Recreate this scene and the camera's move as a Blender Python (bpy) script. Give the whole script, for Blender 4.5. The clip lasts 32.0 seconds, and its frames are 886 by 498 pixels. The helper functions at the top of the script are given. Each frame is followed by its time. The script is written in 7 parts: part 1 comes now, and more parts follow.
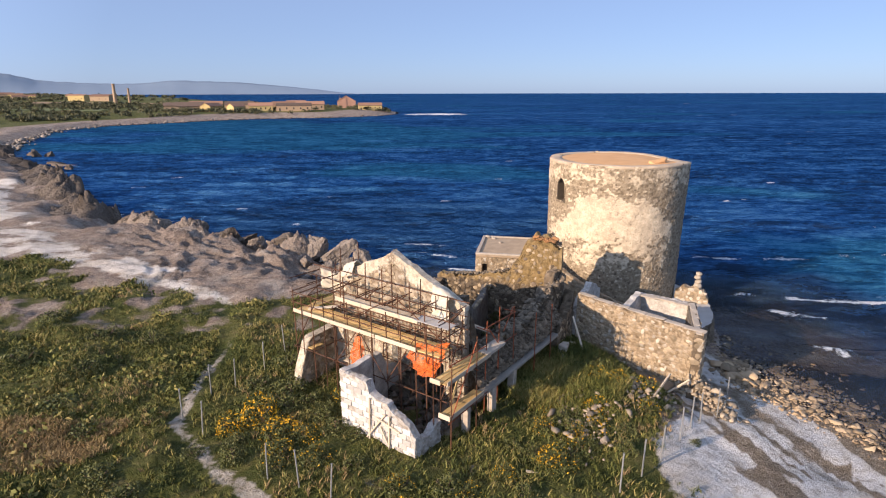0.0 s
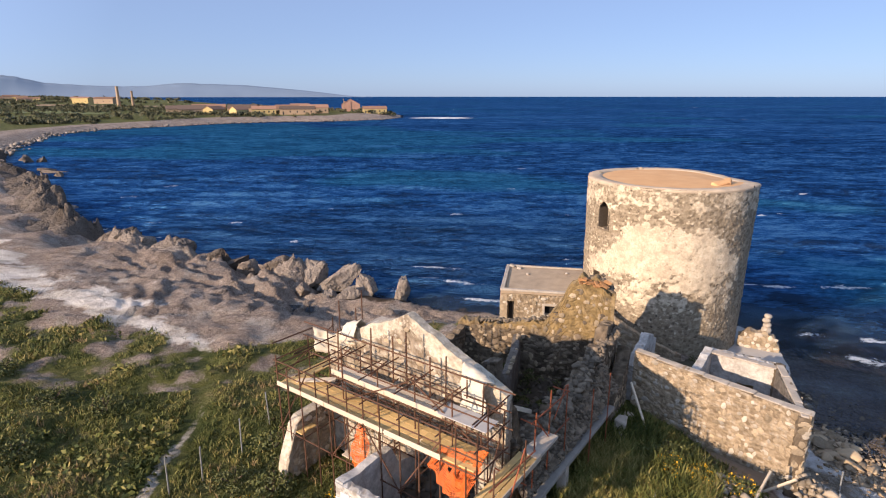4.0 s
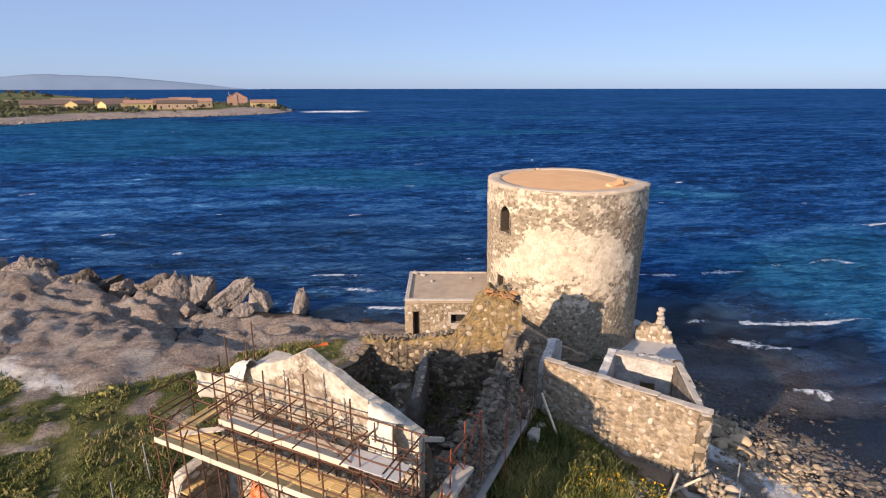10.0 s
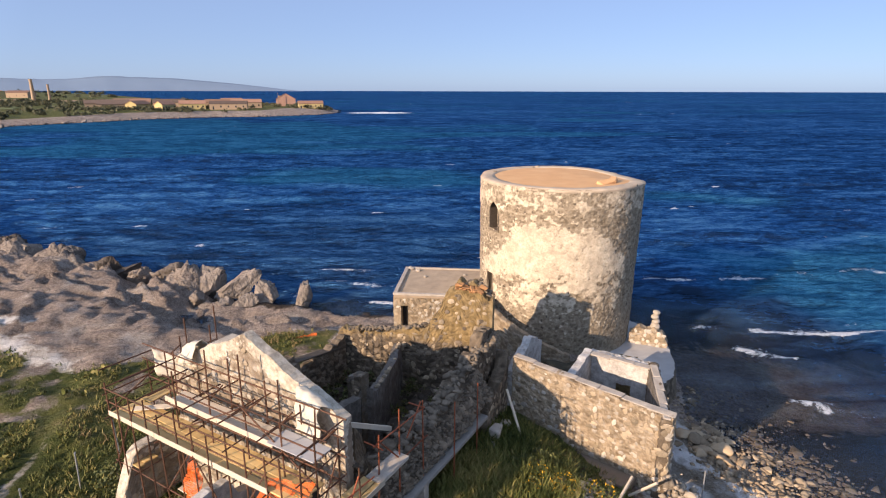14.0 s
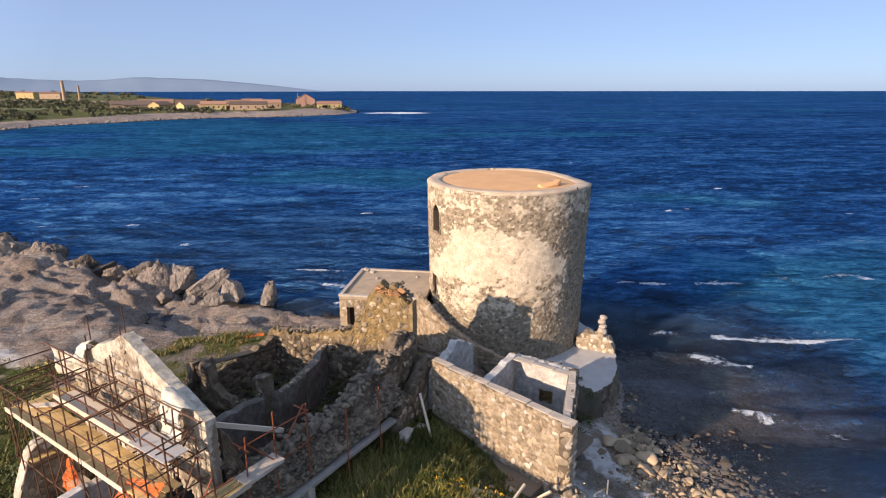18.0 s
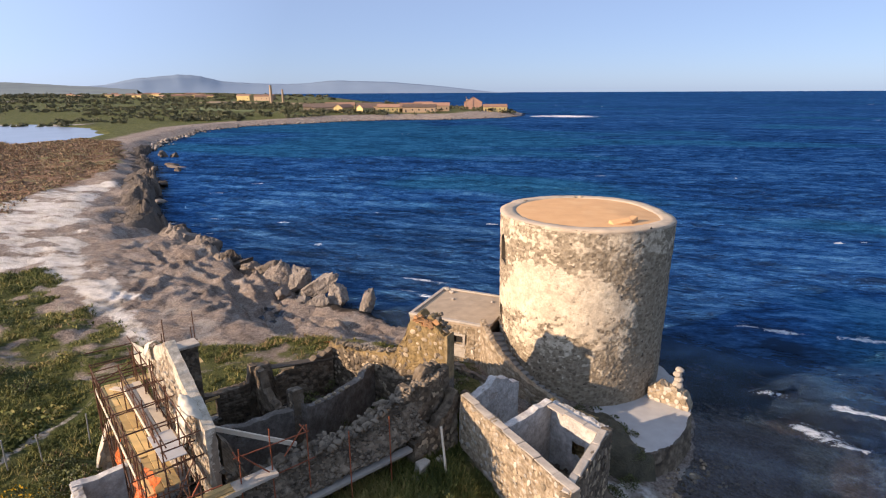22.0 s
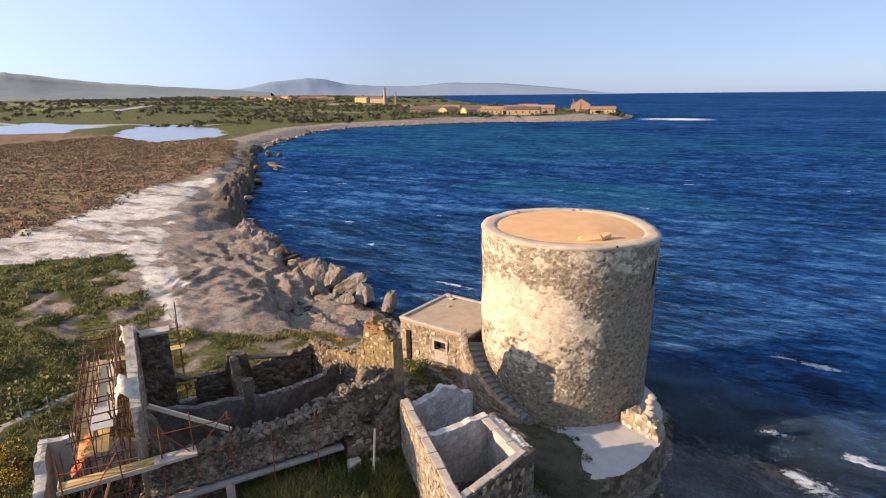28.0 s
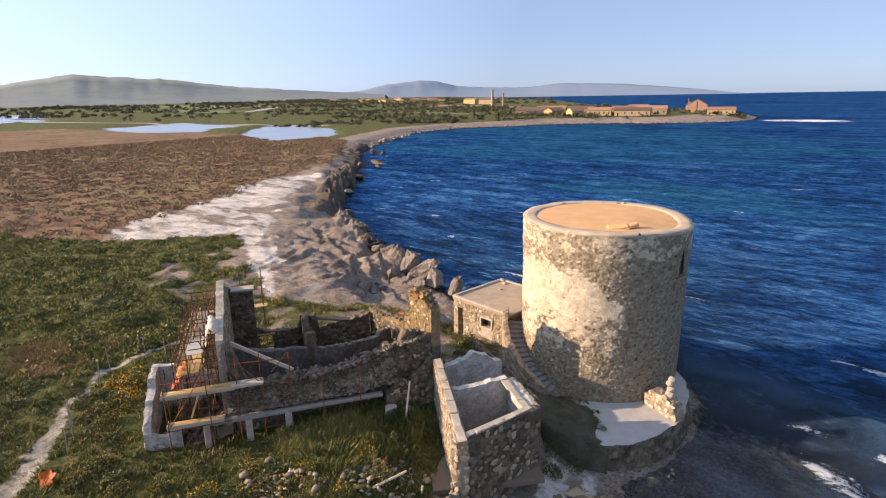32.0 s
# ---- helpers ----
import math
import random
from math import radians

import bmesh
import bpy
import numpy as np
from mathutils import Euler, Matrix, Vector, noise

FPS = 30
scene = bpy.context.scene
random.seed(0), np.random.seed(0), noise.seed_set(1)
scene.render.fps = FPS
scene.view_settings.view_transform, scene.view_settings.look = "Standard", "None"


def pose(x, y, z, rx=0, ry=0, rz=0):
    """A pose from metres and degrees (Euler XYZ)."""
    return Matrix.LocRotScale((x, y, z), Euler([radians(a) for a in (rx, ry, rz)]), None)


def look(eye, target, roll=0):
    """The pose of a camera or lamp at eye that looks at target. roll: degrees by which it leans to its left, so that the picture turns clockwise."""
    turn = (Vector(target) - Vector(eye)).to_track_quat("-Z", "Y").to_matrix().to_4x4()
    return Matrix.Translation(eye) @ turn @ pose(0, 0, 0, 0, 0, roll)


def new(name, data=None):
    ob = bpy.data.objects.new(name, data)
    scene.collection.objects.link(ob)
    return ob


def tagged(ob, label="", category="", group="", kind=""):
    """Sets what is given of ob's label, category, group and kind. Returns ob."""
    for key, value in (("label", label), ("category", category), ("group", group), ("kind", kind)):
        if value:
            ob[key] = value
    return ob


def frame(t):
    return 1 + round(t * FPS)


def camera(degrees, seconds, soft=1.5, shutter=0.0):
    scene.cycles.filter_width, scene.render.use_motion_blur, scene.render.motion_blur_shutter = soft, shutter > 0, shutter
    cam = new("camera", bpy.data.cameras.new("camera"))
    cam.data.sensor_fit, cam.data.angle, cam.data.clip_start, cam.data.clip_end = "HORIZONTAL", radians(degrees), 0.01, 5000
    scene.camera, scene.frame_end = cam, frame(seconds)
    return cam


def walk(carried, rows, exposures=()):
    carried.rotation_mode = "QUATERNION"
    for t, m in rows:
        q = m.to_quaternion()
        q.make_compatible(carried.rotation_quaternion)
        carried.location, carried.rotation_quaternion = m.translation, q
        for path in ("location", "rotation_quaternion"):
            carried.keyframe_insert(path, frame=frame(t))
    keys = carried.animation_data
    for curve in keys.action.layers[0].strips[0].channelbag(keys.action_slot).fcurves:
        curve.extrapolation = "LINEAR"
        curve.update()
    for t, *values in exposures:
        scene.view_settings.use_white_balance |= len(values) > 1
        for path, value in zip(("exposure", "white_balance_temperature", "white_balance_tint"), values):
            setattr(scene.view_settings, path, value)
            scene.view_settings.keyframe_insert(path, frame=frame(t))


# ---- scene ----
cam = camera(76.8, 32.0, soft=1.15)
PATH = [
    (0, (0.485, 0.261, 18.625), (0.487, 2.186, 18.082), -0.1),
    (1, (0.282, 1.874, 18.534), (0.283, 3.798, 17.988), -0.2),
    (2, (0.042, 3.57, 18.541), (0.041, 5.493, 17.991), -0.0),
    (4.5, (-0.659, 8.177, 19.011), (-0.671, 10.105, 18.48), 0.0),
    (5, (-0.757, 8.807, 19.208), (-0.734, 10.733, 18.671), -0.0),
    (5.5, (-0.844, 9.271, 19.411), (-0.72, 11.193, 18.871), -0.0),
    (6, (-0.946, 9.402, 19.62), (-0.72, 11.311, 19.069), -0.0),
    (6.5, (-1.031, 9.564, 19.672), (-0.712, 11.458, 19.115), 0.1),
    (7, (-1.051, 9.558, 19.69), (-0.675, 11.441, 19.131), 0.0),
    (8, (-1.074, 9.57, 19.602), (-0.683, 11.45, 19.042), 0.1),
    (9, (-0.828, 9.43, 19.511), (-0.43, 11.308, 18.95), 0.1),
    (9.5, (-0.661, 9.356, 19.465), (-0.276, 11.237, 18.906), 0.0),
    (10, (-0.381, 9.267, 19.468), (-0.044, 11.157, 18.91), -0.0),
    (11, (0.28, 9.104, 19.426), (0.559, 11.004, 18.87), -0.1),
    (12, (1.146, 8.98, 19.387), (1.394, 10.886, 18.831), -0.1),
    (13, (2.135, 8.796, 19.226), (2.359, 10.705, 18.672), -0.1),
    (15.5, (4.871, 8.39, 18.848), (4.991, 10.309, 18.3), 0.2),
    (16, (5.526, 8.357, 18.806), (5.641, 10.276, 18.255), 0.0),
    (17, (6.756, 8.24, 18.835), (6.866, 10.161, 18.287), 0.3),
    (18, (8.205, 8.303, 19.211), (8.303, 10.223, 18.66), 0.0),
    (19, (9.604, 8.454, 19.64), (9.692, 10.373, 19.086), -0.1),
    (20, (11.14, 8.555, 20.09), (11.114, 10.475, 19.531), -0.1),
    (20.5, (11.835, 8.665, 20.295), (11.709, 10.582, 19.738), -0.2),
    (21, (12.646, 8.865, 20.439), (12.399, 10.771, 19.886), -0.2),
    (21.5, (13.327, 9.013, 20.634), (12.974, 10.903, 20.083), -0.3),
    (22, (14.091, 9.247, 20.808), (13.618, 11.112, 20.261), -0.3),
    (22.5, (14.781, 9.46, 20.926), (14.202, 11.295, 20.379), -0.4),
    (23, (15.511, 9.766, 21.05), (14.819, 11.562, 20.506), -0.4),
    (23.5, (16.056, 10.04, 21.054), (15.286, 11.804, 20.512), -0.3),
    (24, (16.781, 10.36, 21.104), (15.974, 12.109, 20.564), -0.4),
    (25, (18.024, 10.914, 21.179), (17.203, 12.658, 20.645), -0.3),
    (25.5, (18.607, 11.128, 21.21), (17.782, 12.87, 20.676), -0.3),
    (27.5, (21.056, 11.508, 21.296), (20.224, 13.245, 20.758), -0.4),
    (28, (21.757, 11.423, 21.354), (20.923, 13.158, 20.815), -0.6),
    (29, (23.049, 11.164, 21.385), (22.214, 12.9, 20.846), -0.7),
    (30, (24.375, 10.817, 21.401), (23.537, 12.551, 20.861), -0.7),
    (30.5, (25.049, 10.633, 21.314), (24.168, 12.346, 20.778), -1.0),
    (31, (25.719, 10.328, 21.35), (24.746, 11.991, 20.813), -1.0),
    (31.5, (26.348, 10.042, 21.293), (25.29, 11.653, 20.759), -1.0),
    (32, (27.068, 9.694, 21.232), (25.916, 11.241, 20.702), -1.0),
]
EXPOSURES = [(0, 0.7, 6150, 20.5), (9, 0.72, 6150, 20.5), (16, 0.74, 6200, 20.5), (20, 0.78, 6300, 20.5), (23, 0.84, 6450, 20.5), (32, 0.92, 6650, 20.5)]
walk(cam, [(t, look(eye, target, roll)) for t, eye, target, roll in PATH], EXPOSURES)

# ---- light ----
SUN_AZ, SUN_EL = radians(217.3), radians(19.5)
to_sun = Vector((math.cos(SUN_EL) * math.cos(SUN_AZ), math.cos(SUN_EL) * math.sin(SUN_AZ), math.sin(SUN_EL)))
world = bpy.data.worlds.new("sky")
scene.world = world
world.use_nodes = True
sky = world.node_tree.nodes.new("ShaderNodeTexSky")
sky.sky_type, sky.sun_disc = "NISHITA", False
sky.sun_elevation, sky.sun_rotation = SUN_EL, radians(90) - SUN_AZ
sky.air_density, sky.dust_density, sky.ozone_density, sky.altitude = 0.7, 0.5, 4.0, 20
haze = world.node_tree.nodes.new("ShaderNodeMix")
haze.data_type = "RGBA"
haze.inputs[0].default_value = 0.55
where = world.node_tree.nodes.new("ShaderNodeTexCoord")
toward = world.node_tree.nodes.new("ShaderNodeVectorMath")
toward.operation, toward.inputs[1].default_value = "DOT_PRODUCT", to_sun
glow = world.node_tree.nodes.new("ShaderNodeMapRange")
glow.inputs["From Min"].default_value, glow.inputs["From Max"].default_value = -0.1, 1.0
glow.inputs["To Min"].default_value, glow.inputs["To Max"].default_value = 1.0, 2.6
tint = world.node_tree.nodes.new("ShaderNodeVectorMath")
tint.operation, tint.inputs[0].default_value = "SCALE", (3.4, 4.5, 6.1)
world.node_tree.links.new(where.outputs["Generated"], toward.inputs[0])
world.node_tree.links.new(toward.outputs["Value"], glow.inputs["Value"])
world.node_tree.links.new(glow.outputs["Result"], tint.inputs["Scale"])
world.node_tree.links.new(tint.outputs[0], haze.inputs[7])
world.node_tree.links.new(sky.outputs[0], haze.inputs[6])
world.node_tree.links.new(haze.outputs[2], world.node_tree.nodes["Background"].inputs[0])
world.node_tree.nodes["Background"].inputs[1].default_value = 0.08
sun = new("sun", bpy.data.lights.new("sun", "SUN"))
sun.data.energy, sun.data.angle, sun.data.color = 5.0, radians(0.53), (1.0, 0.80, 0.55)
sun.matrix_world = look(to_sun * 60, (0, 0, 0))
scene.view_settings.exposure = 0.0

# ---- tools ----
SEA = 1.3
rng = np.random.default_rng(7)


def hash3(i, j, k, s=0):
    h = (i * 374761393 + j * 668265263 + k * 2147483647 + s * 974634371) & 0xFFFFFFFF
    h = ((h ^ (h >> 13)) * 1274126177) & 0xFFFFFFFF
    h = ((h ^ (h >> 16)) * 2246822519) & 0xFFFFFFFF
    return ((h ^ (h >> 15)) & 0xFFFFFF) / float(0xFFFFFF)


def mixed(h):
    h = (h ^ (h >> np.uint32(13))) * np.uint32(1274126177)
    h = (h ^ (h >> np.uint32(16))) * np.uint32(2246822519)
    return ((h ^ (h >> np.uint32(15))) & np.uint32(0xFFFFFF)).astype(np.float64)


def vnoise(p, s=0):
    """Smooth value noise, -1 to 1, at the rows of p (x, y or x, y, z)."""
    p = np.asarray(p, float)
    f = np.floor(p)
    t = p - f
    t = t * t * (3 - 2 * t)
    i = f.astype(np.int64).astype(np.uint32)
    seed = np.uint32((s * 974634371) & 0xFFFFFFFF)
    hx = [(i[:, 0] + np.uint32(a)) * np.uint32(374761393) + seed for a in (0, 1)]
    hy = [(i[:, 1] + np.uint32(b)) * np.uint32(668265263) for b in (0, 1)]
    hz = [(i[:, 2] + np.uint32(c)) * np.uint32(2147483647) for c in (0, 1)] if p.shape[1] == 3 else [np.uint32(0)]
    layers = []
    for kz in hz:
        rows = []
        for ky in hy:
            base = ky + kz
            low, high = mixed(hx[0] + base), mixed(hx[1] + base)
            rows.append(low + (high - low) * t[:, 0])
        layers.append(rows[0] + (rows[1] - rows[0]) * t[:, 1])
    out = layers[0] if len(layers) == 1 else layers[0] + (layers[1] - layers[0]) * t[:, 2]
    return out * (2.0 / 0xFFFFFF) - 1


def fbm(p, octaves=4, s=0, gain=0.5):
    p = np.asarray(p, float)
    out, amp = np.zeros(len(p)), 1.0
    for o in range(octaves):
        out += amp * vnoise(p * 2.0 ** o + 17.3 * o, s + o)
        amp *= gain
    return out


def cells(p, size, s=0):
    """Worley cells: how far inside its cell each point lies (0 at the joint), and a random number of the cell."""
    q = np.asarray(p, float) / np.asarray(size, float)
    base = np.floor(q).astype(np.int64)
    f1, f2, own = np.full(len(q), 9.0), np.full(len(q), 9.0), np.zeros(len(q))
    for a in (-1, 0, 1):
        for b in (-1, 0, 1):
            for c in (-1, 0, 1):
                i, j, k = base[:, 0] + a, base[:, 1] + b, base[:, 2] + c
                d = np.sqrt((i + 0.15 + 0.7 * hash3(i, j, k, s) - q[:, 0]) ** 2 + (j + 0.15 + 0.7 * hash3(i, j, k, s + 1) - q[:, 1]) ** 2
                            + (k + 0.15 + 0.7 * hash3(i, j, k, s + 2) - q[:, 2]) ** 2)
                near = d < f1
                f2 = np.where(near, f1, np.minimum(f2, d))
                own = np.where(near, hash3(i, j, k, s + 3), own)
                f1 = np.where(near, d, f1)
    return f2 - f1, own


def smooth(a, b, x):
    t = np.clip((np.asarray(x, float) - a) / (b - a), 0, 1)
    return t * t * (3 - 2 * t)


def quads(rows, cols, wrap=False):
    r, c = np.meshgrid(np.arange(rows - 1), np.arange(cols if wrap else cols - 1), indexing="ij")
    n = (c + 1) % cols
    return np.stack([r * cols + c, r * cols + n, (r + 1) * cols + n, (r + 1) * cols + c], -1).reshape(-1, 4)


def raw_mesh(name, verts, faces, mat=None, soft=False, colour=None):
    """A mesh from arrays; faces is one array (n, 3) or (n, 4), or a list of lists."""
    me = bpy.data.meshes.new(name)
    if isinstance(faces, np.ndarray):
        n, k = faces.shape
        me.vertices.add(len(verts))
        me.vertices.foreach_set("co", np.asarray(verts, np.float32).ravel())
        me.loops.add(n * k)
        me.loops.foreach_set("vertex_index", faces.astype(np.int32).ravel())
        me.polygons.add(n)
        me.polygons.foreach_set("loop_start", np.arange(0, n * k, k, dtype=np.int32))
        me.update(calc_edges=True)
        me.validate()
    else:
        me.from_pydata([tuple(v) for v in verts], [], [tuple(int(i) for i in f) for f in faces])
    if soft:
        me.polygons.foreach_set("use_smooth", np.ones(len(me.polygons), bool))
    if colour is not None:
        layer = me.attributes.new("mask", "FLOAT_COLOR", "POINT")
        layer.data.foreach_set("color", np.asarray(colour, np.float32).ravel())
    if mat:
        me.materials.append(mat)
    return me


def part(name, me, mat=None, parent=None, label="", m=None):
    """One mesh object under a thing or a part."""
    if isinstance(me, bmesh.types.BMesh):
        data = bpy.data.meshes.new(name)
        me.to_mesh(data)
        me.free()
        me = data
    if mat and not me.materials:
        me.materials.append(mat)
    ob = new(name, me)
    if parent:
        ob.parent = parent
    if m is not None:
        ob.matrix_basis = m
    if label:
        ob["label"] = label
    return ob


def thing(name, label, category, group="", kind="", m=None):
    ob = new(name)
    if m is not None:
        ob.matrix_basis = m
    return tagged(ob, label, category, group, kind)


def box_bm(sx, sy, sz, bevel=0.0, at=(0, 0, 0), jag=0.0, seed=0):
    """A box standing on z = 0 round its middle, edges bevelled, corners a little uneven."""
    bm = bmesh.new()
    bmesh.ops.create_cube(bm, size=1)
    r = random.Random(seed)
    for v in bm.verts:
        v.co = Vector((v.co.x * sx + r.uniform(-jag, jag), v.co.y * sy + r.uniform(-jag, jag), (v.co.z + 0.5) * sz + r.uniform(-jag, jag)))
    if bevel:
        bmesh.ops.bevel(bm, geom=bm.edges[:], offset=bevel, segments=1, affect="EDGES")
    bmesh.ops.translate(bm, verts=bm.verts, vec=at)
    return bm


def tube_mesh(name, a, b, r, mat, sides=7):
    a, b = Vector(a), Vector(b)
    d = (b - a).normalized()
    x = d.orthogonal().normalized()
    y = d.cross(x)
    verts, faces = [], []
    for end in (a, b):
        for i in range(sides):
            w = 2 * math.pi * i / sides
            verts.append(end + x * (r * math.cos(w)) + y * (r * math.sin(w)))
    for i in range(sides):
        j = (i + 1) % sides
        faces.append((i, j, sides + j, sides + i))
    faces.append(tuple(range(sides - 1, -1, -1)))
    faces.append(tuple(range(sides, 2 * sides)))
    return raw_mesh(name, verts, faces, mat)


def stone_mesh(name, seed, mat, flat=0.6, detail=1, rough=0.25, scale=1.0):
    """An uneven stone about 1 across."""
    bm = bmesh.new()
    bmesh.ops.create_icosphere(bm, subdivisions=detail, radius=0.5 * scale)
    v = np.array([q.co for q in bm.verts])
    n = fbm(v / scale * 1.7 + seed * 3.1, 3, seed)
    for q, k in zip(bm.verts, n):
        q.co *= 1 + rough * k
        q.co.z *= flat
    me = bpy.data.meshes.new(name)
    bm.to_mesh(me)
    bm.free()
    me.materials.append(mat)
    return me


# ---- materials ----
TONE = 0.78  # factor on all base colours, lowered so shaded parts come out darker


def material(name):
    mat = bpy.data.materials.new(name)
    mat.use_nodes = True
    nt = mat.node_tree
    return mat, nt, nt.nodes, nt.links, nt.nodes["Principled BSDF"]


def node(nt, kind, **inputs):
    n = nt.nodes.new(kind)
    for k, v in inputs.items():
        n.inputs[k.replace("_", " ")].default_value = v
    return n


def mixer(nt, fac, a, b, blend="MIX"):
    """A colour mix; fac, a and b are sockets or values."""
    n = nt.nodes.new("ShaderNodeMix")
    n.data_type, n.blend_type = "RGBA", blend
    for sock, v in ((n.inputs[0], fac), (n.inputs[6], a), (n.inputs[7], b)):
        if isinstance(v, bpy.types.NodeSocket):
            nt.links.new(v, sock)
        else:
            sock.default_value = v if not isinstance(v, tuple) else (*(TONE * k for k in v[:3]), 1.0)
    return n.outputs[2]


def noise_out(nt, scale, detail=4, rough=0.55, vec=None, stretch=None, which="Fac"):
    co = nt.nodes.new("ShaderNodeTexCoord").outputs["Object"] if vec is None else vec
    if stretch:
        mp = nt.nodes.new("ShaderNodeMapping")
        mp.inputs["Scale"].default_value = stretch
        nt.links.new(co, mp.inputs[0])
        co = mp.outputs[0]
    n = node(nt, "ShaderNodeTexNoise", Scale=scale, Detail=detail, Roughness=rough)
    nt.links.new(co, n.inputs["Vector"])
    return n.outputs[which]


def ramp(nt, fac, stops):
    n = nt.nodes.new("ShaderNodeValToRGB")
    e = n.color_ramp.elements
    while len(e) < len(stops):
        e.new(0.5)
    for el, (p, c) in zip(e, stops):
        el.position, el.color = p, (*(TONE * k for k in c[:3]), 1)
    nt.links.new(fac, n.inputs[0])
    return n.outputs[0]


def calc(nt, op, a, b=0.0, clamp=False):
    n = nt.nodes.new("ShaderNodeMath")
    n.operation, n.use_clamp = op, clamp
    for s, v in zip(n.inputs, (a, b)):
        if isinstance(v, bpy.types.NodeSocket):
            nt.links.new(v, s)
        else:
            s.default_value = v
    return n.outputs[0]


def bump(nt, bsdf, height, strength=0.5, dist=0.02):
    b = node(nt, "ShaderNodeBump", Strength=strength, Distance=dist)
    nt.links.new(height, b.inputs["Height"])
    nt.links.new(b.outputs[0], bsdf.inputs["Normal"])


def masks(nt):
    a = nt.nodes.new("ShaderNodeAttribute")
    a.attribute_name = "mask"
    s = nt.nodes.new("ShaderNodeSeparateColor")
    nt.links.new(a.outputs["Color"], s.inputs[0])
    return s.outputs[0], s.outputs[1], s.outputs[2], a.outputs["Alpha"]


def simple(name, base, rough=0.8, var=0.25, scale=6.0, metal=0.0, bumps=0.3, dist=0.01, other=None, per=None, fine=40.0):
    """A surface of one colour with stains at two scales. per: 'object' or 'island' varies it piece by piece."""
    mat, nt, nodes, links, b = material(name)
    dark = tuple(c * (1 - var) for c in base)
    light = other or tuple(min(1, c * (1 + var)) for c in base)
    fac = calc(nt, "ADD", calc(nt, "MULTIPLY", noise_out(nt, scale), 0.7), calc(nt, "MULTIPLY", noise_out(nt, fine, 2), 0.3))
    if per:
        info = nodes.new("ShaderNodeObjectInfo" if per == "object" else "ShaderNodeNewGeometry")
        rnd = info.outputs["Random" if per == "object" else "Random Per Island"]
        fac = calc(nt, "ADD", calc(nt, "MULTIPLY", fac, 0.5), calc(nt, "MULTIPLY", rnd, 0.5))
    links.new(ramp(nt, fac, [(0.25, dark), (0.5, base), (0.78, light)]), b.inputs["Base Color"])
    b.inputs["Roughness"].default_value, b.inputs["Metallic"].default_value = rough, metal
    b.inputs["Specular IOR Level"].default_value = 0.3
    bump(nt, b, noise_out(nt, fine, 4), bumps, dist)
    return mat


def masonry(name, stones, mortar, plaster, lichen=None, grime=0.5, crisp=6.0):
    """Rubble walling: mask R stone by stone, G joints, B plaster, alpha damp and dirt."""
    mat, nt, nodes, links, b = material(name)
    r, g, bl, al = masks(nt)
    n1, n2, n3 = noise_out(nt, 1.3, 5), noise_out(nt, 9, 5), noise_out(nt, 45, 3)
    k = calc(nt, "ADD", calc(nt, "MULTIPLY", r, 0.75), calc(nt, "MULTIPLY", n2, 0.3))
    col = ramp(nt, k, [(0.1 + 0.8 * i / (len(stones) - 1), c) for i, c in enumerate(stones)])
    col = mixer(nt, g, col, mortar)
    pl = ramp(nt, calc(nt, "ADD", calc(nt, "MULTIPLY", n1, 0.6), calc(nt, "MULTIPLY", n2, 0.4)),
              [(0.32, tuple(c * 0.72 for c in plaster)), (0.48, plaster), (0.6, tuple(min(0.85, c * 1.12 + 0.06) for c in plaster))])
    edge = calc(nt, "ADD", bl, calc(nt, "MULTIPLY", calc(nt, "SUBTRACT", n2, 0.5), 0.9))
    edge = calc(nt, "MULTIPLY", calc(nt, "SUBTRACT", edge, 0.4), crisp, True)
    col = mixer(nt, edge, col, pl)
    if lichen:
        lf = calc(nt, "MULTIPLY", calc(nt, "SUBTRACT", calc(nt, "MULTIPLY", n1, al), 0.22), 5.0, True)
        col = mixer(nt, calc(nt, "MULTIPLY", lf, 0.6), col, lichen)
    dirt = calc(nt, "MULTIPLY", calc(nt, "SUBTRACT", 0.62, noise_out(nt, 3.1, 6, 0.7)), 4.0, True)
    col = mixer(nt, calc(nt, "MULTIPLY", dirt, grime), col, tuple(c * 0.45 for c in stones[0]))
    links.new(col, b.inputs["Base Color"])
    b.inputs["Roughness"].default_value = 0.92
    b.inputs["Specular IOR Level"].default_value = 0.2
    bump(nt, b, calc(nt, "ADD", n3, calc(nt, "MULTIPLY", n2, 0.8)), 0.6, 0.03)
    return mat


M_TOWER = masonry("tower_masonry", [(0.17, 0.13, 0.085), (0.28, 0.215, 0.14), (0.38, 0.30, 0.20), (0.52, 0.43, 0.30)], (0.40, 0.32, 0.215), (0.73, 0.59, 0.41), grime=0.3, crisp=2.6)
M_WALL = masonry("rubble_masonry", [(0.22, 0.16, 0.10), (0.36, 0.27, 0.17), (0.46, 0.36, 0.24), (0.56, 0.47, 0.35)], (0.48, 0.37, 0.24), (0.62, 0.54, 0.43))
# dirty rubble and plaster, with the shade of these walls put into the tones
M_RUIN = masonry("shade_darkened_rubble", [(0.07, 0.052, 0.036), (0.155, 0.118, 0.078), (0.25, 0.192, 0.13), (0.37, 0.29, 0.20)], (0.20, 0.148, 0.095), (0.215, 0.183, 0.148), (0.46, 0.31, 0.115))
M_GABLE = masonry("gable_masonry", [(0.20, 0.15, 0.10), (0.38, 0.30, 0.21), (0.52, 0.43, 0.31), (0.62, 0.54, 0.42)], (0.34, 0.26, 0.18), (0.70, 0.60, 0.45), grime=0.5)
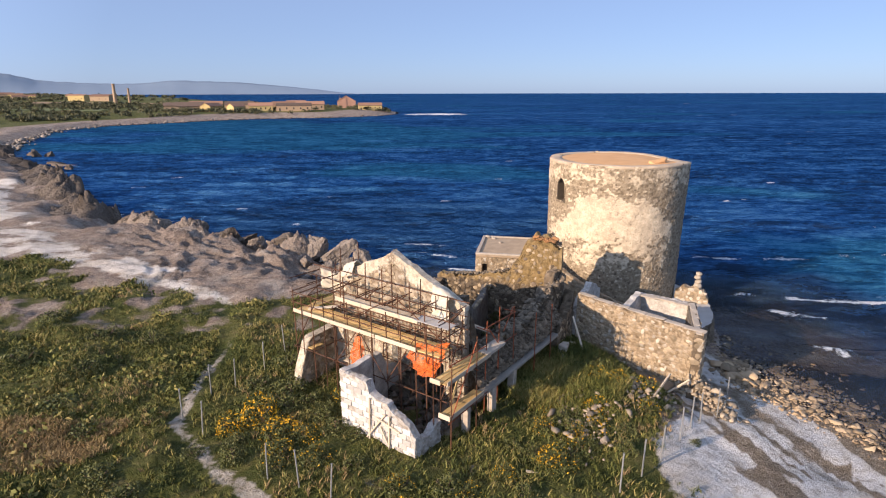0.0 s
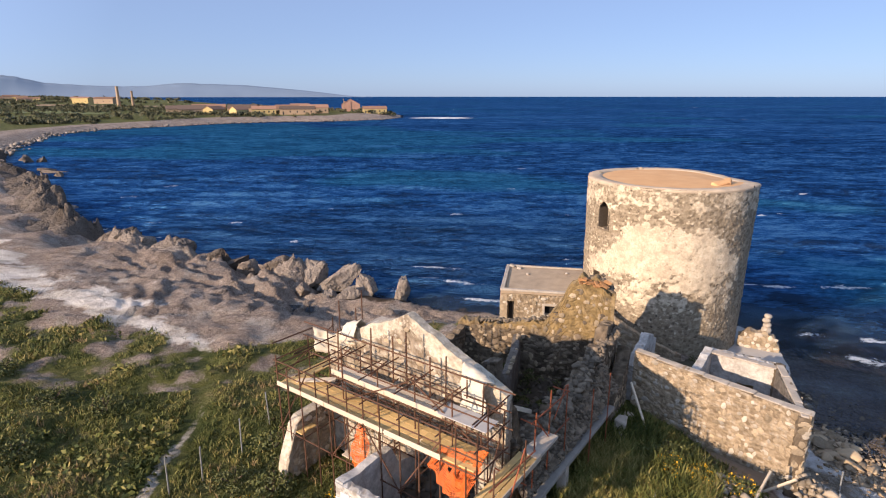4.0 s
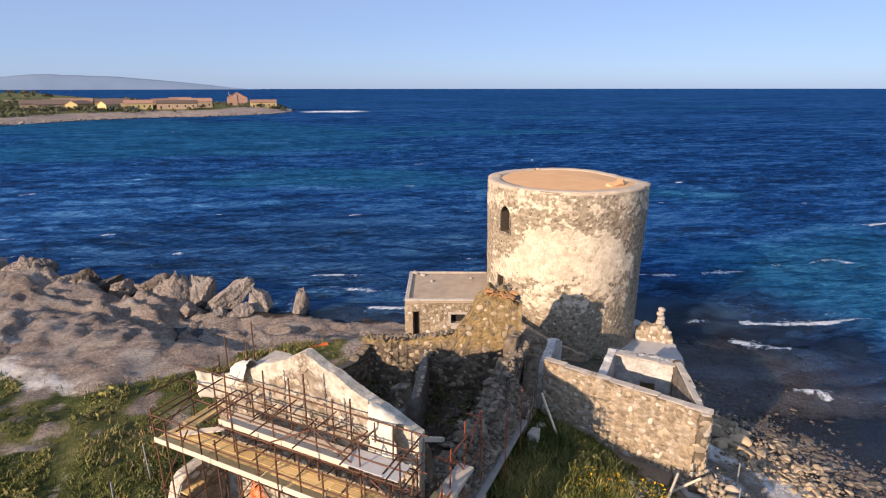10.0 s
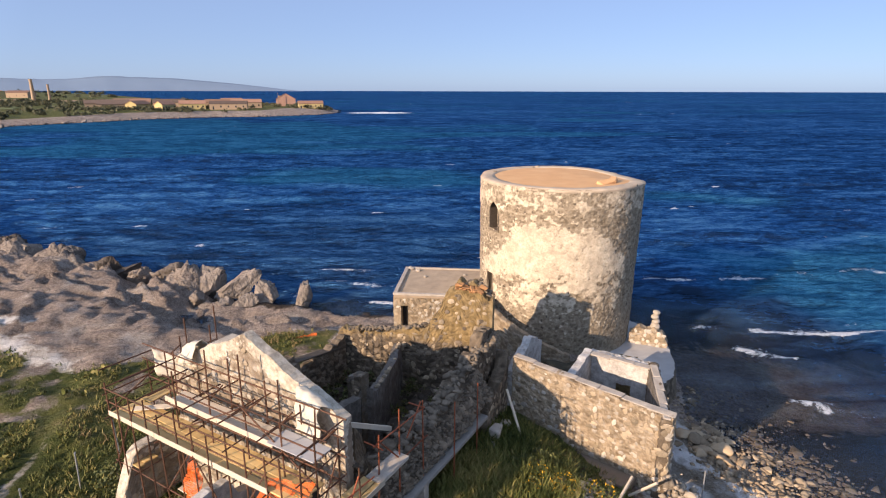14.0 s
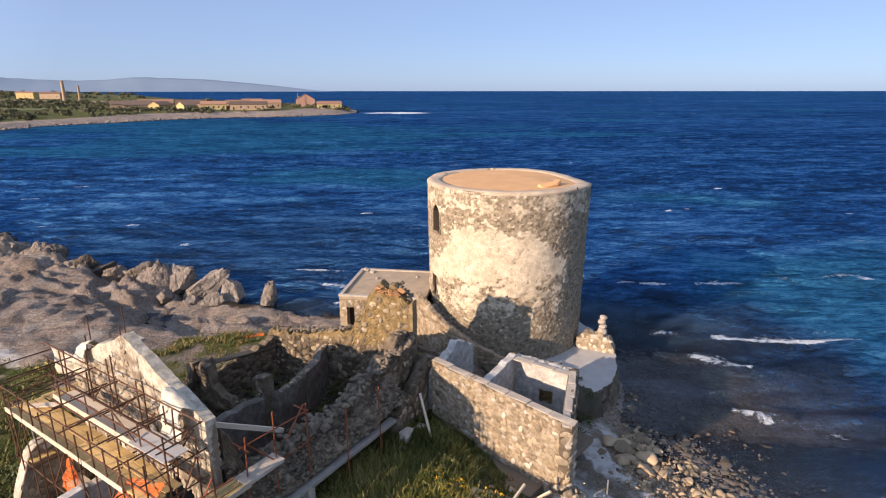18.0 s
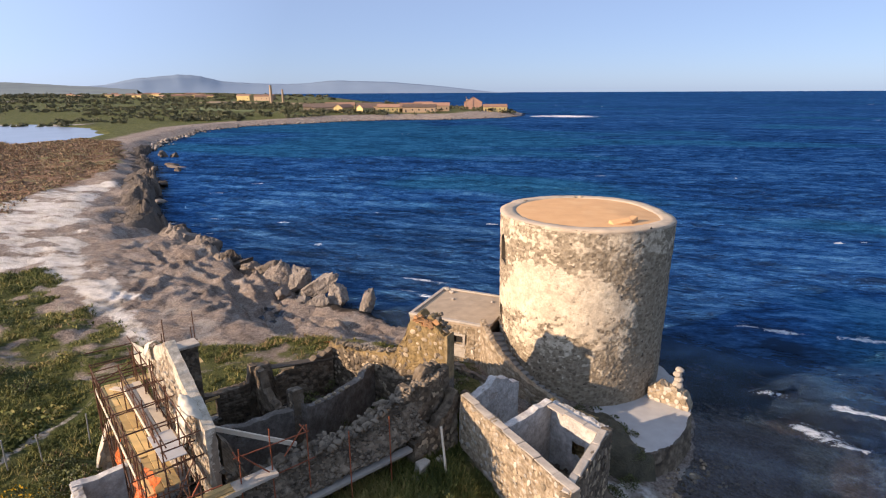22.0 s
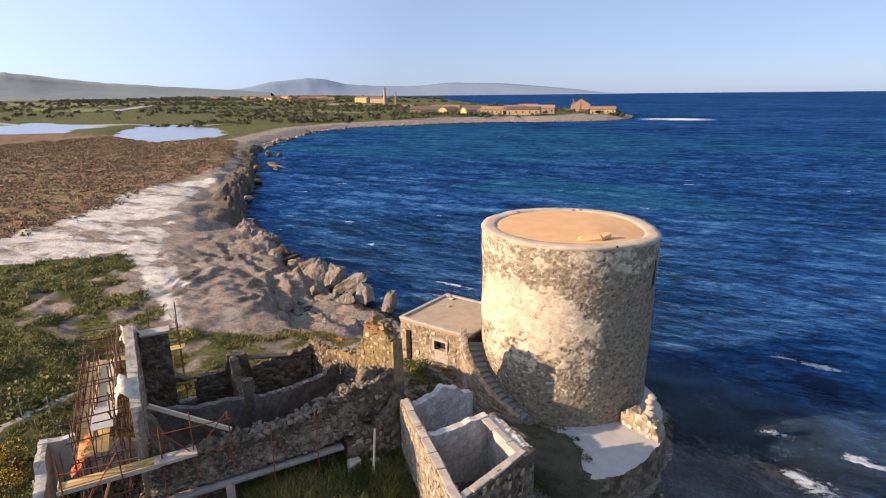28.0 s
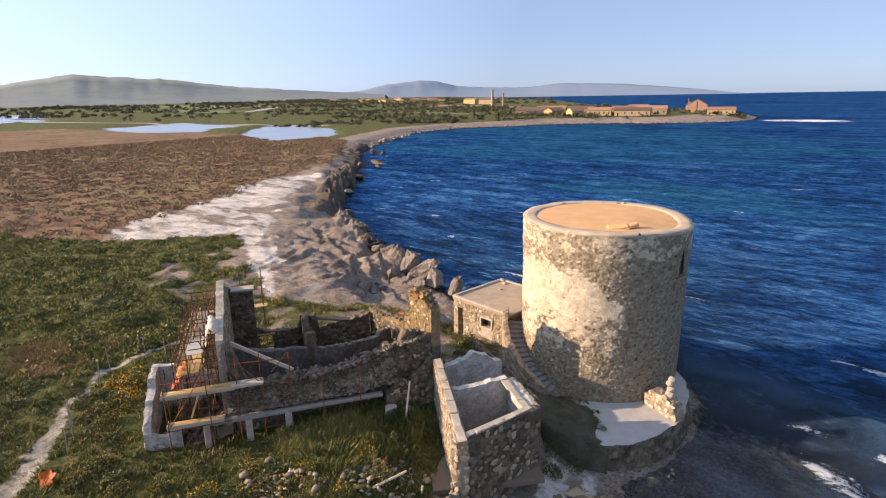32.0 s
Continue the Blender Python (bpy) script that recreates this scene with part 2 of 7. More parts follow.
M_WHITE = masonry("whitewashed_block", [(0.42, 0.37, 0.30), (0.56, 0.51, 0.44), (0.64, 0.60, 0.53), (0.70, 0.66, 0.60)], (0.36, 0.31, 0.25), (0.64, 0.60, 0.54), grime=0.5)
M_STONE = simple("wall_stone", (0.40, 0.31, 0.20), 0.92, 0.45, 7, bumps=0.6, dist=0.02, per="object")
M_STONE_PALE = simple("pale_wall_stone", (0.52, 0.45, 0.35), 0.92, 0.35, 7, bumps=0.6, dist=0.02, per="object")
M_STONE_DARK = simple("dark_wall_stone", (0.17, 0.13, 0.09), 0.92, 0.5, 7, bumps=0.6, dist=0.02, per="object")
M_BLOCK = simple("white_block", (0.64, 0.60, 0.54), 0.9, 0.3, 9, bumps=0.5, per="object")
M_COPING = simple("lime_coping", (0.47, 0.40, 0.315), 0.9, 0.32, 4, bumps=0.5)
M_CONCRETE = simple("weathered_concrete", (0.31, 0.28, 0.235), 0.9, 0.25, 3, bumps=0.4)
M_TERRACE = simple("terrace_screed", (0.50, 0.47, 0.43), 0.85, 0.15, 1.5, bumps=0.3)
M_BANK = simple("weedy_earth", (0.085, 0.075, 0.048), 0.95, 0.5, 1.2, bumps=1.0, dist=0.08, other=(0.15, 0.13, 0.075), fine=9.0)
M_ROOFSAND = simple("ochre_roof_earth", (0.75, 0.42, 0.185), 0.95, 0.14, 0.9, bumps=0.4, other=(0.8, 0.5, 0.25))
M_RIM = simple("sandy_lime_rim", (0.55, 0.43, 0.30), 0.92, 0.3, 1.3, bumps=0.6)
M_ROOFGREY = simple("flat_roof_screed", (0.45, 0.34, 0.225), 0.92, 0.3, 1.6, bumps=0.4)
M_RUST = simple("rusty_tube", (0.13, 0.062, 0.034), 0.75, 0.4, 12, 0.2, per="object")
M_REDRUST = simple("red_oxide_tube", (0.30, 0.085, 0.035), 0.7, 0.3, 12, 0.1, per="object")
M_WOOD = simple("scaffold_board", (0.72, 0.48, 0.19), 0.8, 0.3, 5, bumps=0.3, per="object")
M_WOODPALE = simple("bleached_board", (0.62, 0.51, 0.37), 0.82, 0.22, 5, bumps=0.3, per="object")
M_PANEL = simple("grey_sheet_panel", (0.52, 0.49, 0.45), 0.7, 0.12, 3, bumps=0.2)
M_TARP = simple("torn_pale_tarpaulin", (0.68, 0.60, 0.46), 0.7, 0.15, 5, bumps=0.4)
M_NET = simple("orange_safety_net", (0.85, 0.16, 0.015), 0.6, 0.15, 8, bumps=0.2)
M_POST = simple("galvanised_post", (0.42, 0.42, 0.40), 0.5, 0.2, 20, 0.5)
M_BRICK = simple("orange_roof_tile", (0.46, 0.23, 0.09), 0.9, 0.3, 8, per="object")
M_SHADEPANEL = simple("dark_shade_panel", (0.03, 0.026, 0.022), 0.95, 0.3)
M_ROCK = simple("pale_shore_rock", (0.25, 0.20, 0.155), 0.9, 0.65, 0.8, bumps=1.0, dist=0.45, fine=3.2, per="object")
M_ROCKDARK = simple("dark_shore_rock", (0.15, 0.12, 0.093), 0.85, 0.55, 1.5, bumps=1.0, dist=0.4, fine=3.2, per="object")
M_BOULDER = simple("fractured_pale_rock", (0.29, 0.24, 0.192), 0.9, 0.6, 0.9, bumps=1.0, dist=0.25, fine=4.0)
M_PEBBLE = simple("beach_stone", (0.40, 0.295, 0.18), 0.8, 0.5, 2, bumps=0.6, dist=0.03, fine=12, per="object")
M_PEBBLES = simple("beach_stones", (0.36, 0.265, 0.165), 0.8, 0.65, 2, bumps=0.6, dist=0.03, fine=12, per="island")
M_RUBBLETOP = simple("loose_wall_stones", (0.185, 0.145, 0.10), 0.9, 0.5, 3, bumps=0.5, per="island")
M_RUBBLE = simple("fallen_stones", (0.34, 0.275, 0.195), 0.9, 0.5, 3, bumps=0.5, per="island")
def grass_material(name, dark, mid, light):
    """Blades that vary from patch to patch and, less, from blade to blade."""
    mat, nt, nodes, links, b = material(name)
    geo = nodes.new("ShaderNodeNewGeometry")
    fac = calc(nt, "ADD", calc(nt, "MULTIPLY", noise_out(nt, 0.28, 5, 0.6), 0.75), calc(nt, "MULTIPLY", geo.outputs["Random Per Island"], 0.25))
    links.new(ramp(nt, fac, [(0.36, dark), (0.5, mid), (0.64, light)]), b.inputs["Base Color"])
    b.inputs["Roughness"].default_value = 0.7
    b.inputs["Specular IOR Level"].default_value = 0.2
    return mat


M_GRASS = grass_material("grass_blades", (0.06, 0.075, 0.017), (0.182, 0.187, 0.044), (0.37, 0.295, 0.10))
M_GRASSDRY = simple("dry_grass", (0.36, 0.25, 0.11), 0.8, 0.4, 0.7, bumps=0.0, per="island")
M_LEAF = simple("shrub_leaves", (0.10, 0.115, 0.03), 0.65, 0.55, 1.5, bumps=0.0, other=(0.20, 0.19, 0.06), per="island")
M_FLOWER = simple("yellow_blossom", (0.75, 0.42, 0.012), 0.7, 0.2, 3, bumps=0.0, per="island")
M_MARSH = simple("red_brown_saltbush", (0.32, 0.19, 0.11), 0.8, 0.4, 0.06, bumps=0.0, other=(0.34, 0.29, 0.135), per="island")
M_FARTREE = simple("far_foliage", (0.12, 0.12, 0.06), 0.8, 0.4, 0.05, bumps=0.0, other=(0.2, 0.18, 0.09), per="island")
M_TWIG = simple("twigs", (0.12, 0.085, 0.05), 0.85, 0.3, 10)

# ---- land and sea ----
COAST = [(60, -60), (36, -12), (27, 8), (23.5, 20), (22.4, 26), (21.4, 30), (20.4, 33), (19.6, 35.2), (20.6, 37.5), (21.6, 41.5), (21.2, 46), (18.6, 50), (13, 51.2), (8, 50.6), (3.5, 50.3), (0, 51.2), (-3, 52.6),
         (-6.5, 52.6), (-12, 54.6), (-14.6, 58.3), (-20, 60.4), (-28, 64.8), (-41, 73), (-47.5, 76.5), (-60, 91), (-73, 107), (-87, 122), (-97, 135), (-117, 152), (-134, 176)]
COAST_FAR = [(-151, 205), (-178, 262), (-178, 300), (-158, 330), (-140, 362), (-112, 384), (-76, 394), (-46, 424), (-36, 455), (-40, 505), (-62, 545), (-130, 600), (-200, 690), (-330, 900), (-620, 1400), (-1300, 2300), (-2600, 4000)]
SHORE = np.array(COAST + COAST_FAR, float)
LAND = np.vstack([SHORE, [(-4700, 4700), (-4700, -900), (60, -900)]])


def line_distance(p, pts):
    best = np.full(len(p), 1e9)
    for a, b in zip(pts[:-1], pts[1:]):
        a, b = np.asarray(a, float), np.asarray(b, float)
        d = b - a
        t = np.clip(((p - a) @ d) / (d @ d), 0, 1)
        best = np.minimum(best, np.hypot(*(p - a - t[:, None] * d).T))
    return best


def inside(p, poly):
    poly = np.asarray(poly, float)
    hit = np.zeros(len(p), bool)
    for (x0, y0), (x1, y1) in zip(poly, np.roll(poly, -1, 0)):
        if y0 == y1:
            continue
        cross = ((y0 > p[:, 1]) != (y1 > p[:, 1])) & (p[:, 0] < (x1 - x0) * (p[:, 1] - y0) / (y1 - y0) + x0)
        hit ^= cross
    return hit


def area(p, poly, soft):
    """1 inside a plan area, 0 outside, with a soft edge."""
    poly = np.asarray(poly, float)
    d = line_distance(p, np.vstack([poly, poly[:1]]))
    return smooth(-soft, soft, np.where(inside(p, poly), d, -d))


def shore_depth(p):
    d = line_distance(p, SHORE)
    d = np.where(inside(p, LAND), d, -d)
    return d + np.clip(np.abs(d) * 0.25, 0, 1.0) * (1.2 * fbm(p / 3.1, 3, 3)) * 0.8


HUMPS = [(-15.6, 56.4, 3.0, 1.9), (-18.5, 56.6, 2.2, 0.8), (-22.2, 59.2, 3.2, 2.0), (-25, 58.2, 2.4, 0.9), (-28.3, 63, 3.4, 2.1), (-33, 63, 3.0, 1.0), (-37, 68, 3.4, 1.6), (-46, 73.5, 4, 1.5), (-56, 84, 5, 1.6), (-66, 97, 5, 1.8), (-78, 110, 6, 1.6)]


CREVICES = [[(-17.4, 52.4), (-14.8, 50.2), (-12.4, 48.6), (-10.5, 46.7), (-8.6, 44.6), (-7.0, 43.9)], [(-12.8, 51.2), (-8.4, 49.0), (-6.2, 47.9), (-3.8, 46.5), (-2.0, 45.0)], [(-32.5, 56.8), (-30.6, 56.6), (-28.6, 58.4)], [(-25, 56.2), (-21, 54.8), (-18, 54.4)], [(-33, 60.5), (-29, 58.4), (-26, 58)], [(-5.2, 47.4), (-3.6, 46.2), (-2.4, 46.4)], [(-14, 49.2), (-12.4, 47.4), (-11.8, 45.6)]]
LAKES = [(-362, 215, 70, 40, 152), (-241, 222, 72, 27, 142), (-1500, 440, 900, 105, 164)]


def lake_reach(p, lake):
    x, y, rx, ry, turn = lake
    c, s = math.cos(radians(turn)), math.sin(radians(turn))
    a, b = p[:, 0] - x, p[:, 1] - y
    return np.hypot((a * c + b * s) / rx, (b * c - a * s) / ry)


def ground_height(p):
    p = np.asarray(p, float)
    d = shore_depth(p)
    south = smooth(8, 14, p[:, 0]) * smooth(36, 30, p[:, 1])
    up = SEA + 2.05 * smooth(-1.0, 9.5, d) * (1 - south) + south * (1.35 * smooth(0, 11, d) + 0.8 * smooth(9, 18, d))
    down = SEA - np.clip(-d, 0, 60) * (0.16 * (1 - south) + 0.055 * south) - 0.05
    z = np.where(d > 0, up, np.minimum(down, up))
    z += np.where(d > 0, smooth(2, 30, d) * smooth(300, 380, p[:, 1]) * 2.0, 0)
    z += np.where(d > 0, 7 * smooth(700, 2200, p[:, 1]) * smooth(50, 300, d), 0)
    land = smooth(0.5, 5, d)
    near = smooth(260, 120, np.hypot(p[:, 0], p[:, 1] - 30))
    rocky = smooth(26, 6, d) * smooth(-4, 0.5, d) * smooth(44, 50, p[:, 1] - 0.12 * p[:, 0]) * smooth(6, 0, p[:, 0])
    # strata steps and wind-worn hollows in the rock shelf
    q = np.column_stack([p[:, 0] * 0.55 + p[:, 1] * 0.5, p[:, 0] * -0.2 + p[:, 1] * 0.35])
    strata = fbm(q / 2.6, 4, 21)
    z += rocky * near * (0.2 * np.abs(strata) + 0.2 * np.round(2.4 * fbm(q / 3.7, 4, 31)) + 0.07 * np.abs(fbm(p / 0.55, 3, 35)) - 0.14)
    f_ = 0.27 * d + 1.1 * fbm(p / 5.2, 4, 37)
    z += 0.6 * rocky * near * smooth(-34, -24, p[:, 0]) * (np.floor(f_) + smooth(0.0, 0.1, f_ - np.floor(f_)) - f_)
    ledge = smooth(17, 3, d) * smooth(-3, 0.5, d) * smooth(72, 80, p[:, 1]) * smooth(240, 170, p[:, 1])
    z += 0.4 * ledge * (1.3 * (1 - np.abs(fbm(q / 6.0, 4, 33))) ** 2 + 0.5 * np.round(2 * fbm(q / 3.0, 3, 34)) - 0.5)
    lump = 1 + 0.34 * fbm(p / 1.9, 4, 41)
    crag = (1 - np.abs(fbm(q / 1.3, 4, 43))) ** 2
    for x, y, r, h in HUMPS:
        out = (p[:, 0] - x) * 0.53 + (p[:, 1] - y) * 0.85
        along = (p[:, 0] - x) * 0.85 - (p[:, 1] - y) * 0.53
        fore = smooth(0.55 * r, 0.15 * r, out * lump)
        face = smooth(-0.25 * r, 0.3 * r, out)
        ramp_ = smooth(-2.1 * r, 0.1 * r, out) * smooth(1.15 * r, 0.15 * r, np.abs(along) * (0.8 + 0.2 * lump))
        z += h * ramp_ * fore * (0.82 + face * (1.05 * crag - 0.6)) * np.where(d > -2.5, 1, 0)
    grassy = land * (1 - rocky) * (1 - south)
    z += grassy * near * (0.12 * fbm(p / 2.3, 3, 51) + 0.34 * smooth(-6, -13, p[:, 0]) * np.abs(fbm(p / np.array([3.4, 2.6]), 3, 53)) + 0.12 * np.abs(fbm(p / 0.9, 2, 61)))
    z += south * land * 0.05 * fbm(p / 1.4, 3, 71)
    wd = p + np.column_stack([fbm(p / 1.1, 3, 47), fbm(p / 1.1, 3, 48)]) * 0.35
    depth_ = 0.95 + 0.35 * fbm(p / 2.0, 2, 49)
    for pts in CREVICES:
        ld = line_distance(wd, pts)
        a0, b0 = np.array(pts[0], float), np.array(pts[-1], float)
        mid_ = np.interp(wd[:, 0], sorted(k[0] for k in pts), [k[1] for k in sorted(pts)])
        sea_side = smooth(-0.03, 0.16, wd[:, 1] - mid_)
        z -= depth_ * (sea_side * np.exp(-ld / 1.5) + 0.3 * np.exp(-(ld / 0.25) ** 2)) * smooth(0, 2, d) * near
    # rise that the house stands on
    z += 0.22 * smooth(14, 6, np.hypot(p[:, 0] - 1, p[:, 1] - 26)) * land
    # rubble bank before the yard wall
    z += 0.55 * smooth(3.6, 0.6, np.hypot((p[:, 0] - 9.8) * 0.8, p[:, 1] - 25.6)) * (1 + 0.4 * fbm(p / 0.7, 2, 81))
    # lagoon beds
    edge = 0.2 * fbm(p / 24, 4, 91)
    for lake in LAKES:
        z -= 1.5 * smooth(1.12, 0.9, lake_reach(p, lake) + edge)
    return z


def axis(pieces):
    """Grid lines: (from, to, step) pieces, the step growing evenly when two steps are given."""
    out = [pieces[0][0]]
    for a, b, s0, s1 in pieces:
        x, s = a, s0
        while x < b - 1e-6:
            x += s
            s = s0 + (s1 - s0) * min(1, (x - a) / (b - a))
            out.append(min(x, b))
    return np.array(out)


gx = axis([(-4700, -200, 240, 3.0), (-200, -50, 2.2, 0.8), (-50, -30, 0.7, 0.26), (-30, 26, 0.26, 0.26), (26, 60, 0.6, 6), (60, 4700, 8, 400)])
gy = axis([(-900, 8, 120, 0.8), (8, 34, 0.35, 0.3), (34, 62, 0.26, 0.26), (62, 120, 0.3, 1.2), (120, 520, 1.4, 5), (520, 4700, 8, 160)])
X, Y = np.meshgrid(gx, gy)
P2 = np.column_stack([X.ravel(), Y.ravel()])
gz = ground_height(P2)
gd = shore_depth(P2)
wob = P2 + np.column_stack([fbm(P2 / 2.7, 3, 5), fbm(P2 / 2.7, 3, 6)]) * 0.8
GRASS_AREA = [(10.5, 20), (11.5, 24.5), (13, 26.5), (12.5, 30), (9, 33), (9, 41), (3, 44.5), (-4, 44), (-10, 41.2), (-15, 39), (-20.5, 42), (-26, 45.2), (-33, 48.8), (-38.5, 51.2), (-43, 47.5), (-49, 41.5), (-60, 36), (-95, 28), (-120, -40), (9, -40)]
SAND_AREA = [(-14.5, 38.2), (-20.5, 42), (-26, 45), (-33, 48.6), (-38.5, 51), (-44, 46.8), (-49.5, 41), (-57, 43), (-64, 55), (-71, 70), (-80, 84), (-82, 98), (-77, 101), (-68, 88), (-58, 76), (-47, 64), (-37, 55.5), (-28, 50), (-20, 45)]
BEACH_AREA = [(9.2, 12), (9.6, 20), (11.3, 23.2), (13.6, 25.6), (15.2, 28.6), (16.6, 29), (18.6, 27), (20.3, 23), (22, 16), (24, 8), (20, 4)]
MARSH_AREA = [(-52, 38), (-60, 52), (-68, 72), (-77, 82), (-84, 98), (-96, 122), (-118, 148), (-150, 180), (-205, 200), (-300, 185), (-420, 170), (-460, 60), (-300, -20), (-110, 18)]
TRACK = [(-16, 39.5), (-14, 35.6), (-12.8, 32), (-12.6, 28.8), (-12.4, 26), (-12.2, 23.8), (-11.2, 22.2), (-9.6, 20.7), (-7.2, 18.8), (-4.0, 16.4), (-1.5, 13), (0, 4)]
z_grass = area(wob, GRASS_AREA, 0.7)
z_sand = np.maximum(area(wob, SAND_AREA, 0.9) * np.clip(0.7 + 0.7 * fbm(P2 / np.array([4.0, 2.4]), 3, 9), 0.1, 1), area(wob, BEACH_AREA, 0.8))
z_marsh = area(wob, MARSH_AREA, 3.0)
z_track = smooth(34, 30, P2[:, 1]) * smooth(0.42, 0.08, line_distance(wob * 0.35 + P2 * 0.65, TRACK) / (1 + 1.9 * smooth(22, 15, P2[:, 1]))) * (0.85 + 0.35 * fbm(P2 / 1.7, 2, 8))
z_far = smooth(20, 34, gd) * smooth(100, 130, P2[:, 1])
z_grass = np.maximum(z_grass, np.maximum(z_far, smooth(14, 22, gd) * smooth(-60, -90, P2[:, 0]) * 0.9))
south_ = smooth(8, 13, P2[:, 0]) * smooth(37, 32, P2[:, 1])
bd = gd + 0.5 * fbm(P2 / 1.6, 3, 7)
z_band = south_ * np.maximum(smooth(3.7, 4.2, bd) * smooth(5.6, 5.0, bd) * 0.6, smooth(0.6, 0.9, bd) * smooth(2.1, 1.7, bd))
for at_, wide in ((2.9, 0.16), (6.3, 0.2), (7.6, 0.14)):
    z_band = np.maximum(z_band, south_ * np.exp(-((bd - at_ + 0.4 * fbm(P2 / 3.0, 2, 13)) / wide) ** 2) * np.clip(0.7 + 0.6 * fbm(P2 / 2.0, 2, 14), 0, 1))
across, along_ = P2 @ np.array([0.95, 0.31]), P2 @ np.array([-0.31, 0.95])
ribs = fbm(np.column_stack([across / 0.75, along_ / 6.0]), 3, 15)
z_band = np.maximum(z_band, 0.85 * south_ * smooth(0.1, 0.45, ribs + 0.25 * fbm(P2 / 4, 2, 16)) * smooth(1.8, 2.4, bd) * smooth(12.5, 14, P2[:, 0]))
z_white = south_ * smooth(1.8, 2.2, bd)
z_wet = np.maximum(south_ * smooth(1.0, 0.5, bd), smooth(0.9, 0.1, bd) * smooth(40, 46, P2[:, 1]) * 0.8)
z_sand = np.maximum(z_sand, south_ * smooth(0.2, 1.0, bd) * smooth(12.6, 14.2, P2[:, 0]))
z_grass = np.where((P2[:, 1] > 34) & (P2[:, 1] < 60) & (P2[:, 0] > -34), z_grass * np.clip(0.85 + 0.7 * fbm(P2 / 2.2, 3, 10) - 0.25 * smooth(36, 44, P2[:, 1]), 0, 1), z_grass)
ground_mask = np.column_stack([z_grass, z_sand, z_marsh * (1 - z_sand), z_track])

mat, nt, nodes, links, bsdf = material("ground_cover")
r, g, bl, al = masks(nt)
n_big, n_mid, n_fine, n_tiny = noise_out(nt, 0.05, 4), noise_out(nt, 0.45, 5), noise_out(nt, 2.2, 6, 0.65), noise_out(nt, 13, 4)
streak = noise_out(nt, 0.5, 6, 0.65, stretch=(0.6, 1.6, 1.0))
rock = ramp(nt, calc(nt, "ADD", calc(nt, "ADD", calc(nt, "MULTIPLY", streak, 0.45), calc(nt, "MULTIPLY", n_fine, 0.25)), calc(nt, "MULTIPLY", n_tiny, 0.3)), [(0.38, (0.19, 0.14, 0.105)), (0.46, (0.31, 0.236, 0.18)), (0.54, (0.40, 0.315, 0.248)), (0.62, (0.53, 0.445, 0.365))])
grit = noise_out(nt, 5.0, 6, 0.78)
rock = mixer(nt, 1.0, rock, ramp(nt, grit, [(0.33, (0.7, 0.7, 0.7)), (0.5, (1.22, 1.22, 1.22)), (0.66, (1.9, 1.9, 1.9))]), "MULTIPLY")
gravelly = calc(nt, "MULTIPLY", calc(nt, "SUBTRACT", calc(nt, "ADD", calc(nt, "MULTIPLY", n_mid, 0.6), calc(nt, "MULTIPLY", n_tiny, 0.4)), 0.53), 9.0, True)
rock = mixer(nt, calc(nt, "MULTIPLY", gravelly, 0.8), rock, (0.52, 0.47, 0.40))
grass = ramp(nt, calc(nt, "ADD", calc(nt, "MULTIPLY", n_mid, 0.5), calc(nt, "MULTIPLY", n_fine, 0.5)), [(0.3, (0.03, 0.041, 0.010)), (0.43, (0.075, 0.088, 0.02)), (0.55, (0.14, 0.138, 0.04)), (0.68, (0.27, 0.21, 0.09))])
sand = ramp(nt, calc(nt, "ADD", calc(nt, "MULTIPLY", streak, 0.7), calc(nt, "MULTIPLY", n_tiny, 0.3)), [(0.34, (0.34, 0.28, 0.215)), (0.42, (0.56, 0.49, 0.40)), (0.5, (0.76, 0.69, 0.595)), (0.62, (0.92, 0.86, 0.78))])
marsh = ramp(nt, calc(nt, "ADD", calc(nt, "MULTIPLY", n_mid, 0.55), calc(nt, "MULTIPLY", n_big, 0.45)), [(0.36, (0.12, 0.105, 0.045)), (0.45, (0.22, 0.13, 0.075)), (0.53, (0.30, 0.175, 0.10)), (0.6, (0.24, 0.22, 0.09)), (0.68, (0.33, 0.27, 0.15))])
track = ramp(nt, n_fine, [(0.36, (0.22, 0.19, 0.10)), (0.45, (0.46, 0.40, 0.31)), (0.6, (0.60, 0.54, 0.45))])
bands = nodes.new("ShaderNodeAttribute")
bands.attribute_name = "bands"
band_ = nodes.new("ShaderNodeSeparateColor")
links.new(bands.outputs["Color"], band_.inputs[0])
gravel = ramp(nt, calc(nt, "ADD", calc(nt, "MULTIPLY", n_fine, 0.5), calc(nt, "MULTIPLY", n_tiny, 0.5)), [(0.36, (0.16, 0.12, 0.085)), (0.48, (0.30, 0.24, 0.17)), (0.58, (0.40, 0.33, 0.25)), (0.68, (0.62, 0.57, 0.5))])


def soft_edge(m):
    e = calc(nt, "ADD", m, calc(nt, "MULTIPLY", calc(nt, "SUBTRACT", calc(nt, "ADD", calc(nt, "MULTIPLY", n_fine, 0.5), calc(nt, "MULTIPLY", n_mid, 0.5)), 0.5), 2.2))
    return calc(nt, "MULTIPLY", calc(nt, "SUBTRACT", e, 0.33), 3.0, True)


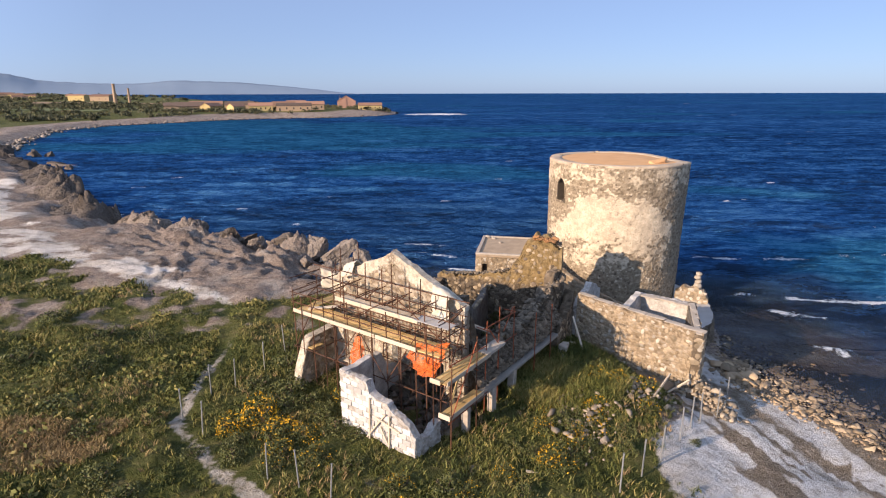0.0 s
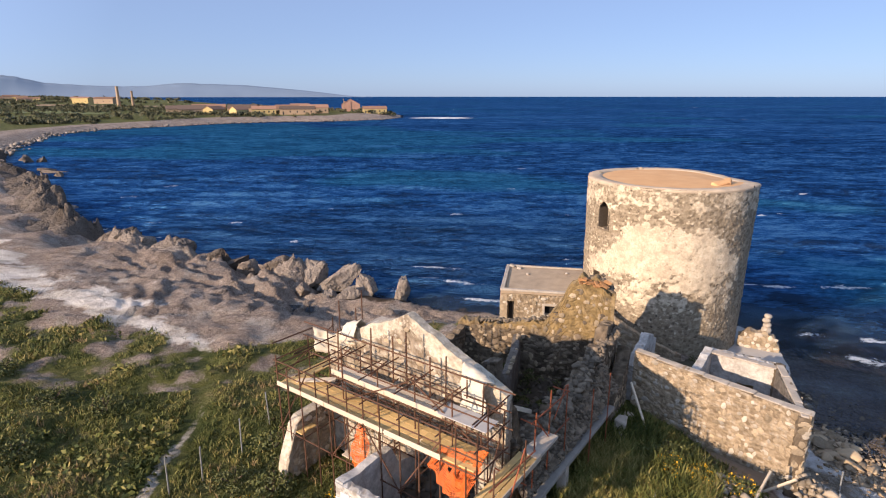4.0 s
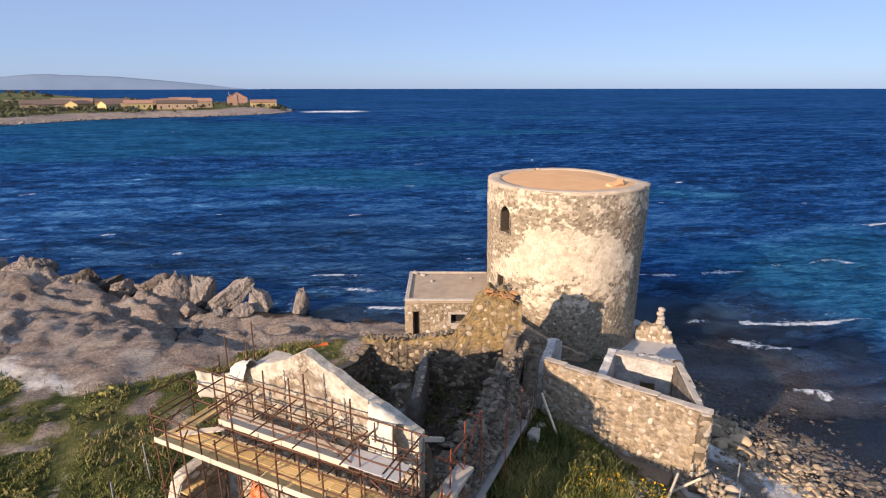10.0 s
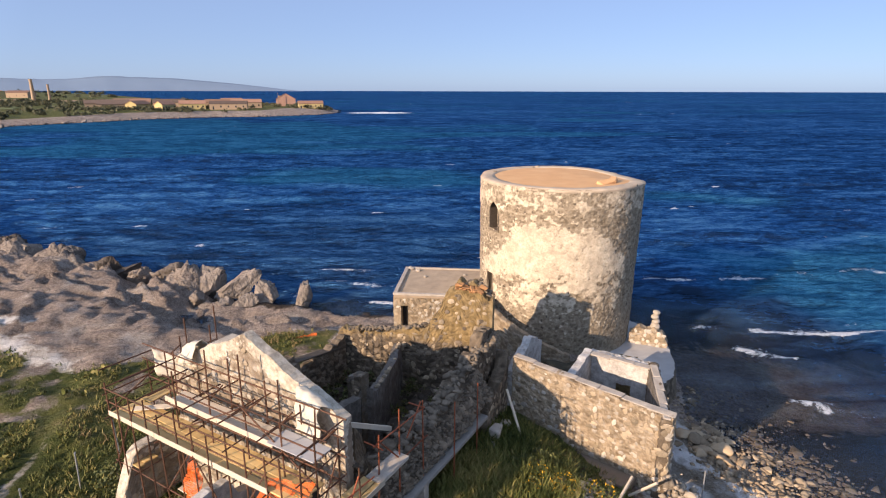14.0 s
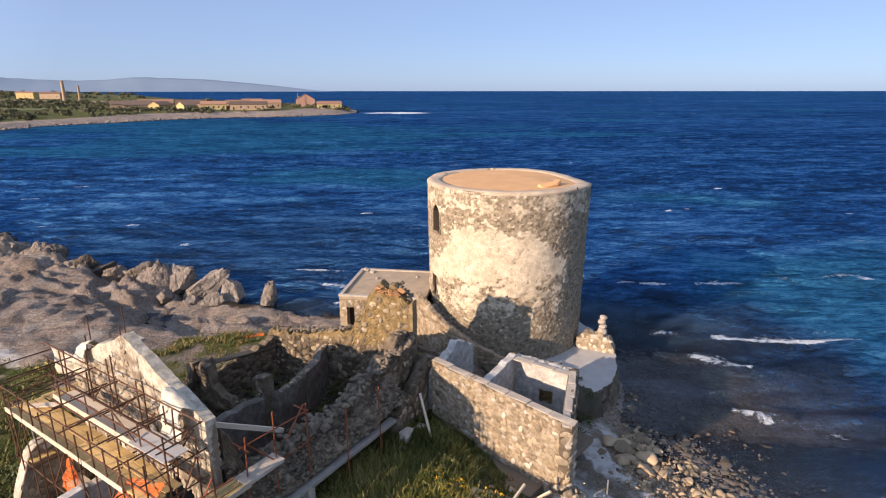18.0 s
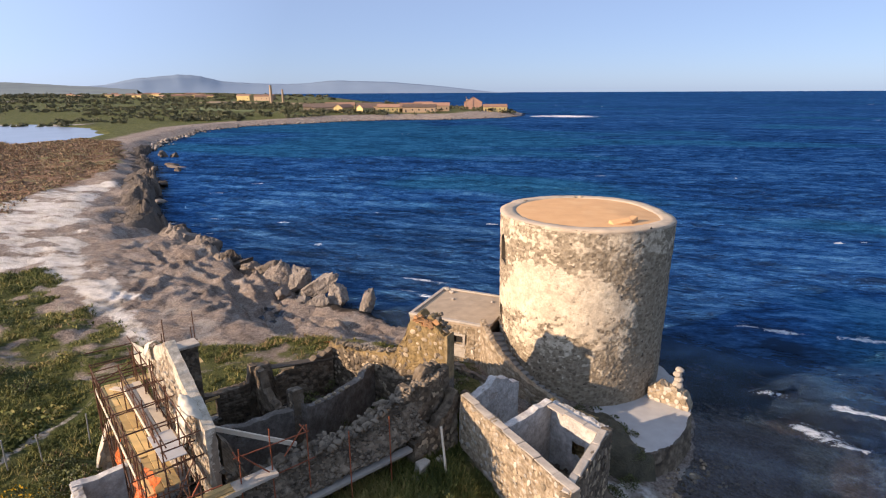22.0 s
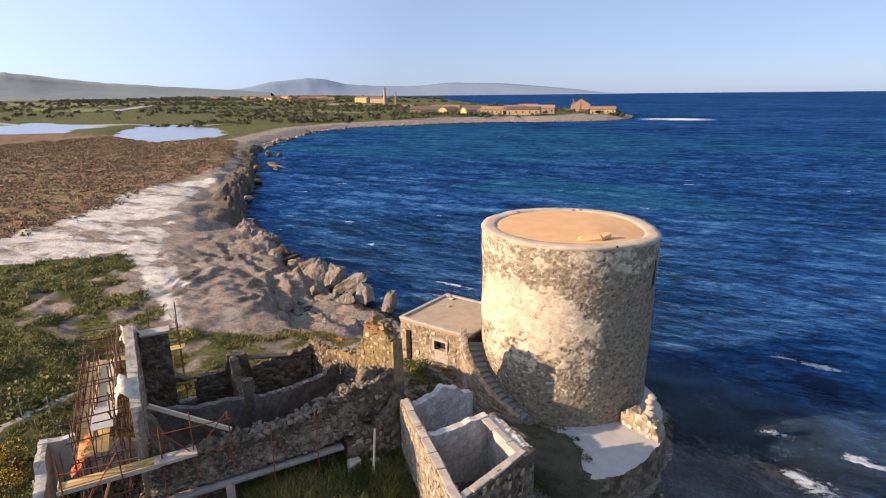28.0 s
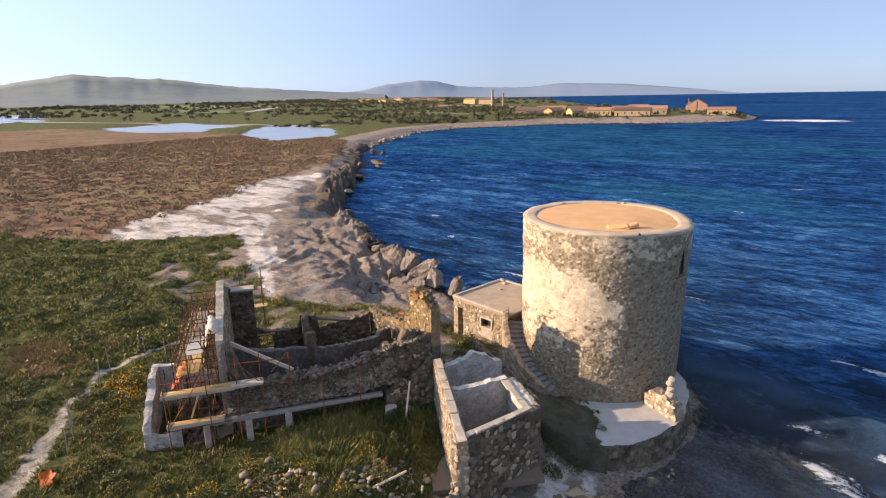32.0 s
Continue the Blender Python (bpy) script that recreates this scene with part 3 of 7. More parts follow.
col = mixer(nt, soft_edge(r), rock, grass)
col = mixer(nt, soft_edge(bl), col, marsh)
col = mixer(nt, soft_edge(g), col, mixer(nt, calc(nt, "MULTIPLY", band_.outputs[2], 0.8), sand, ramp(nt, n_fine, [(0.38, (0.66, 0.60, 0.52)), (0.5, (0.95, 0.91, 0.85)), (0.6, (1.02, 0.99, 0.95))])))
col = mixer(nt, soft_edge(band_.outputs[0]), col, gravel)
col = mixer(nt, soft_edge(band_.outputs[1]), col, (0.06, 0.045, 0.032))
col = mixer(nt, soft_edge(al), col, track)
links.new(col, bsdf.inputs["Base Color"])
bsdf.inputs["Roughness"].default_value = 0.95
bsdf.inputs["Specular IOR Level"].default_value = 0.15
bump(nt, bsdf, calc(nt, "ADD", calc(nt, "ADD", n_fine, streak), calc(nt, "MULTIPLY", grit, 1.2)), 0.9, 0.3)
M_GROUND = mat
ground = part("ground", raw_mesh("ground", np.column_stack([P2, gz]), quads(len(gy), len(gx)), M_GROUND, True, ground_mask))
bands_layer = ground.data.attributes.new("bands", "FLOAT_COLOR", "POINT")
bands_layer.data.foreach_set("color", np.column_stack([z_band, z_wet, z_white, z_wet * 0 + 1]).astype(np.float32).ravel())
tagged(ground, "coastal ground of grass, white sand and grey rock shelf", "ground", kind="structure")

# sea
sx = axis([(-4700, -220, 300, 6), (-220, -60, 5, 1.2), (-60, 80, 0.62, 0.62), (80, 4700, 1.2, 300)])
sy = axis([(-900, 22, 120, 1.2), (22, 110, 0.3, 0.34), (110, 230, 0.4, 1.2), (230, 520, 1.4, 7), (520, 4700, 9, 160)])
SX, SY = np.meshgrid(sx, sy)
S2 = np.column_stack([SX.ravel(), SY.ravel()])
sd = shore_depth(S2)
bend = S2 + np.column_stack([fbm(S2 / 31, 2, 101), fbm(S2 / 23, 2, 102)]) * 5
calm = smooth(0, -9, sd) * smooth(420, 160, np.hypot(S2[:, 0], S2[:, 1]))
phase = bend[:, 1] * 0.95 + bend[:, 0] * 0.16
swell = np.sin(phase * 2 * math.pi / 8.5)
wave = 0.27 * (np.exp(1.5 * (swell - 1)) * 2 - 0.8) * (0.6 + 0.5 * fbm(S2 / np.array([22.0, 9.0]), 2, 103)) + 0.11 * fbm(bend * np.array([0.16, 0.42]), 3, 104)
for lam, amp, turn, sd0 in ((4.4, 0.11, 0.12, 161), (2.5, 0.065, -0.2, 163), (1.5, 0.04, 0.3, 165)):
    warp_ = S2 + np.column_stack([fbm(S2 / (3.2 * lam), 2, sd0), fbm(S2 / (2.6 * lam), 2, sd0 + 1)]) * 0.55 * lam
    ph = (warp_[:, 1] * math.cos(turn - 0.17) - warp_[:, 0] * math.sin(turn - 0.17)) * 2 * math.pi / lam
    crest_ = 2 * ((np.sin(ph) + 1) / 2) ** 1.7 - 0.8
    wave += amp * crest_ * np.clip(0.6 + 0.7 * fbm(S2 / np.array([3.4 * lam, 1.8 * lam]), 2, sd0 + 7), 0.05, 1.3) * smooth(70 * lam, 35 * lam, np.hypot(S2[:, 0], S2[:, 1]))
sz = SEA + wave * (0.25 + 0.75 * calm)
WHITECAPS = [[(-58, 105), (-56.4, 106.4)], [(-56.5, 118), (-54.8, 118.3)], [(-31, 85), (-29.4, 85.3)], [(-64, 102), (-63, 103.2)], [(-43, 85), (-41.8, 85.3)], [(-75, 129), (-74, 129.4)], [(-69, 131), (-68.2, 131.8)],
             [(-52, 96), (-51, 96.4)], [(-47, 79.5), (-45.6, 80.2)], [(-38, 76), (-36.8, 76.4)], [(-20, 74), (-19, 74.3)], [(-66, 112), (-65.2, 112.6)]]
BREAKERS = [[(28, 58), (33, 57.4), (40, 57.5), (47, 58.2), (54, 57.2), (62, 57.8)], [(27, 46.5), (31, 45.4), (36, 44.6), (40, 44.2)], [(25.5, 36.4), (27.6, 34.5), (30, 33)],
            [(-3, 58.6), (1, 57.6), (6, 56.4), (11, 56.0)], [(40, 46.4), (47, 46)], [(-5, 55.9), (0, 54.5), (4, 53.6), (8, 53)], [(-6, 64), (-1, 62.6), (2, 61.4)], [(28.6, 40.8), (30.2, 40.4)], [(25.5, 43.6), (27.4, 42.5), (29, 41.4)], [(13, 66), (16, 65.6)], [(58, 71), (74, 72)]]
foam = np.zeros(len(S2))
for i, br in enumerate(BREAKERS):
    dd = line_distance(S2 + np.column_stack([np.zeros(len(S2)), 0.3 * fbm(S2 / 5, 2, 111)]), br)
    ragged = np.clip(0.75 + 0.8 * fbm(S2 / np.array([2.6, 1.1]), 3, 112), 0, 1.1)
    foam = np.maximum(foam, smooth(0.85, 0.0, dd) * ragged * 1.15)
    foam = np.maximum(foam, smooth(3.6, 0.4, dd) * ragged * (S2[:, 1] > np.interp(S2[:, 0], [b[0] for b in br], [b[1] for b in br]) - 0.3) * 0.85)
    sz += 0.22 * smooth(1.1, 0, dd)
for cap_ in WHITECAPS:
    dd = line_distance(S2, cap_)
    foam = np.maximum(foam, smooth(0.9, 0.0, dd + 0.45 * fbm(S2 / 0.9, 2, 113)) * 1.1)
flecks = fbm(S2 / np.array([6.0, 2.2]), 3, 121)
foam = np.maximum(foam, 1.2 * smooth(1.2, 1.36, flecks) * smooth(-10, -30, sd))
foam = np.maximum(foam, 0.85 * smooth(-1.8, -0.3, sd) * smooth(47, 55, S2[:, 1]) * smooth(-0.1, 0.5, fbm(S2 / 2.0, 2, 132)))
tip = np.hypot((S2[:, 0] + 6) / 36, (S2[:, 1] - 452) / 24)
foam = np.maximum(foam, smooth(1.25, 0.3, tip) * (1.3 + 0.6 * fbm(S2 / np.array([12.0, 5.0]), 2, 141)))
south = smooth(10, 16, S2[:, 0]) * smooth(62, 44, S2[:, 1])
shallow = np.maximum(smooth(-22, -0.5, sd + 2 * fbm(S2 / 5, 2, 142)) * south, smooth(-4.5, 0, sd) * 0.75)
# paler patches over sand; sky reflection is put into the eastern one too
turq = smooth(0.1, 0.9, fbm(S2 / np.array([60.0, 26.0]), 3, 151) + 1.3 * smooth(150, 40, np.hypot((S2[:, 0] + 105) / 1.0, (S2[:, 1] - 270) / 1.1))
              + 0.6 * smooth(48, 4, np.hypot((S2[:, 0] + 9) / 1.8, S2[:, 1] - 118) + 9 * fbm(S2 / 14, 3, 152)) + 1.3 * smooth(52, 10, np.hypot((S2[:, 0] - 58) / 1.2, (S2[:, 1] - 52) / 1.1) + 5 * fbm(S2 / 9, 2, 153)) - 0.25)
# darker water along the near shore and off the terrace
dark_water = smooth(112, 66, S2[:, 1] + 9 * fbm(S2 / 12, 3, 155)) * smooth(-62, -20, S2[:, 0]) * smooth(34, 14, S2[:, 0])
dark_water = np.maximum(dark_water, 0.9 * smooth(1.1, 0.55, np.hypot((S2[:, 0] - 29) / 11, (S2[:, 1] - 41) / 14) + 0.25 * fbm(S2 / 5, 3, 156)))
sea_mask = np.column_stack([foam, shallow, turq * (1 - dark_water), dark_water])
mat, nt, nodes, links, bsdf = material("sea_water")
r, g, bl, al = masks(nt)
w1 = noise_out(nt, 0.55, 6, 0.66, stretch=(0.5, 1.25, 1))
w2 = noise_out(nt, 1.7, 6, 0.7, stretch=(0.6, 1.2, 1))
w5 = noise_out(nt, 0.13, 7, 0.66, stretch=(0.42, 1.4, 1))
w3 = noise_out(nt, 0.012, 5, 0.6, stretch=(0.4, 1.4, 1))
# noise paints the waves' sky-lit and dark facets into the water colour
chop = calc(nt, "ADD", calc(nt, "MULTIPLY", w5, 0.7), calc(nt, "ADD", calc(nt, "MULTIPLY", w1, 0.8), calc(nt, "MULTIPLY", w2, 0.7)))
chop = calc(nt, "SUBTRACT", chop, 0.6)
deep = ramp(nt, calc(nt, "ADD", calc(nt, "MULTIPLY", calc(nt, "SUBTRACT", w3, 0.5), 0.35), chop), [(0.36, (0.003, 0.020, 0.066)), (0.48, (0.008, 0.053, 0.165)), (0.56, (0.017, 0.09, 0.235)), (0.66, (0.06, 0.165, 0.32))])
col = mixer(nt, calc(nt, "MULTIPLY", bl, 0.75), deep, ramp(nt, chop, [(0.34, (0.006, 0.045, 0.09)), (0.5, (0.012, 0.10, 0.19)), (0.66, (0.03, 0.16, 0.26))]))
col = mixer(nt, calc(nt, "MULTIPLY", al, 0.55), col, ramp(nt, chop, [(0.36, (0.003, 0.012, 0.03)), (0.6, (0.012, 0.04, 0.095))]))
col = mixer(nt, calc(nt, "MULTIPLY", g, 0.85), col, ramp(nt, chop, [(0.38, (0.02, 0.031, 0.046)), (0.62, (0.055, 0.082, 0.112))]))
froth = noise_out(nt, 2.2, 9, 0.8)
ff = calc(nt, "MULTIPLY", calc(nt, "SUBTRACT", calc(nt, "ADD", calc(nt, "MULTIPLY", r, 0.55), froth), 0.97), 6.0, True)
col = mixer(nt, ff, col, (0.82, 0.84, 0.85))
nodes.remove(bsdf)
body = nodes.new("ShaderNodeBsdfDiffuse")
gloss = node(nt, "ShaderNodeBsdfGlossy", Roughness=0.3)
clear = nodes.new("ShaderNodeBsdfTransparent")
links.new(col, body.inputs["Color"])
ripple = node(nt, "ShaderNodeBump", Strength=1.0, Distance=0.55)
links.new(calc(nt, "ADD", calc(nt, "MULTIPLY", w1, 1.6), calc(nt, "MULTIPLY", w2, 1.0)), ripple.inputs["Height"])
links.new(ripple.outputs[0], body.inputs["Normal"])
links.new(ripple.outputs[0], gloss.inputs["Normal"])
surface, whole = nodes.new("ShaderNodeMixShader"), nodes.new("ShaderNodeMixShader")
links.new(calc(nt, "MULTIPLY", calc(nt, "SUBTRACT", 1.0, ff), 0.72), surface.inputs[0])
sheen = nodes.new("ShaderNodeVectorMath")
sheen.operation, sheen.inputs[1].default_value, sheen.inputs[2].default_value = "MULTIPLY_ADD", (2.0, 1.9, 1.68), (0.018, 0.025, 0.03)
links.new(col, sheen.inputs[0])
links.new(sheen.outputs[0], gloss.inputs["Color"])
links.new(body.outputs[0], surface.inputs[1])
links.new(gloss.outputs[0], surface.inputs[2])
links.new(calc(nt, "ADD", calc(nt, "SUBTRACT", 1.0, calc(nt, "MULTIPLY", g, 0.55)), ff, True), whole.inputs[0])
links.new(clear.outputs[0], whole.inputs[1])
links.new(surface.outputs[0], whole.inputs[2])
links.new(whole.outputs[0], nodes["Material Output"].inputs["Surface"])
M_SEA = mat
keep = (sd < 3.5)[quads(len(sy), len(sx))].any(1)
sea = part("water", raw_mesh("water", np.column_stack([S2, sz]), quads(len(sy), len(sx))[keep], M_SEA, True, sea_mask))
tagged(sea, "deep blue wind-ruffled sea with white breakers", "sea", kind="structure")
M_LAGOON = simple("lagoon_water", (0.30, 0.34, 0.40), 0.25, 0.1, 0.05, bumps=0.05)
for i, (lx, ly, rx, ry, turn) in enumerate(LAKES):
    w = np.linspace(0, 2 * math.pi, 64, endpoint=False)
    c, s = math.cos(radians(turn)), math.sin(radians(turn))
    a, b = 1.25 * rx * np.cos(w), 1.25 * ry * np.sin(w)
    ring = np.column_stack([lx + a * c - b * s, ly + a * s + b * c])
    zz = 2.5 + 0.01 * i
    tagged(part("water", raw_mesh("lagoon", [(x, y, zz) for x, y in ring], [list(range(64))], M_LAGOON)), "pale still lagoon behind the shore", "lagoon", kind="structure")


GZ = gz.reshape(len(gy), len(gx))


def ground_at(p):
    """Height of the ground sheet under the rows of p."""
    p = np.asarray(p, float)
    i = np.clip(np.searchsorted(gx, p[:, 0]) - 1, 0, len(gx) - 2)
    j = np.clip(np.searchsorted(gy, p[:, 1]) - 1, 0, len(gy) - 2)
    a = (p[:, 0] - gx[i]) / (gx[i + 1] - gx[i])
    b = (p[:, 1] - gy[j]) / (gy[j + 1] - gy[j])
    return (GZ[j, i] * (1 - a) + GZ[j, i + 1] * a) * (1 - b) + (GZ[j + 1, i] * (1 - a) + GZ[j + 1, i + 1] * a) * b


def ground_z(x, y):
    return float(ground_at(np.array([[x, y]]))[0])


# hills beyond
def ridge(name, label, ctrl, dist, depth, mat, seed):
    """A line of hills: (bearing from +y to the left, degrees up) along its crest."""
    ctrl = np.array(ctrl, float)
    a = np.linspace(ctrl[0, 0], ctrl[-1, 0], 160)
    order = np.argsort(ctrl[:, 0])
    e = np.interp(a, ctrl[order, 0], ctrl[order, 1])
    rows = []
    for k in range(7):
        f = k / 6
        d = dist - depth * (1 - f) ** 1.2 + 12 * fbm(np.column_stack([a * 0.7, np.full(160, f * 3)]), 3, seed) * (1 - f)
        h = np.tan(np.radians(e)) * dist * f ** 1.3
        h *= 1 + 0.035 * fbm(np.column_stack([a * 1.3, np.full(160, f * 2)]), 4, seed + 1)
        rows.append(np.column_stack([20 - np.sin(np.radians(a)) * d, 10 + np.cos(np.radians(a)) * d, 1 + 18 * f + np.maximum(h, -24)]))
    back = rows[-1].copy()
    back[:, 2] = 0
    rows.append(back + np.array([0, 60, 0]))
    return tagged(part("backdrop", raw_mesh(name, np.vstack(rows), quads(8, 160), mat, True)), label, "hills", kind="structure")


# distance haze is put into the base colours of both ranges
M_HILLFAR = simple("hazed_far_hills", (0.235, 0.305, 0.385), 1.0, 0.05, 0.004, bumps=0.0)
M_HILL = simple("hazed_scrub_hill", (0.20, 0.235, 0.225), 1.0, 0.25, 0.006, bumps=0.0, other=(0.26, 0.28, 0.22), fine=0.03)
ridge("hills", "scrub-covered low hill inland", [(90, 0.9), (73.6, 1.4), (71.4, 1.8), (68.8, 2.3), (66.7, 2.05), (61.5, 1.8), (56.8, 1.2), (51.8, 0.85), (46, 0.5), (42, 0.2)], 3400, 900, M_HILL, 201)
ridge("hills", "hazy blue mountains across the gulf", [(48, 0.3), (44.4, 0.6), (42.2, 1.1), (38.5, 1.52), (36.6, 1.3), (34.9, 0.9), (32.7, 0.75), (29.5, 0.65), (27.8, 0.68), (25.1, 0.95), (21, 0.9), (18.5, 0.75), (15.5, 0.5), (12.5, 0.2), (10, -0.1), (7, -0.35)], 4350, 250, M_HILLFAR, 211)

# ---- walls ----
HOUSE = pose(-1.93, 26.56, 0, 0, 0, -35.9)
TX, TY = 14.33, 44.52


def stones_on(parent, spots, mats, size=(0.2, 0.42), limit=260, name="stone", seed=1):
    """Stones standing proud of a wall, each one an object: spots are (place, outward normal)."""
    r = random.Random(seed)
    kinds = [stone_mesh(name, seed * 10 + i, mats[i % len(mats)], 0.55, 1, 0.22) for i in range(6)]
    for place, normal in spots[:limit]:
        s = r.uniform(*size)
        q = Vector(normal).to_track_quat("Z", "Y").to_matrix().to_4x4()
        ob = new(name, r.choice(kinds))
        ob.parent = parent
        ob.matrix_basis = Matrix.Translation(place) @ q @ pose(0, 0, 0, r.uniform(-12, 12), r.uniform(-12, 12), r.choice((0, 90, 180, 270)) + r.uniform(-15, 15)) @ Matrix.Diagonal((s * r.uniform(1.0, 1.5), s * r.uniform(0.7, 1.0), s * r.uniform(0.35, 0.6), 1))


def wall_mesh(name, a, b, base, top, thick, mat, step=0.1, stone=(0.34, 0.34, 0.24), relief=0.06, plaster=None, ragged=0.12, niches=(), hole=None, seed=0, damp=None, taper=0.0, warp=None):
    """A rubble wall from a to b (plan), thickness to the left of the way; top(s) gives its height at s metres. Returns mesh and spots for stones."""
    a, b = np.array(a, float), np.array(b, float)
    length = np.hypot(*(b - a))
    d = (b - a) / length
    n = np.array([-d[1], d[0]])
    cols = max(3, int(length / step) + 1)
    s = np.linspace(0, length, cols)
    crest = np.array([top(q) for q in s]) + ragged * fbm(np.column_stack([s / 0.35, s * 0 + seed]), 2, seed + 3) * (ragged > 0)
    nz = max(3, int((crest.max() - base) / step) + 1)
    nt_ = max(2, int(thick / 0.2) + 1)
    ring = [(0.0, k / nz) for k in range(nz + 1)] + [(j / nt_, 1.0) for j in range(1, nt_)] + [(1.0, k / nz) for k in range(nz, -1, -1)]
    w = np.array([q[0] for q in ring])
    h = np.array([q[1] for q in ring])
    S, W = np.meshgrid(s, w, indexing="ij")
    H = np.meshgrid(s, h, indexing="ij")[1]
    Z = base + (crest[:, None] - base) * H
    t_here = thick * (1 + taper * (1 - H))
    off = (W - 0.5) * t_here + 0.5 * thick
    P = np.column_stack([(a[0] + d[0] * S + n[0] * off).ravel(), (a[1] + d[1] * S + n[1] * off).ravel(), Z.ravel()])
    q = np.column_stack([S.ravel(), W.ravel() * 3 + seed * 7.7, Z.ravel()])
    gap, own = cells(q, (stone[0], 0.9, stone[2]), seed)
    height = smooth(0.02, 0.3, gap) * (0.5 + 0.5 * own)
    pl = np.clip(plaster(S.ravel(), Z.ravel(), W.ravel()) + 0.35 * fbm(P / 0.7, 3, seed + 9), 0, 1) if plaster else np.zeros(len(P))
    out = relief * (height - 0.4) * (1 - pl) + 0.025 * pl + 0.018 * fbm(P / 0.9, 2, seed + 5)
    side = np.where(W.ravel() == 0, -1.0, np.where(W.ravel() == 1, 1.0, 0))
    for s0, s1, z0, z1, depth in niches:
        face = (S.ravel() > s0) & (S.ravel() < s1) & (Z.ravel() > z0) & (Z.ravel() < z1) & (W.ravel() == 0)
        out = np.where(face, -depth, out)
    gone = np.zeros(len(P), bool)
    for s0, s1, z0, z1, depth in niches:
        gone |= (S.ravel() > s0 + step * 0.3) & (S.ravel() < s1 - step * 0.3) & (Z.ravel() > z0 + step * 0.3) & (Z.ravel() < z1 - step * 0.3) & (W.ravel() == 0)
    if hole:
        gone |= hole(S.ravel(), Z.ravel()) & ((W.ravel() == 0) | (W.ravel() == 1))
    P[:, 0] += n[0] * side * out
    P[:, 1] += n[1] * side * out
    P[:, 2] += np.where(side == 0, relief * height * 1.2 * (1 - pl), 0)
    dmp = np.ones(len(P)) if damp is None else damp(S.ravel(), Z.ravel(), W.ravel())
    mask = np.column_stack([own, 1 - smooth(0.03, 0.12, gap), pl, dmp])
    m = len(ring)
    f = quads(cols, m)[:, ::-1]
    f = f[~gone[f].all(1)]
    faces = [list(x) for x in f] + [list(range(m)), list(range((cols - 1) * m, cols * m))[::-1]]
    if warp:
        P = warp(P)
    me = raw_mesh(name, P, faces, mat, False, mask)
    r = np.random.default_rng(seed + 50)
    spots = []
    front = np.flatnonzero((W.ravel() == 0) & (pl < 0.45) & ~gone & (S.ravel() > 0.15) & (S.ravel() < length - 0.15) & (H.ravel() > 0.08) & (H.ravel() < 0.97))
    taken = set()
    for i in r.permutation(front):
        if any(s0 - 0.15 < S.ravel()[i] < s1 + 0.15 and z0 - 0.15 < Z.ravel()[i] < z1 + 0.15 for s0, s1, z0, z1, _ in niches):
            continue
        p = P[i]
        cell = tuple(np.round(p / 0.32).astype(int))
        if cell not in taken:
            taken.add(cell)
            spots.append((Vector(p), Vector((-n[0], -n[1], 0))))
        if len(taken) > 320:
            break
    return me, spots


def profile(*pts):
    xs, zs = [p[0] for p in pts], [p[1] for p in pts]
    return lambda s: float(np.interp(s, xs, zs))


def wall_part(parent, name, a, b, base, top, thick, mat, stones=0, stone_mats=(), size=(0.2, 0.4), label="", **kw):
    me, spots = wall_mesh(name, a, b, base, top if callable(top) else (lambda s: top), thick, mat, **kw)
    ob = part(name, me, None, parent, label)
    if stones:
        stones_on(ob, spots, stone_mats, size, stones, seed=kw.get("seed", 1) + 3)
    return ob


# tower
tower = thing("tower", "round stone watchtower with flaking cream plaster and flat roof", "tower", m=pose(TX, TY, 0))
TOWER_BASE, TOWER_TOP, R0, R1 = 2.6, 13.55, 5.12, 5.26
na, nzz = 560, 190
ang = np.linspace(0, 2 * math.pi, na, endpoint=False)
zs = np.linspace(TOWER_BASE, TOWER_TOP, nzz)
A, Z = np.meshgrid(ang, zs)
A, Z = A.ravel(), Z.ravel()
rad = np.interp(Z, [TOWER_BASE, TOWER_TOP], [R0, R1])
deg = (np.degrees(A) + 180) % 360 - 180
P = np.column_stack([rad * np.cos(A), rad * np.sin(A), Z])
gap, own = cells(np.column_stack([A * 5.2, np.zeros(len(A)), Z]), (0.21, 1.0, 0.15), 5)
wobble = fbm(np.column_stack([A * 5.2 / 1.6, Z / 1.1]), 4, 8)
facing = smooth(-175, -140, deg) * smooth(-45, -72, deg)
main_coat = smooth(5.3, 8.4, Z + 0.9 * wobble) * smooth(11.6, 10.5, Z + 0.4 * wobble + 1.7 * smooth(-128, -156, deg) + 1.2 * smooth(-84, -58, deg)) * smooth(-168, -146, deg + 9 * wobble + 10 * smooth(9.5, 8, Z))
right_loss = smooth(-46, -72, deg + 14 * wobble)
patchy = smooth(4.6, 6.8, Z) * smooth(0.0, 0.5, fbm(np.column_stack([A * 5.2 / 0.5, Z / 0.45]), 3, 12) + 0.25 * (Z - 6.2))
cap = smooth(11.7, 12.7, Z + 0.35 * wobble)
pl = np.clip(np.maximum(np.maximum(main_coat * right_loss, 0.62 * cap), 0.8 * patchy * smooth(7.6, 6.6, Z) * right_loss) + 0.12 * wobble, 0, 1)
flecks_ = fbm(np.column_stack([A * 5.2 / 0.2, Z / 0.17]), 2, 13) + 0.5 * fbm(np.column_stack([A * 5.2 / 0.9, Z / 0.6]), 2, 17)
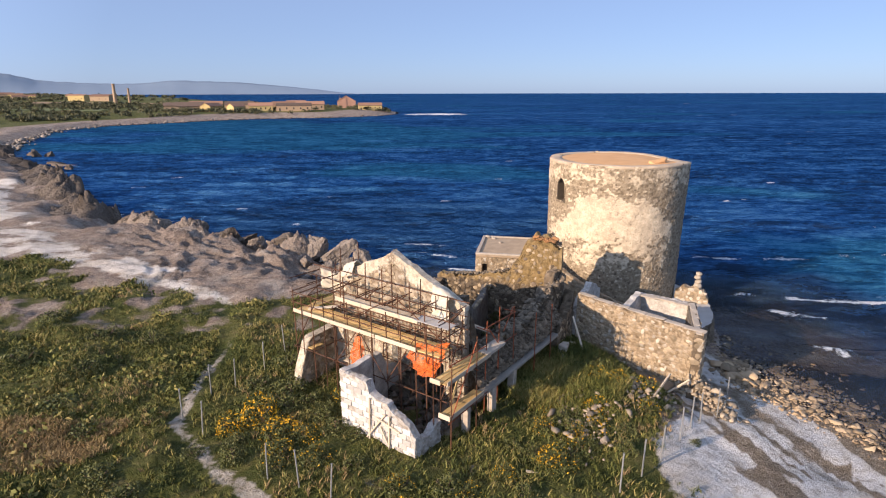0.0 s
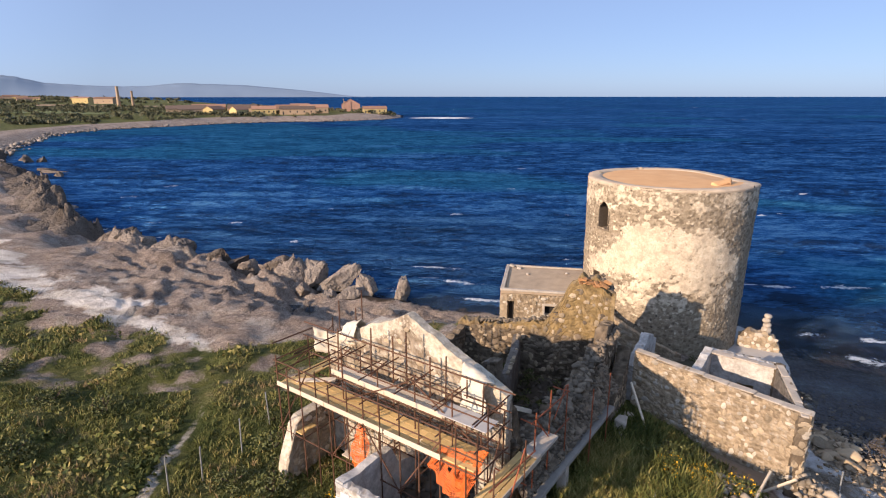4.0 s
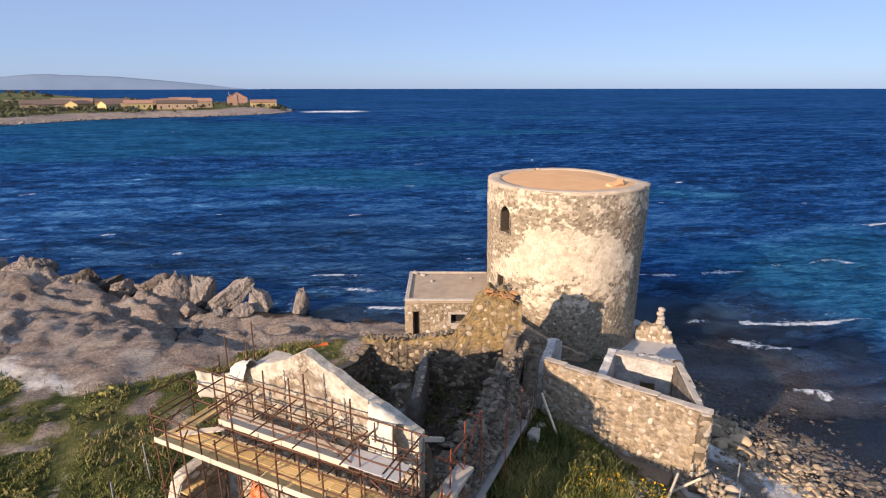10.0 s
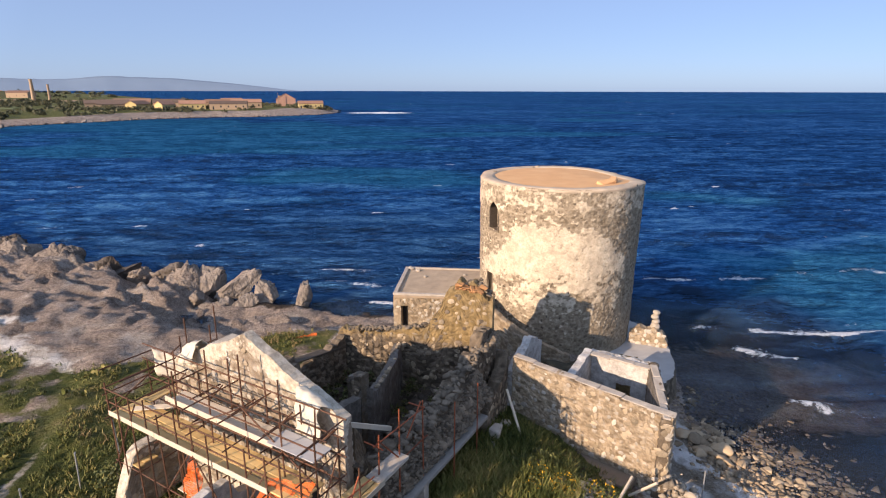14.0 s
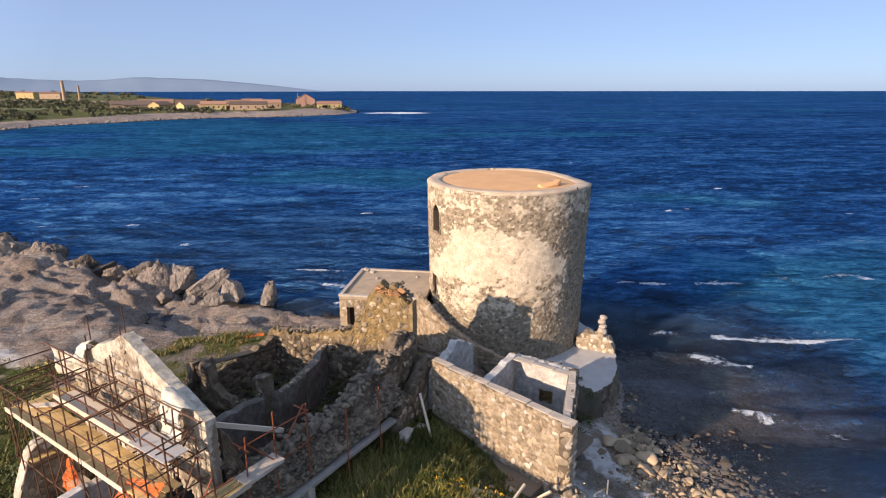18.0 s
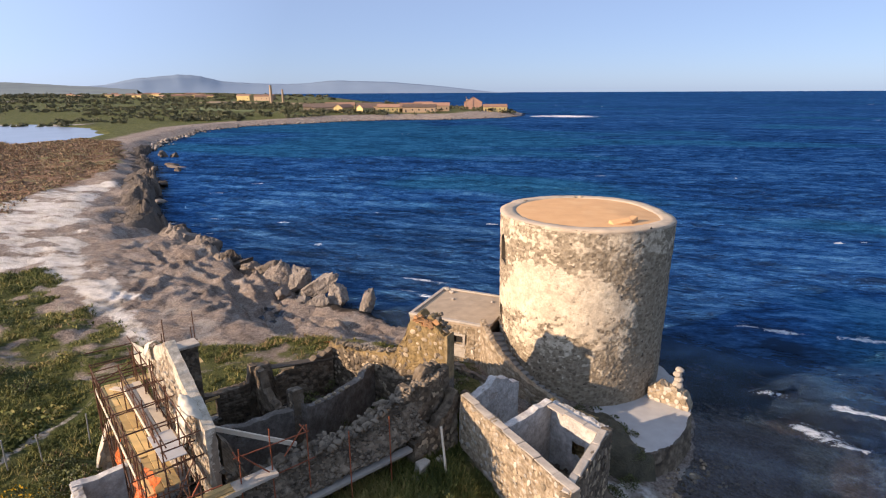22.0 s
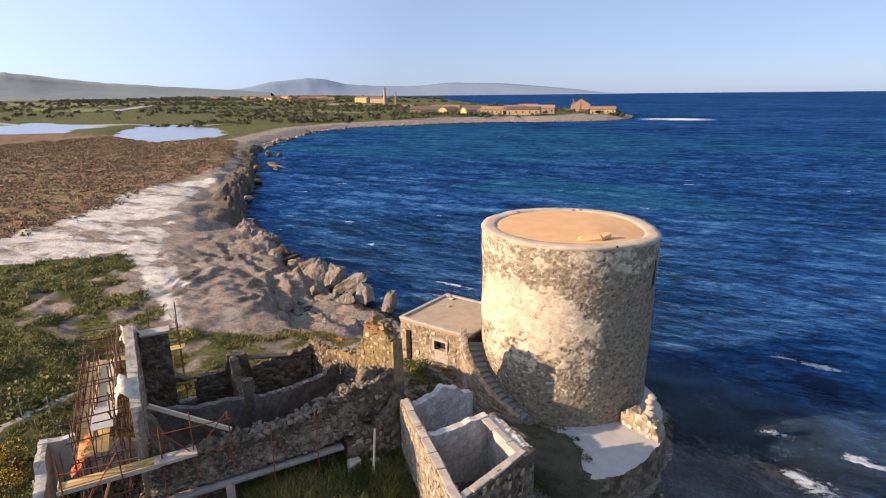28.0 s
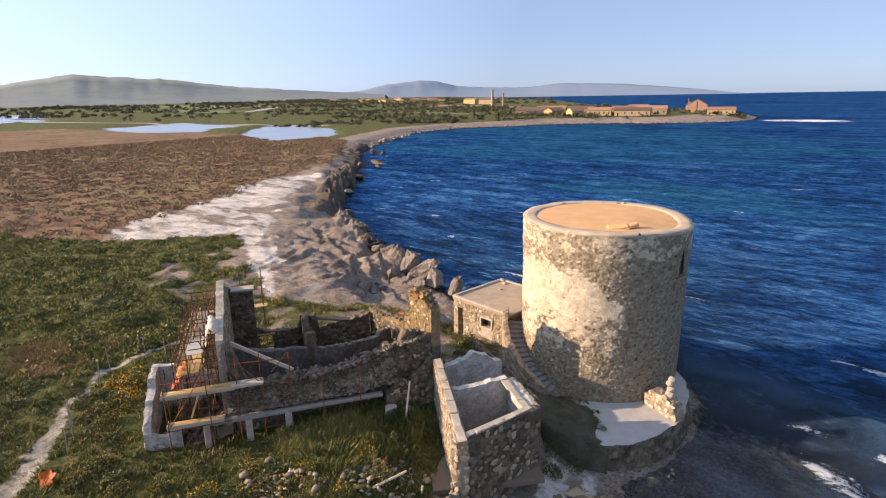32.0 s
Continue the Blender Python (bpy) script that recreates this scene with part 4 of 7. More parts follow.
pl = np.clip(np.maximum(pl, 0.6 * smooth(0.45, 0.8, flecks_) * smooth(-40, -90, deg) * smooth(3.6, 5.5, Z)) - 0.6 * smooth(0.4, 0.85, -flecks_) * smooth(8.6, 6.4, Z) - 0.12 * smooth(0.6, 0.9, -flecks_), 0, 1)
pl = np.clip(pl + 0.42 * flecks_ * 4 * pl * (1 - pl), 0, 1)
pl = np.where((deg > -50) & (deg < 175), np.minimum(pl, 0.85 * smooth(0.35, 0.8, wobble + 0.55 * cap)), pl)
out = 0.04 * (smooth(0.02, 0.3, gap) * (0.5 + 0.5 * own) - 0.4) * (1 - pl) + 0.035 * pl + 0.03 * fbm(P / 1.2, 3, 14)
open_ = np.zeros(len(A), bool)
TOWER_HOLES = [(-157, 5.4, 10.55, 12.3, 1.0), (-160, 3.4, 6.3, 7.6, 0.8), (-9, 2.4, 10.6, 12.2, 0.9)]
for dg, half, z0, z1, deep in TOWER_HOLES:
    arch = z1 - 0.45 * (np.abs(deg - dg) / half) ** 2 if z1 > 12 else z1
    hole = (np.abs(deg - dg) < half + 0.5 * wobble) & (Z > z0 + 0.1 * wobble) & (Z < arch)
    out = np.where(hole, 0, out)
    pl = np.where(hole, 0, pl)
    open_ |= hole
P[:, 0] += np.cos(A) * out
P[:, 1] += np.sin(A) * out
P[:, 2] -= (0.27 * np.exp(-((deg - 10) / 30) ** 2) + 0.02) * smooth(12.4, TOWER_TOP, Z)
mask = np.column_stack([own, 1 - smooth(0.03, 0.12, gap), pl, np.ones(len(A))])
tq = quads(nzz, na, True)
shaft = part("wall", raw_mesh("tower_wall", P, tq[~open_[tq].all(1)], M_TOWER, False, mask), None, tower)
for dg, half, z0, z1, deep in TOWER_HOLES:
    for sgn in (-1, 1):
        wj = radians(dg + sgn * (half + 0.6))
        part("jamb", box_bm(0.9, 0.1, z1 - z0, 0.0), M_STONE_DARK, tower, m=pose(4.78 * math.cos(wj), 4.78 * math.sin(wj), z0, 0, 0, dg))
    part("jamb", box_bm(0.9, 1.1, 0.1, 0.0), M_STONE_DARK, tower, m=pose(4.78 * math.cos(radians(dg)), 4.78 * math.sin(radians(dg)), z0 - 0.12, 0, 0, dg))
r = np.random.default_rng(77)
spots, taken = [], []
for i in r.permutation(np.flatnonzero((pl < 0.35) & (deg > -175) & (deg < -10) & ~open_ & (Z > 3.6))):
    if all(((P[i] - t) ** 2).sum() > 0.2 for t in taken):
        taken.append(P[i])
        spots.append((Vector(P[i]), Vector((math.cos(A[i]), math.sin(A[i]), 0))))
    if len(taken) >= 290:
        break
stones_on(shaft, spots, [M_STONE_DARK, M_STONE, M_STONE_DARK], (0.1, 0.2), 290, seed=4)
# rim, roof earth and the broken dip on the seaward-facing edge
nr = 180
w = np.linspace(0, 2 * math.pi, nr, endpoint=False)
wd = (np.degrees(w) + 180) % 360 - 180
worn = 0.27 * np.exp(-((wd - 10) / 30) ** 2)
rows = []
for rr, zz in ((R1 + 0.02, 13.36), (R1 + 0.05, 13.46), (R1 + 0.01, 13.54), (R1 - 0.3, 13.57), (R1 - 0.65, 13.56), (R1 - 0.95, 13.52), (R1 - 1.0, 13.2)):
    jit = 0.04 * fbm(np.column_stack([w * 6, np.full(nr, zz)]), 3, 15)
    rows.append(np.column_stack([(rr + jit) * np.cos(w), (rr + jit) * np.sin(w), zz + 0.6 * jit - worn]))
part("rim", raw_mesh("tower_rim", np.vstack(rows), quads(7, nr, True), M_RIM, True), None, tower, "worn sandy lime rim")
rows = []
for k in range(9):
    rr = (R1 - 0.85) * (1 - k / 8) + 0.01
    rows.append(np.column_stack([rr * np.cos(w), rr * np.sin(w), 13.515 + 0.05 * (k / 8) + 0.015 * fbm(np.column_stack([rr * np.cos(w), rr * np.sin(w)]), 3, 16) - 0.95 * worn * max(0, 1 - k / 5)]))
part("roof", raw_mesh("tower_roof", np.vstack(rows), quads(9, nr, True), M_ROOFSAND, True), None, tower, "bare ochre earth roof")
crust = part("roof_crust", box_bm(1.2, 0.42, 0.2, 0.05, jag=0.08, seed=3), M_ROOFSAND, tower, "lifted slab of broken roof crust", m=pose(1.95, -3.05, 13.5, 16, -4, 27))
part("broken_edge", box_bm(0.8, 0.4, 0.16, 0.04, jag=0.07, seed=4), M_ROOFSAND, crust, m=pose(0.75, 0.18, -0.02, -10, 5, 30))
for dg, rr, s in ((95, 4.6, 0.3), (150, 4.6, 0.3), (100, 4.5, 0.2)):
    part("rubble_lump", stone_mesh("rubble_lump", int(dg) + 200, M_STONE, 0.5, 2, 0.3, s * 1.3), None, tower, m=pose(rr * math.cos(radians(dg)), rr * math.sin(radians(dg)), 13.55, 0, 0, dg))

# house: u along the gable, v into the house
house = thing("ruined_house", "roofless stone house in ruins beside the tower", "house", m=HOUSE)


def gable_coat(s, z, w):
    u = s - 4.4
    rake = np.where(u < 0, 11 + u * 0.44, 11 - u * 0.43)
    edge = smooth(1.1, 0.35, rake - z)
    low = smooth(7.0, 6.2, z) * 0.42
    crest = smooth(0.3, 0.1, rake - z)
    return np.where(w <= 0, np.maximum(edge * 0.85, low) + 0.03 + 0.25 * fbm(np.column_stack([u / 1.3, z / 0.9]), 3, 22), np.maximum(0.1, crest))


wall_part(house, "gable_wall", (-4.4, 0), (4.25, 0), 3.1, profile((0, 9.05), (4.4, 11.02), (8.65, 9.15)), 0.36, M_GABLE, 150, [M_STONE_PALE, M_STONE], (0.18, 0.36), "plastered gable wall with bare rubble", plaster=gable_coat, ragged=0.06, relief=0.07, seed=21,
          hole=lambda s, z: ((s > 5.0) & (s < 7.5) & (z < 5.7 + 0.5 * np.sin(s * 2.1) + 0.25 * np.sin(s * 7))) | ((s > 7.75) & (s < 8.3) & (z < 5.5)))
# ochre of the upper part is lichen plus warm sunlight put into it
wall_part(house, "end_wall", (-4.3, 9.45), (3.7, 11.85), 3.1, profile((0, 6.5), (1.2, 6.7), (3.2, 6.9), (4.9, 7.2), (5.5, 8.2), (6.15, 9.5), (6.6, 9.85), (7.6, 9.85), (7.9, 9.25), (8.36, 9.1)), 0.6, M_RUIN, 230, [M_STONE, M_STONE_DARK, M_STONE], (0.16, 0.34), "ragged end wall with yellow lichen",
          ragged=0.2, seed=31, damp=lambda s, z, w: smooth(5.6, 7.2, z) * 1.0, plaster=lambda s, z, w: np.where(s > 8.2, 0.9, 0.0))
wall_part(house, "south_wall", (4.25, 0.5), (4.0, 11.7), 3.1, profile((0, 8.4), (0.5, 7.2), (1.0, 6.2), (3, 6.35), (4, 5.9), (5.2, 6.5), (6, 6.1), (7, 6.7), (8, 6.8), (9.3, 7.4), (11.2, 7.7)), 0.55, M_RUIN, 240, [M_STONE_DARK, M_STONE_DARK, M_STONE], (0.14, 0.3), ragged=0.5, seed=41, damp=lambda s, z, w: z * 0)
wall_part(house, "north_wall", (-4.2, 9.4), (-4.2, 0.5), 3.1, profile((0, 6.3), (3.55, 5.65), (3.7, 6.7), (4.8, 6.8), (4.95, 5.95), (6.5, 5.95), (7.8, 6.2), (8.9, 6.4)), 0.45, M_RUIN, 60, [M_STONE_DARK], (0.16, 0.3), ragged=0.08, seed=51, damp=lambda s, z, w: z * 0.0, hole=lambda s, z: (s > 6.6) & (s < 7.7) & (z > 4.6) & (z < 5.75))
north_window = part("window", box_bm(0.5, 1.3, 0.14, 0.02, jag=0.02, seed=14), M_WOOD, house, "empty window opening with old timber lintel", m=pose(-3.97, 2.25, 5.72))
part("sill", box_bm(0.5, 1.2, 0.12, 0.02, jag=0.02, seed=15), M_CONCRETE, north_window, m=pose(0, 0, -1.22))
for sgn in (-1, 1):
    part("jamb", box_bm(0.46, 0.12, 1.16, 0.02, jag=0.02, seed=16 + sgn), M_STONE_DARK, north_window, m=pose(0, sgn * 0.56, -1.12))
part("wall_plate", box_bm(0.5, 3.7, 0.1, 0.02, jag=0.03, seed=18), M_STONE_DARK, house, "broken concrete wall plate", m=pose(-3.95, 7.5, 5.98, -9.8, 0, 0) @ pose(0, 0, 0.06))
wall_part(house, "spine_wall", (1.3, 5.2), (-0.75, 10.3), 3.1, profile((0, 6.8), (0.3, 6.45), (1.6, 6.2), (3, 6.0), (4.5, 5.95), (4.62, 6.25), (5.5, 6.3)), 0.35, M_RUIN, 0, label="inner wall with grey old plaster", ragged=0.05, seed=61, relief=0.03, plaster=lambda s, z, w: 0.85 + 0 * s, damp=lambda s, z, w: z * 0)
rs = random.Random(62)
for i in range(16):
    f = rs.random()
    part("loose_stone", stone_mesh("loose_stone", 160 + i, M_STONE, 0.7, 1, 0.3, rs.uniform(0.16, 0.3)), None, house, m=pose(1.2 - 2.0 * f, 5.35 + 4.9 * f, 6.52 - 0.5 * min(1, 1.6 * f) + (0.3 if f > 0.83 else 0), 0, 0, rs.uniform(0, 360)))
wall_part(house, "pier", (0.3, 4.75), (1.05, 4.75), 3.1, profile((0, 7.3), (0.75, 7.45)), 0.5, M_RUIN, 12, [M_STONE], (0.16, 0.3), ragged=0.1, seed=66, damp=lambda s, z, w: z * 0, plaster=lambda s, z, w: 0.45 + 0 * s)
wall_part(house, "inner_wall", (1.2, 0.5), (1.0, 4.75), 3.1, profile((0, 7.1), (1.2, 6.95), (2.0, 6.7), (4.3, 6.55)), 0.35, M_RUIN, 0, label="low inner wall with dirty plaster darkened for shade", ragged=0.05, seed=64, relief=0.03, plaster=lambda s, z, w: 0.8 + 0 * s, damp=lambda s, z, w: z * 0)
wall_part(house, "chimney_breast", (-2.3, 0.38), (-2.3, 1.8), 3.1, 9.5, 0.7, M_RUIN, 20, [M_STONE_DARK], (0.2, 0.36), "stub of chimney wall behind the gable", ragged=0.03, seed=68, damp=lambda s, z, w: z * 0)
part("chimney_slab", box_bm(0.85, 1.4, 0.12, 0.02, jag=0.02, seed=8), M_COPING, house, m=pose(-2.66, 1.2, 9.5))
wall_part(house, "cross_wall", (-3.75, 4.7), (0.35, 4.85), 3.1, profile((0, 6.7), (0.9, 6.8), (1.1, 5.8), (2.5, 5.5), (3.6, 5.7), (4.4, 6.3)), 0.4, M_RUIN, 0, ragged=0.15, seed=71, damp=lambda s, z, w: z * 0)
# lower gallery along the south wall
wall_part(house, "gallery_wall", (5.05, 8.7), (4.75, 11.6), 3.1, profile((0, 4.9), (0.9, 5.5), (1.6, 5.2), (2.2, 6.0), (2.9, 6.4)), 0.6, M_RUIN, 60, [M_STONE_DARK, M_STONE], (0.18, 0.4), ragged=0.3, seed=76, damp=lambda s, z, w: z * 0)
for i, (u, v) in enumerate(((5.05, 1.2), (5.05, 3.25), (4.95, -0.9))):
    part("pillar", box_bm(0.34, 0.34, 1.65, 0.02, jag=0.02, seed=i), M_COPING, house, m=pose(u, v, 3.3, 0, 0, 3 * i))
part("beam", box_bm(0.42, 9.1, 0.2, 0.02, jag=0.03, seed=5), M_CONCRETE, house, "cracked concrete edge beam", m=pose(5.02, 3.9, 4.8))
part("ledge", box_bm(0.6, 1.6, 0.16, 0.02, jag=0.04, seed=6), M_COPING, house, m=pose(4.9, 1.35, 6.7))
for i, (u, v, z, a_, b_, c_) in enumerate(((5.45, 8.75, 3.4, 0.5, 0.7, 0.9), (5.75, 8.2, 3.4, 0.45, 0.4, 0.45), (5.5, 9.9, 3.4, 0.6, 0.5, 0.6))):
    part("broken_pier", box_bm(a_, b_, c_, 0.05, jag=0.12, seed=70 + i), M_CONCRETE if i % 2 else M_COPING, house, "broken chunk of rendered wall", m=pose(u, v, z, 3 * i - 6, 4 - 2 * i, 12 * i))
# collapsed roof between south wall and beam
n1, n2 = 70, 14
vv, ww = np.meshgrid(np.linspace(0.2, 9.3, n1), np.linspace(0, 1, n2), indexing="ij")
pq = np.column_stack([4.15 + 0.85 * ww.ravel(), vv.ravel(), 6.35 - 1.25 * ww.ravel() ** 0.8 + 0.3 * smooth(7, 9, vv.ravel())])
gap, own = cells(pq, (0.34, 0.34, 0.6), 9)
pq[:, 2] += 0.16 * (smooth(0, 0.3, gap) * own) + 0.08 * fbm(pq / 0.5, 2, 10)
part("collapsed_roof", raw_mesh("collapsed_roof", pq, quads(n1, n2), M_RUIN, False, np.column_stack([own, 1 - smooth(0.03, 0.12, gap), own * 0, own * 0])), None, house, "slumped bank of stones and mortar")
# fallen roof and earth over the floor
u_, v_ = np.meshgrid(np.linspace(-4.0, 3.9, 60), np.linspace(0.3, 11.2, 80), indexing="ij")
bed = np.column_stack([u_.ravel(), v_.ravel(), 3.55 + 0.4 * np.abs(np.sin(u_.ravel() * 1.3) * np.cos(v_.ravel() * 0.9)) + 0.22 * fbm(np.column_stack([u_.ravel(), v_.ravel()]) / 0.6, 3, 242)])
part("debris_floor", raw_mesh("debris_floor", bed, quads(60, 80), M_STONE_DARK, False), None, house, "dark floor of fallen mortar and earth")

# ---- yard building ----
yard = thing("yard_building", "roofless stone outbuilding with whitewashed inner walls", "building")
NW, SW, SE = (8.9, 33.0), (14.36, 27.57), (15.9, 32.0)
wall_part(yard, "front_wall", NW, SW, 1.6, profile((0, 6.45), (3, 6.3), (7.7, 6.12)), 0.5, M_WALL, 290, [M_STONE, M_STONE_PALE, M_STONE], (0.15, 0.32), "warm rubble stone wall", ragged=0.06, seed=81, step=0.075, relief=0.06, stone=(0.25, 0.3, 0.17))
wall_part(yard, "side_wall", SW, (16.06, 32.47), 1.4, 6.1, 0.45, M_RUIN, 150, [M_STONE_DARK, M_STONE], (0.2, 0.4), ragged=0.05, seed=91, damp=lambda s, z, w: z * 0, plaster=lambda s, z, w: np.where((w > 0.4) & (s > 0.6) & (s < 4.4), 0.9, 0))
wall_part(yard, "back_wall", (13.2, 34.05), (15.58, 32.24), 1.6, 6.05, 0.5, M_WHITE, 0, label="whitewashed wall with a small opening", ragged=0.05, seed=101, plaster=lambda s, z, w: np.where(w < 0.5, 0.95, 0.1), hole=lambda s, z: (s > 1.35) & (s < 2.25) & (z > 4.0) & (z < 4.75))
wall_part(yard, "cross_wall", (11.15, 31.2), (13.25, 33.95), 2.4, profile((0, 5.8), (0.4, 6.0), (1.5, 6.05), (3.4, 6.15)), 0.35, M_WHITE, 0, ragged=0.07, seed=111, plaster=lambda s, z, w: 0.85 + 0 * s)
wall_part(yard, "north_wall", (9.1, 33.2), (11.35, 36.6), 2.4, profile((0, 5.5), (0.6, 5.9), (1.6, 6.15), (2.3, 6.5), (2.7, 6.35), (4.0, 5.5)), 0.4, M_WHITE, 0, ragged=0.09, seed=121, plaster=lambda s, z, w: 0.7 + 0 * s)
wall_part(yard, "rear_stub", (13.0, 34.4), (15.2, 33.0), 2.0, profile((0, 5.9), (1.2, 5.7), (2.6, 5.9)), 0.5, M_RUIN, 0, ragged=0.16, seed=126)
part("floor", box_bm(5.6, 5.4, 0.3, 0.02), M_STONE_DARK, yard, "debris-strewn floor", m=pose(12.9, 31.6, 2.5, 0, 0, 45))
# rubble at the outer corner
rc = random.Random(83)
corner = []
for _ in range(46):
    f, z = rc.random(), rc.uniform(2.4, 6.0)
    if rc.random() < 0.5:
        corner.append((Vector((SW[0] - 0.945 * 0.45 * f, SW[1] + 0.328 * 0.45 * f, z)), Vector((-0.328, -0.945, 0))))
    else:
        corner.append((Vector((SW[0] + 0.703 * 0.5 * f, SW[1] + 0.707 * 0.5 * f, z)), Vector((0.707, -0.703, 0))))
stones_on(yard, corner, [M_STONE, M_STONE_PALE, M_STONE], (0.2, 0.42), 60, seed=84)
# lime coping slabs on the front and side walls
for (ax, ay), (bx, by), z0, z1, count, sd_ in ((NW, SW, 6.45, 6.13, 7, 1), (SW, SE, 6.12, 6.12, 4, 2), (SE, (13.2, 34.05), 6.06, 6.06, 3, 3)):
    way = Vector((bx - ax, by - ay, 0))
    turn = math.degrees(math.atan2(way.y, way.x))
    lean = Vector((-way.y, way.x, 0)).normalized() * 0.24
    for i in range(count):
        f = (i + 0.5) / count
        r = random.Random(sd_ * 100 + i)
        p = Vector((ax, ay, 0)) + way * f + lean
        part("coping_slab", box_bm(way.length / count + 0.02, 0.4 + r.uniform(-0.06, 0.03), 0.06, 0.02, jag=0.03, seed=i + sd_ * 20), M_COPING, yard, m=pose(p.x, p.y, z0 + (z1 - z0) * f + r.uniform(-0.01, 0.03), r.uniform(-2, 2), r.uniform(-1, 1), turn + r.uniform(-2.5, 2.5)))

low = thing("low_wall", "low grey garden wall among weeds", "wall")
wall_part(low, "wall_body", (6.3, 41.0), (9.8, 39.4), 2.2, profile((0, 4.05), (3.8, 3.5)), 0.3, M_RUIN, 40, [M_STONE_DARK], (0.18, 0.3), ragged=0.1, seed=131, damp=lambda s, z, w: z * 0, plaster=lambda s, z, w: np.where(w > 0.1, 0.8, 0.2))
low = thing("low_wall", "low ruined wall ending in rubble", "wall")
wall_part(low, "wall_body", (7.6, 35.6), (9.4, 37.9), 2.2, profile((0, 4.9), (1.2, 4.3), (2.9, 4.0)), 0.35, M_RUIN, 30, [M_STONE_DARK], (0.18, 0.3), ragged=0.2, seed=136, damp=lambda s, z, w: z * 0)

# ---- annex with flat roof ----
annex = thing("annex", "flat-roofed stone annex beside the tower", "building")
FL, FR, BL, BR = (3.13, 43.12), (8.45, 42.16), (4.5, 48.45), (9.8, 47.5)
wall_part(annex, "front_wall", FL, FR, 1.4, 5.95, 0.5, M_WALL, 120, [M_STONE, M_STONE_PALE], (0.18, 0.36), ragged=0.0, seed=141, stone=(0.28, 0.3, 0.2), niches=[(3.0, 3.95, 4.55, 5.15, 0.47), (0.55, 1.0, 2.2, 5.35, 0.47)])
wall_part(annex, "side_wall", BL, FL, 1.0, 5.95, 0.5, M_WALL, 60, [M_STONE, M_STONE_PALE], (0.22, 0.42), ragged=0.0, seed=151)
wall_part(annex, "rear_wall", BR, BL, 1.0, 5.95, 0.5, M_WALL, 0, ragged=0.0, seed=161, step=0.2)
wall_part(annex, "inner_wall", FR, BR, 1.4, 5.95, 0.5, M_WALL, 0, ragged=0.0, seed=171, step=0.2)
AT = math.degrees(math.atan2(FR[1] - FL[1], FR[0] - FL[0]))
slab = pose(6.47, 45.3, 5.95, 0, 0, AT)
part("roof", box_bm(5.7, 5.75, 0.2, 0.03, jag=0.03, seed=9), M_ROOFGREY, annex, "grey screed roof", m=slab)
part("roof_edge", box_bm(5.78, 0.3, 0.14, 0.03, jag=0.02, seed=10), M_COPING, annex, "pale roof kerb", m=slab @ pose(0, -2.76, 0.16))
part("roof_edge", box_bm(0.3, 5.6, 0.16, 0.03, jag=0.02, seed=11), M_COPING, annex, "pale roof kerb", m=slab @ pose(-2.74, 0.05, 0.16))
part("roof_edge", box_bm(5.2, 0.24, 0.14, 0.03, jag=0.03, seed=12), M_COPING, annex, "pale roof kerb", m=slab @ pose(0.2, 2.74, 0.16))
for i, (x, y, s) in enumerate(((-1.9, 2.2, 0.45), (-2.5, 2.6, 0.5), (-1.2, 0.8, 0.3), (1.6, 1.4, 0.25))):
    part("loose_stone", stone_mesh("loose_stone", i + 40, M_COPING, 0.6, 2, 0.3, s), None, annex, m=slab @ pose(x, y, 0.25, 0, 0, i * 50))
fr = Vector((FR[0] - FL[0], FR[1] - FL[1], 0)).normalized()
out_dir = Vector((fr.y, -fr.x, 0))
c = Vector((FL[0], FL[1], 0)) + fr * 3.48 + out_dir * 0.03
win = part("window", box_bm(1.3, 0.08, 0.16, 0.02), M_COPING, annex, "small opening with pale lintel", m=pose(c.x, c.y, 5.16, 0, 0, AT))
# near-black panels behind the window and the door stand in for shade
part("opening", box_bm(0.94, 0.04, 0.6, 0.0), M_SHADEPANEL, win, "near-black panel holding the shade inside the window", m=pose(0, 0.34, -0.61))
for sgn in (-1, 1):
    part("jamb", box_bm(0.16, 0.1, 0.66, 0.02, jag=0.015, seed=30 + sgn), M_COPING, win, m=pose(sgn * 0.55, -0.01, -0.64))
door_shade = Vector((FL[0], FL[1], 0)) + fr * 0.78 - out_dir * 0.36
part("door_shade", box_bm(0.46, 0.04, 3.1, 0.0), M_SHADEPANEL, annex, "near-black panel holding the shade inside the door", m=pose(door_shade.x, door_shade.y, 2.22, 0, 0, AT))
part("sill", box_bm(1.15, 0.1, 0.12, 0.02), M_COPING, win, m=pose(0, 0, -0.74))
part("plaster_patch", box_bm(1.1, 0.05, 0.75, 0.02, jag=0.04, seed=4), M_COPING, win, m=pose(0.1, 0.015, -1.5))

# ---- stair up the tower ----
stair = thing("stair", "curved stone stair with a rubble parapet against the tower", "stair")
A0, A1, RS = radians(-160), radians(-97), 6.55
arc = (A1 - A0) * RS


def bend_round(P):
    t, rr = A0 + P[:, 0] / RS, RS - P[:, 1]
    return np.column_stack([TX + rr * np.cos(t), TY + rr * np.sin(t), P[:, 2]])


me, spots = wall_mesh("parapet", (0, 0), (arc, 0), 2.4, profile((0, 6.55), (1.2, 6.3), (4, 5.05), (arc, 3.75)), 0.36, M_WALL, ragged=0.05, seed=181, warp=bend_round)
parapet = part("parapet", me, None, stair)
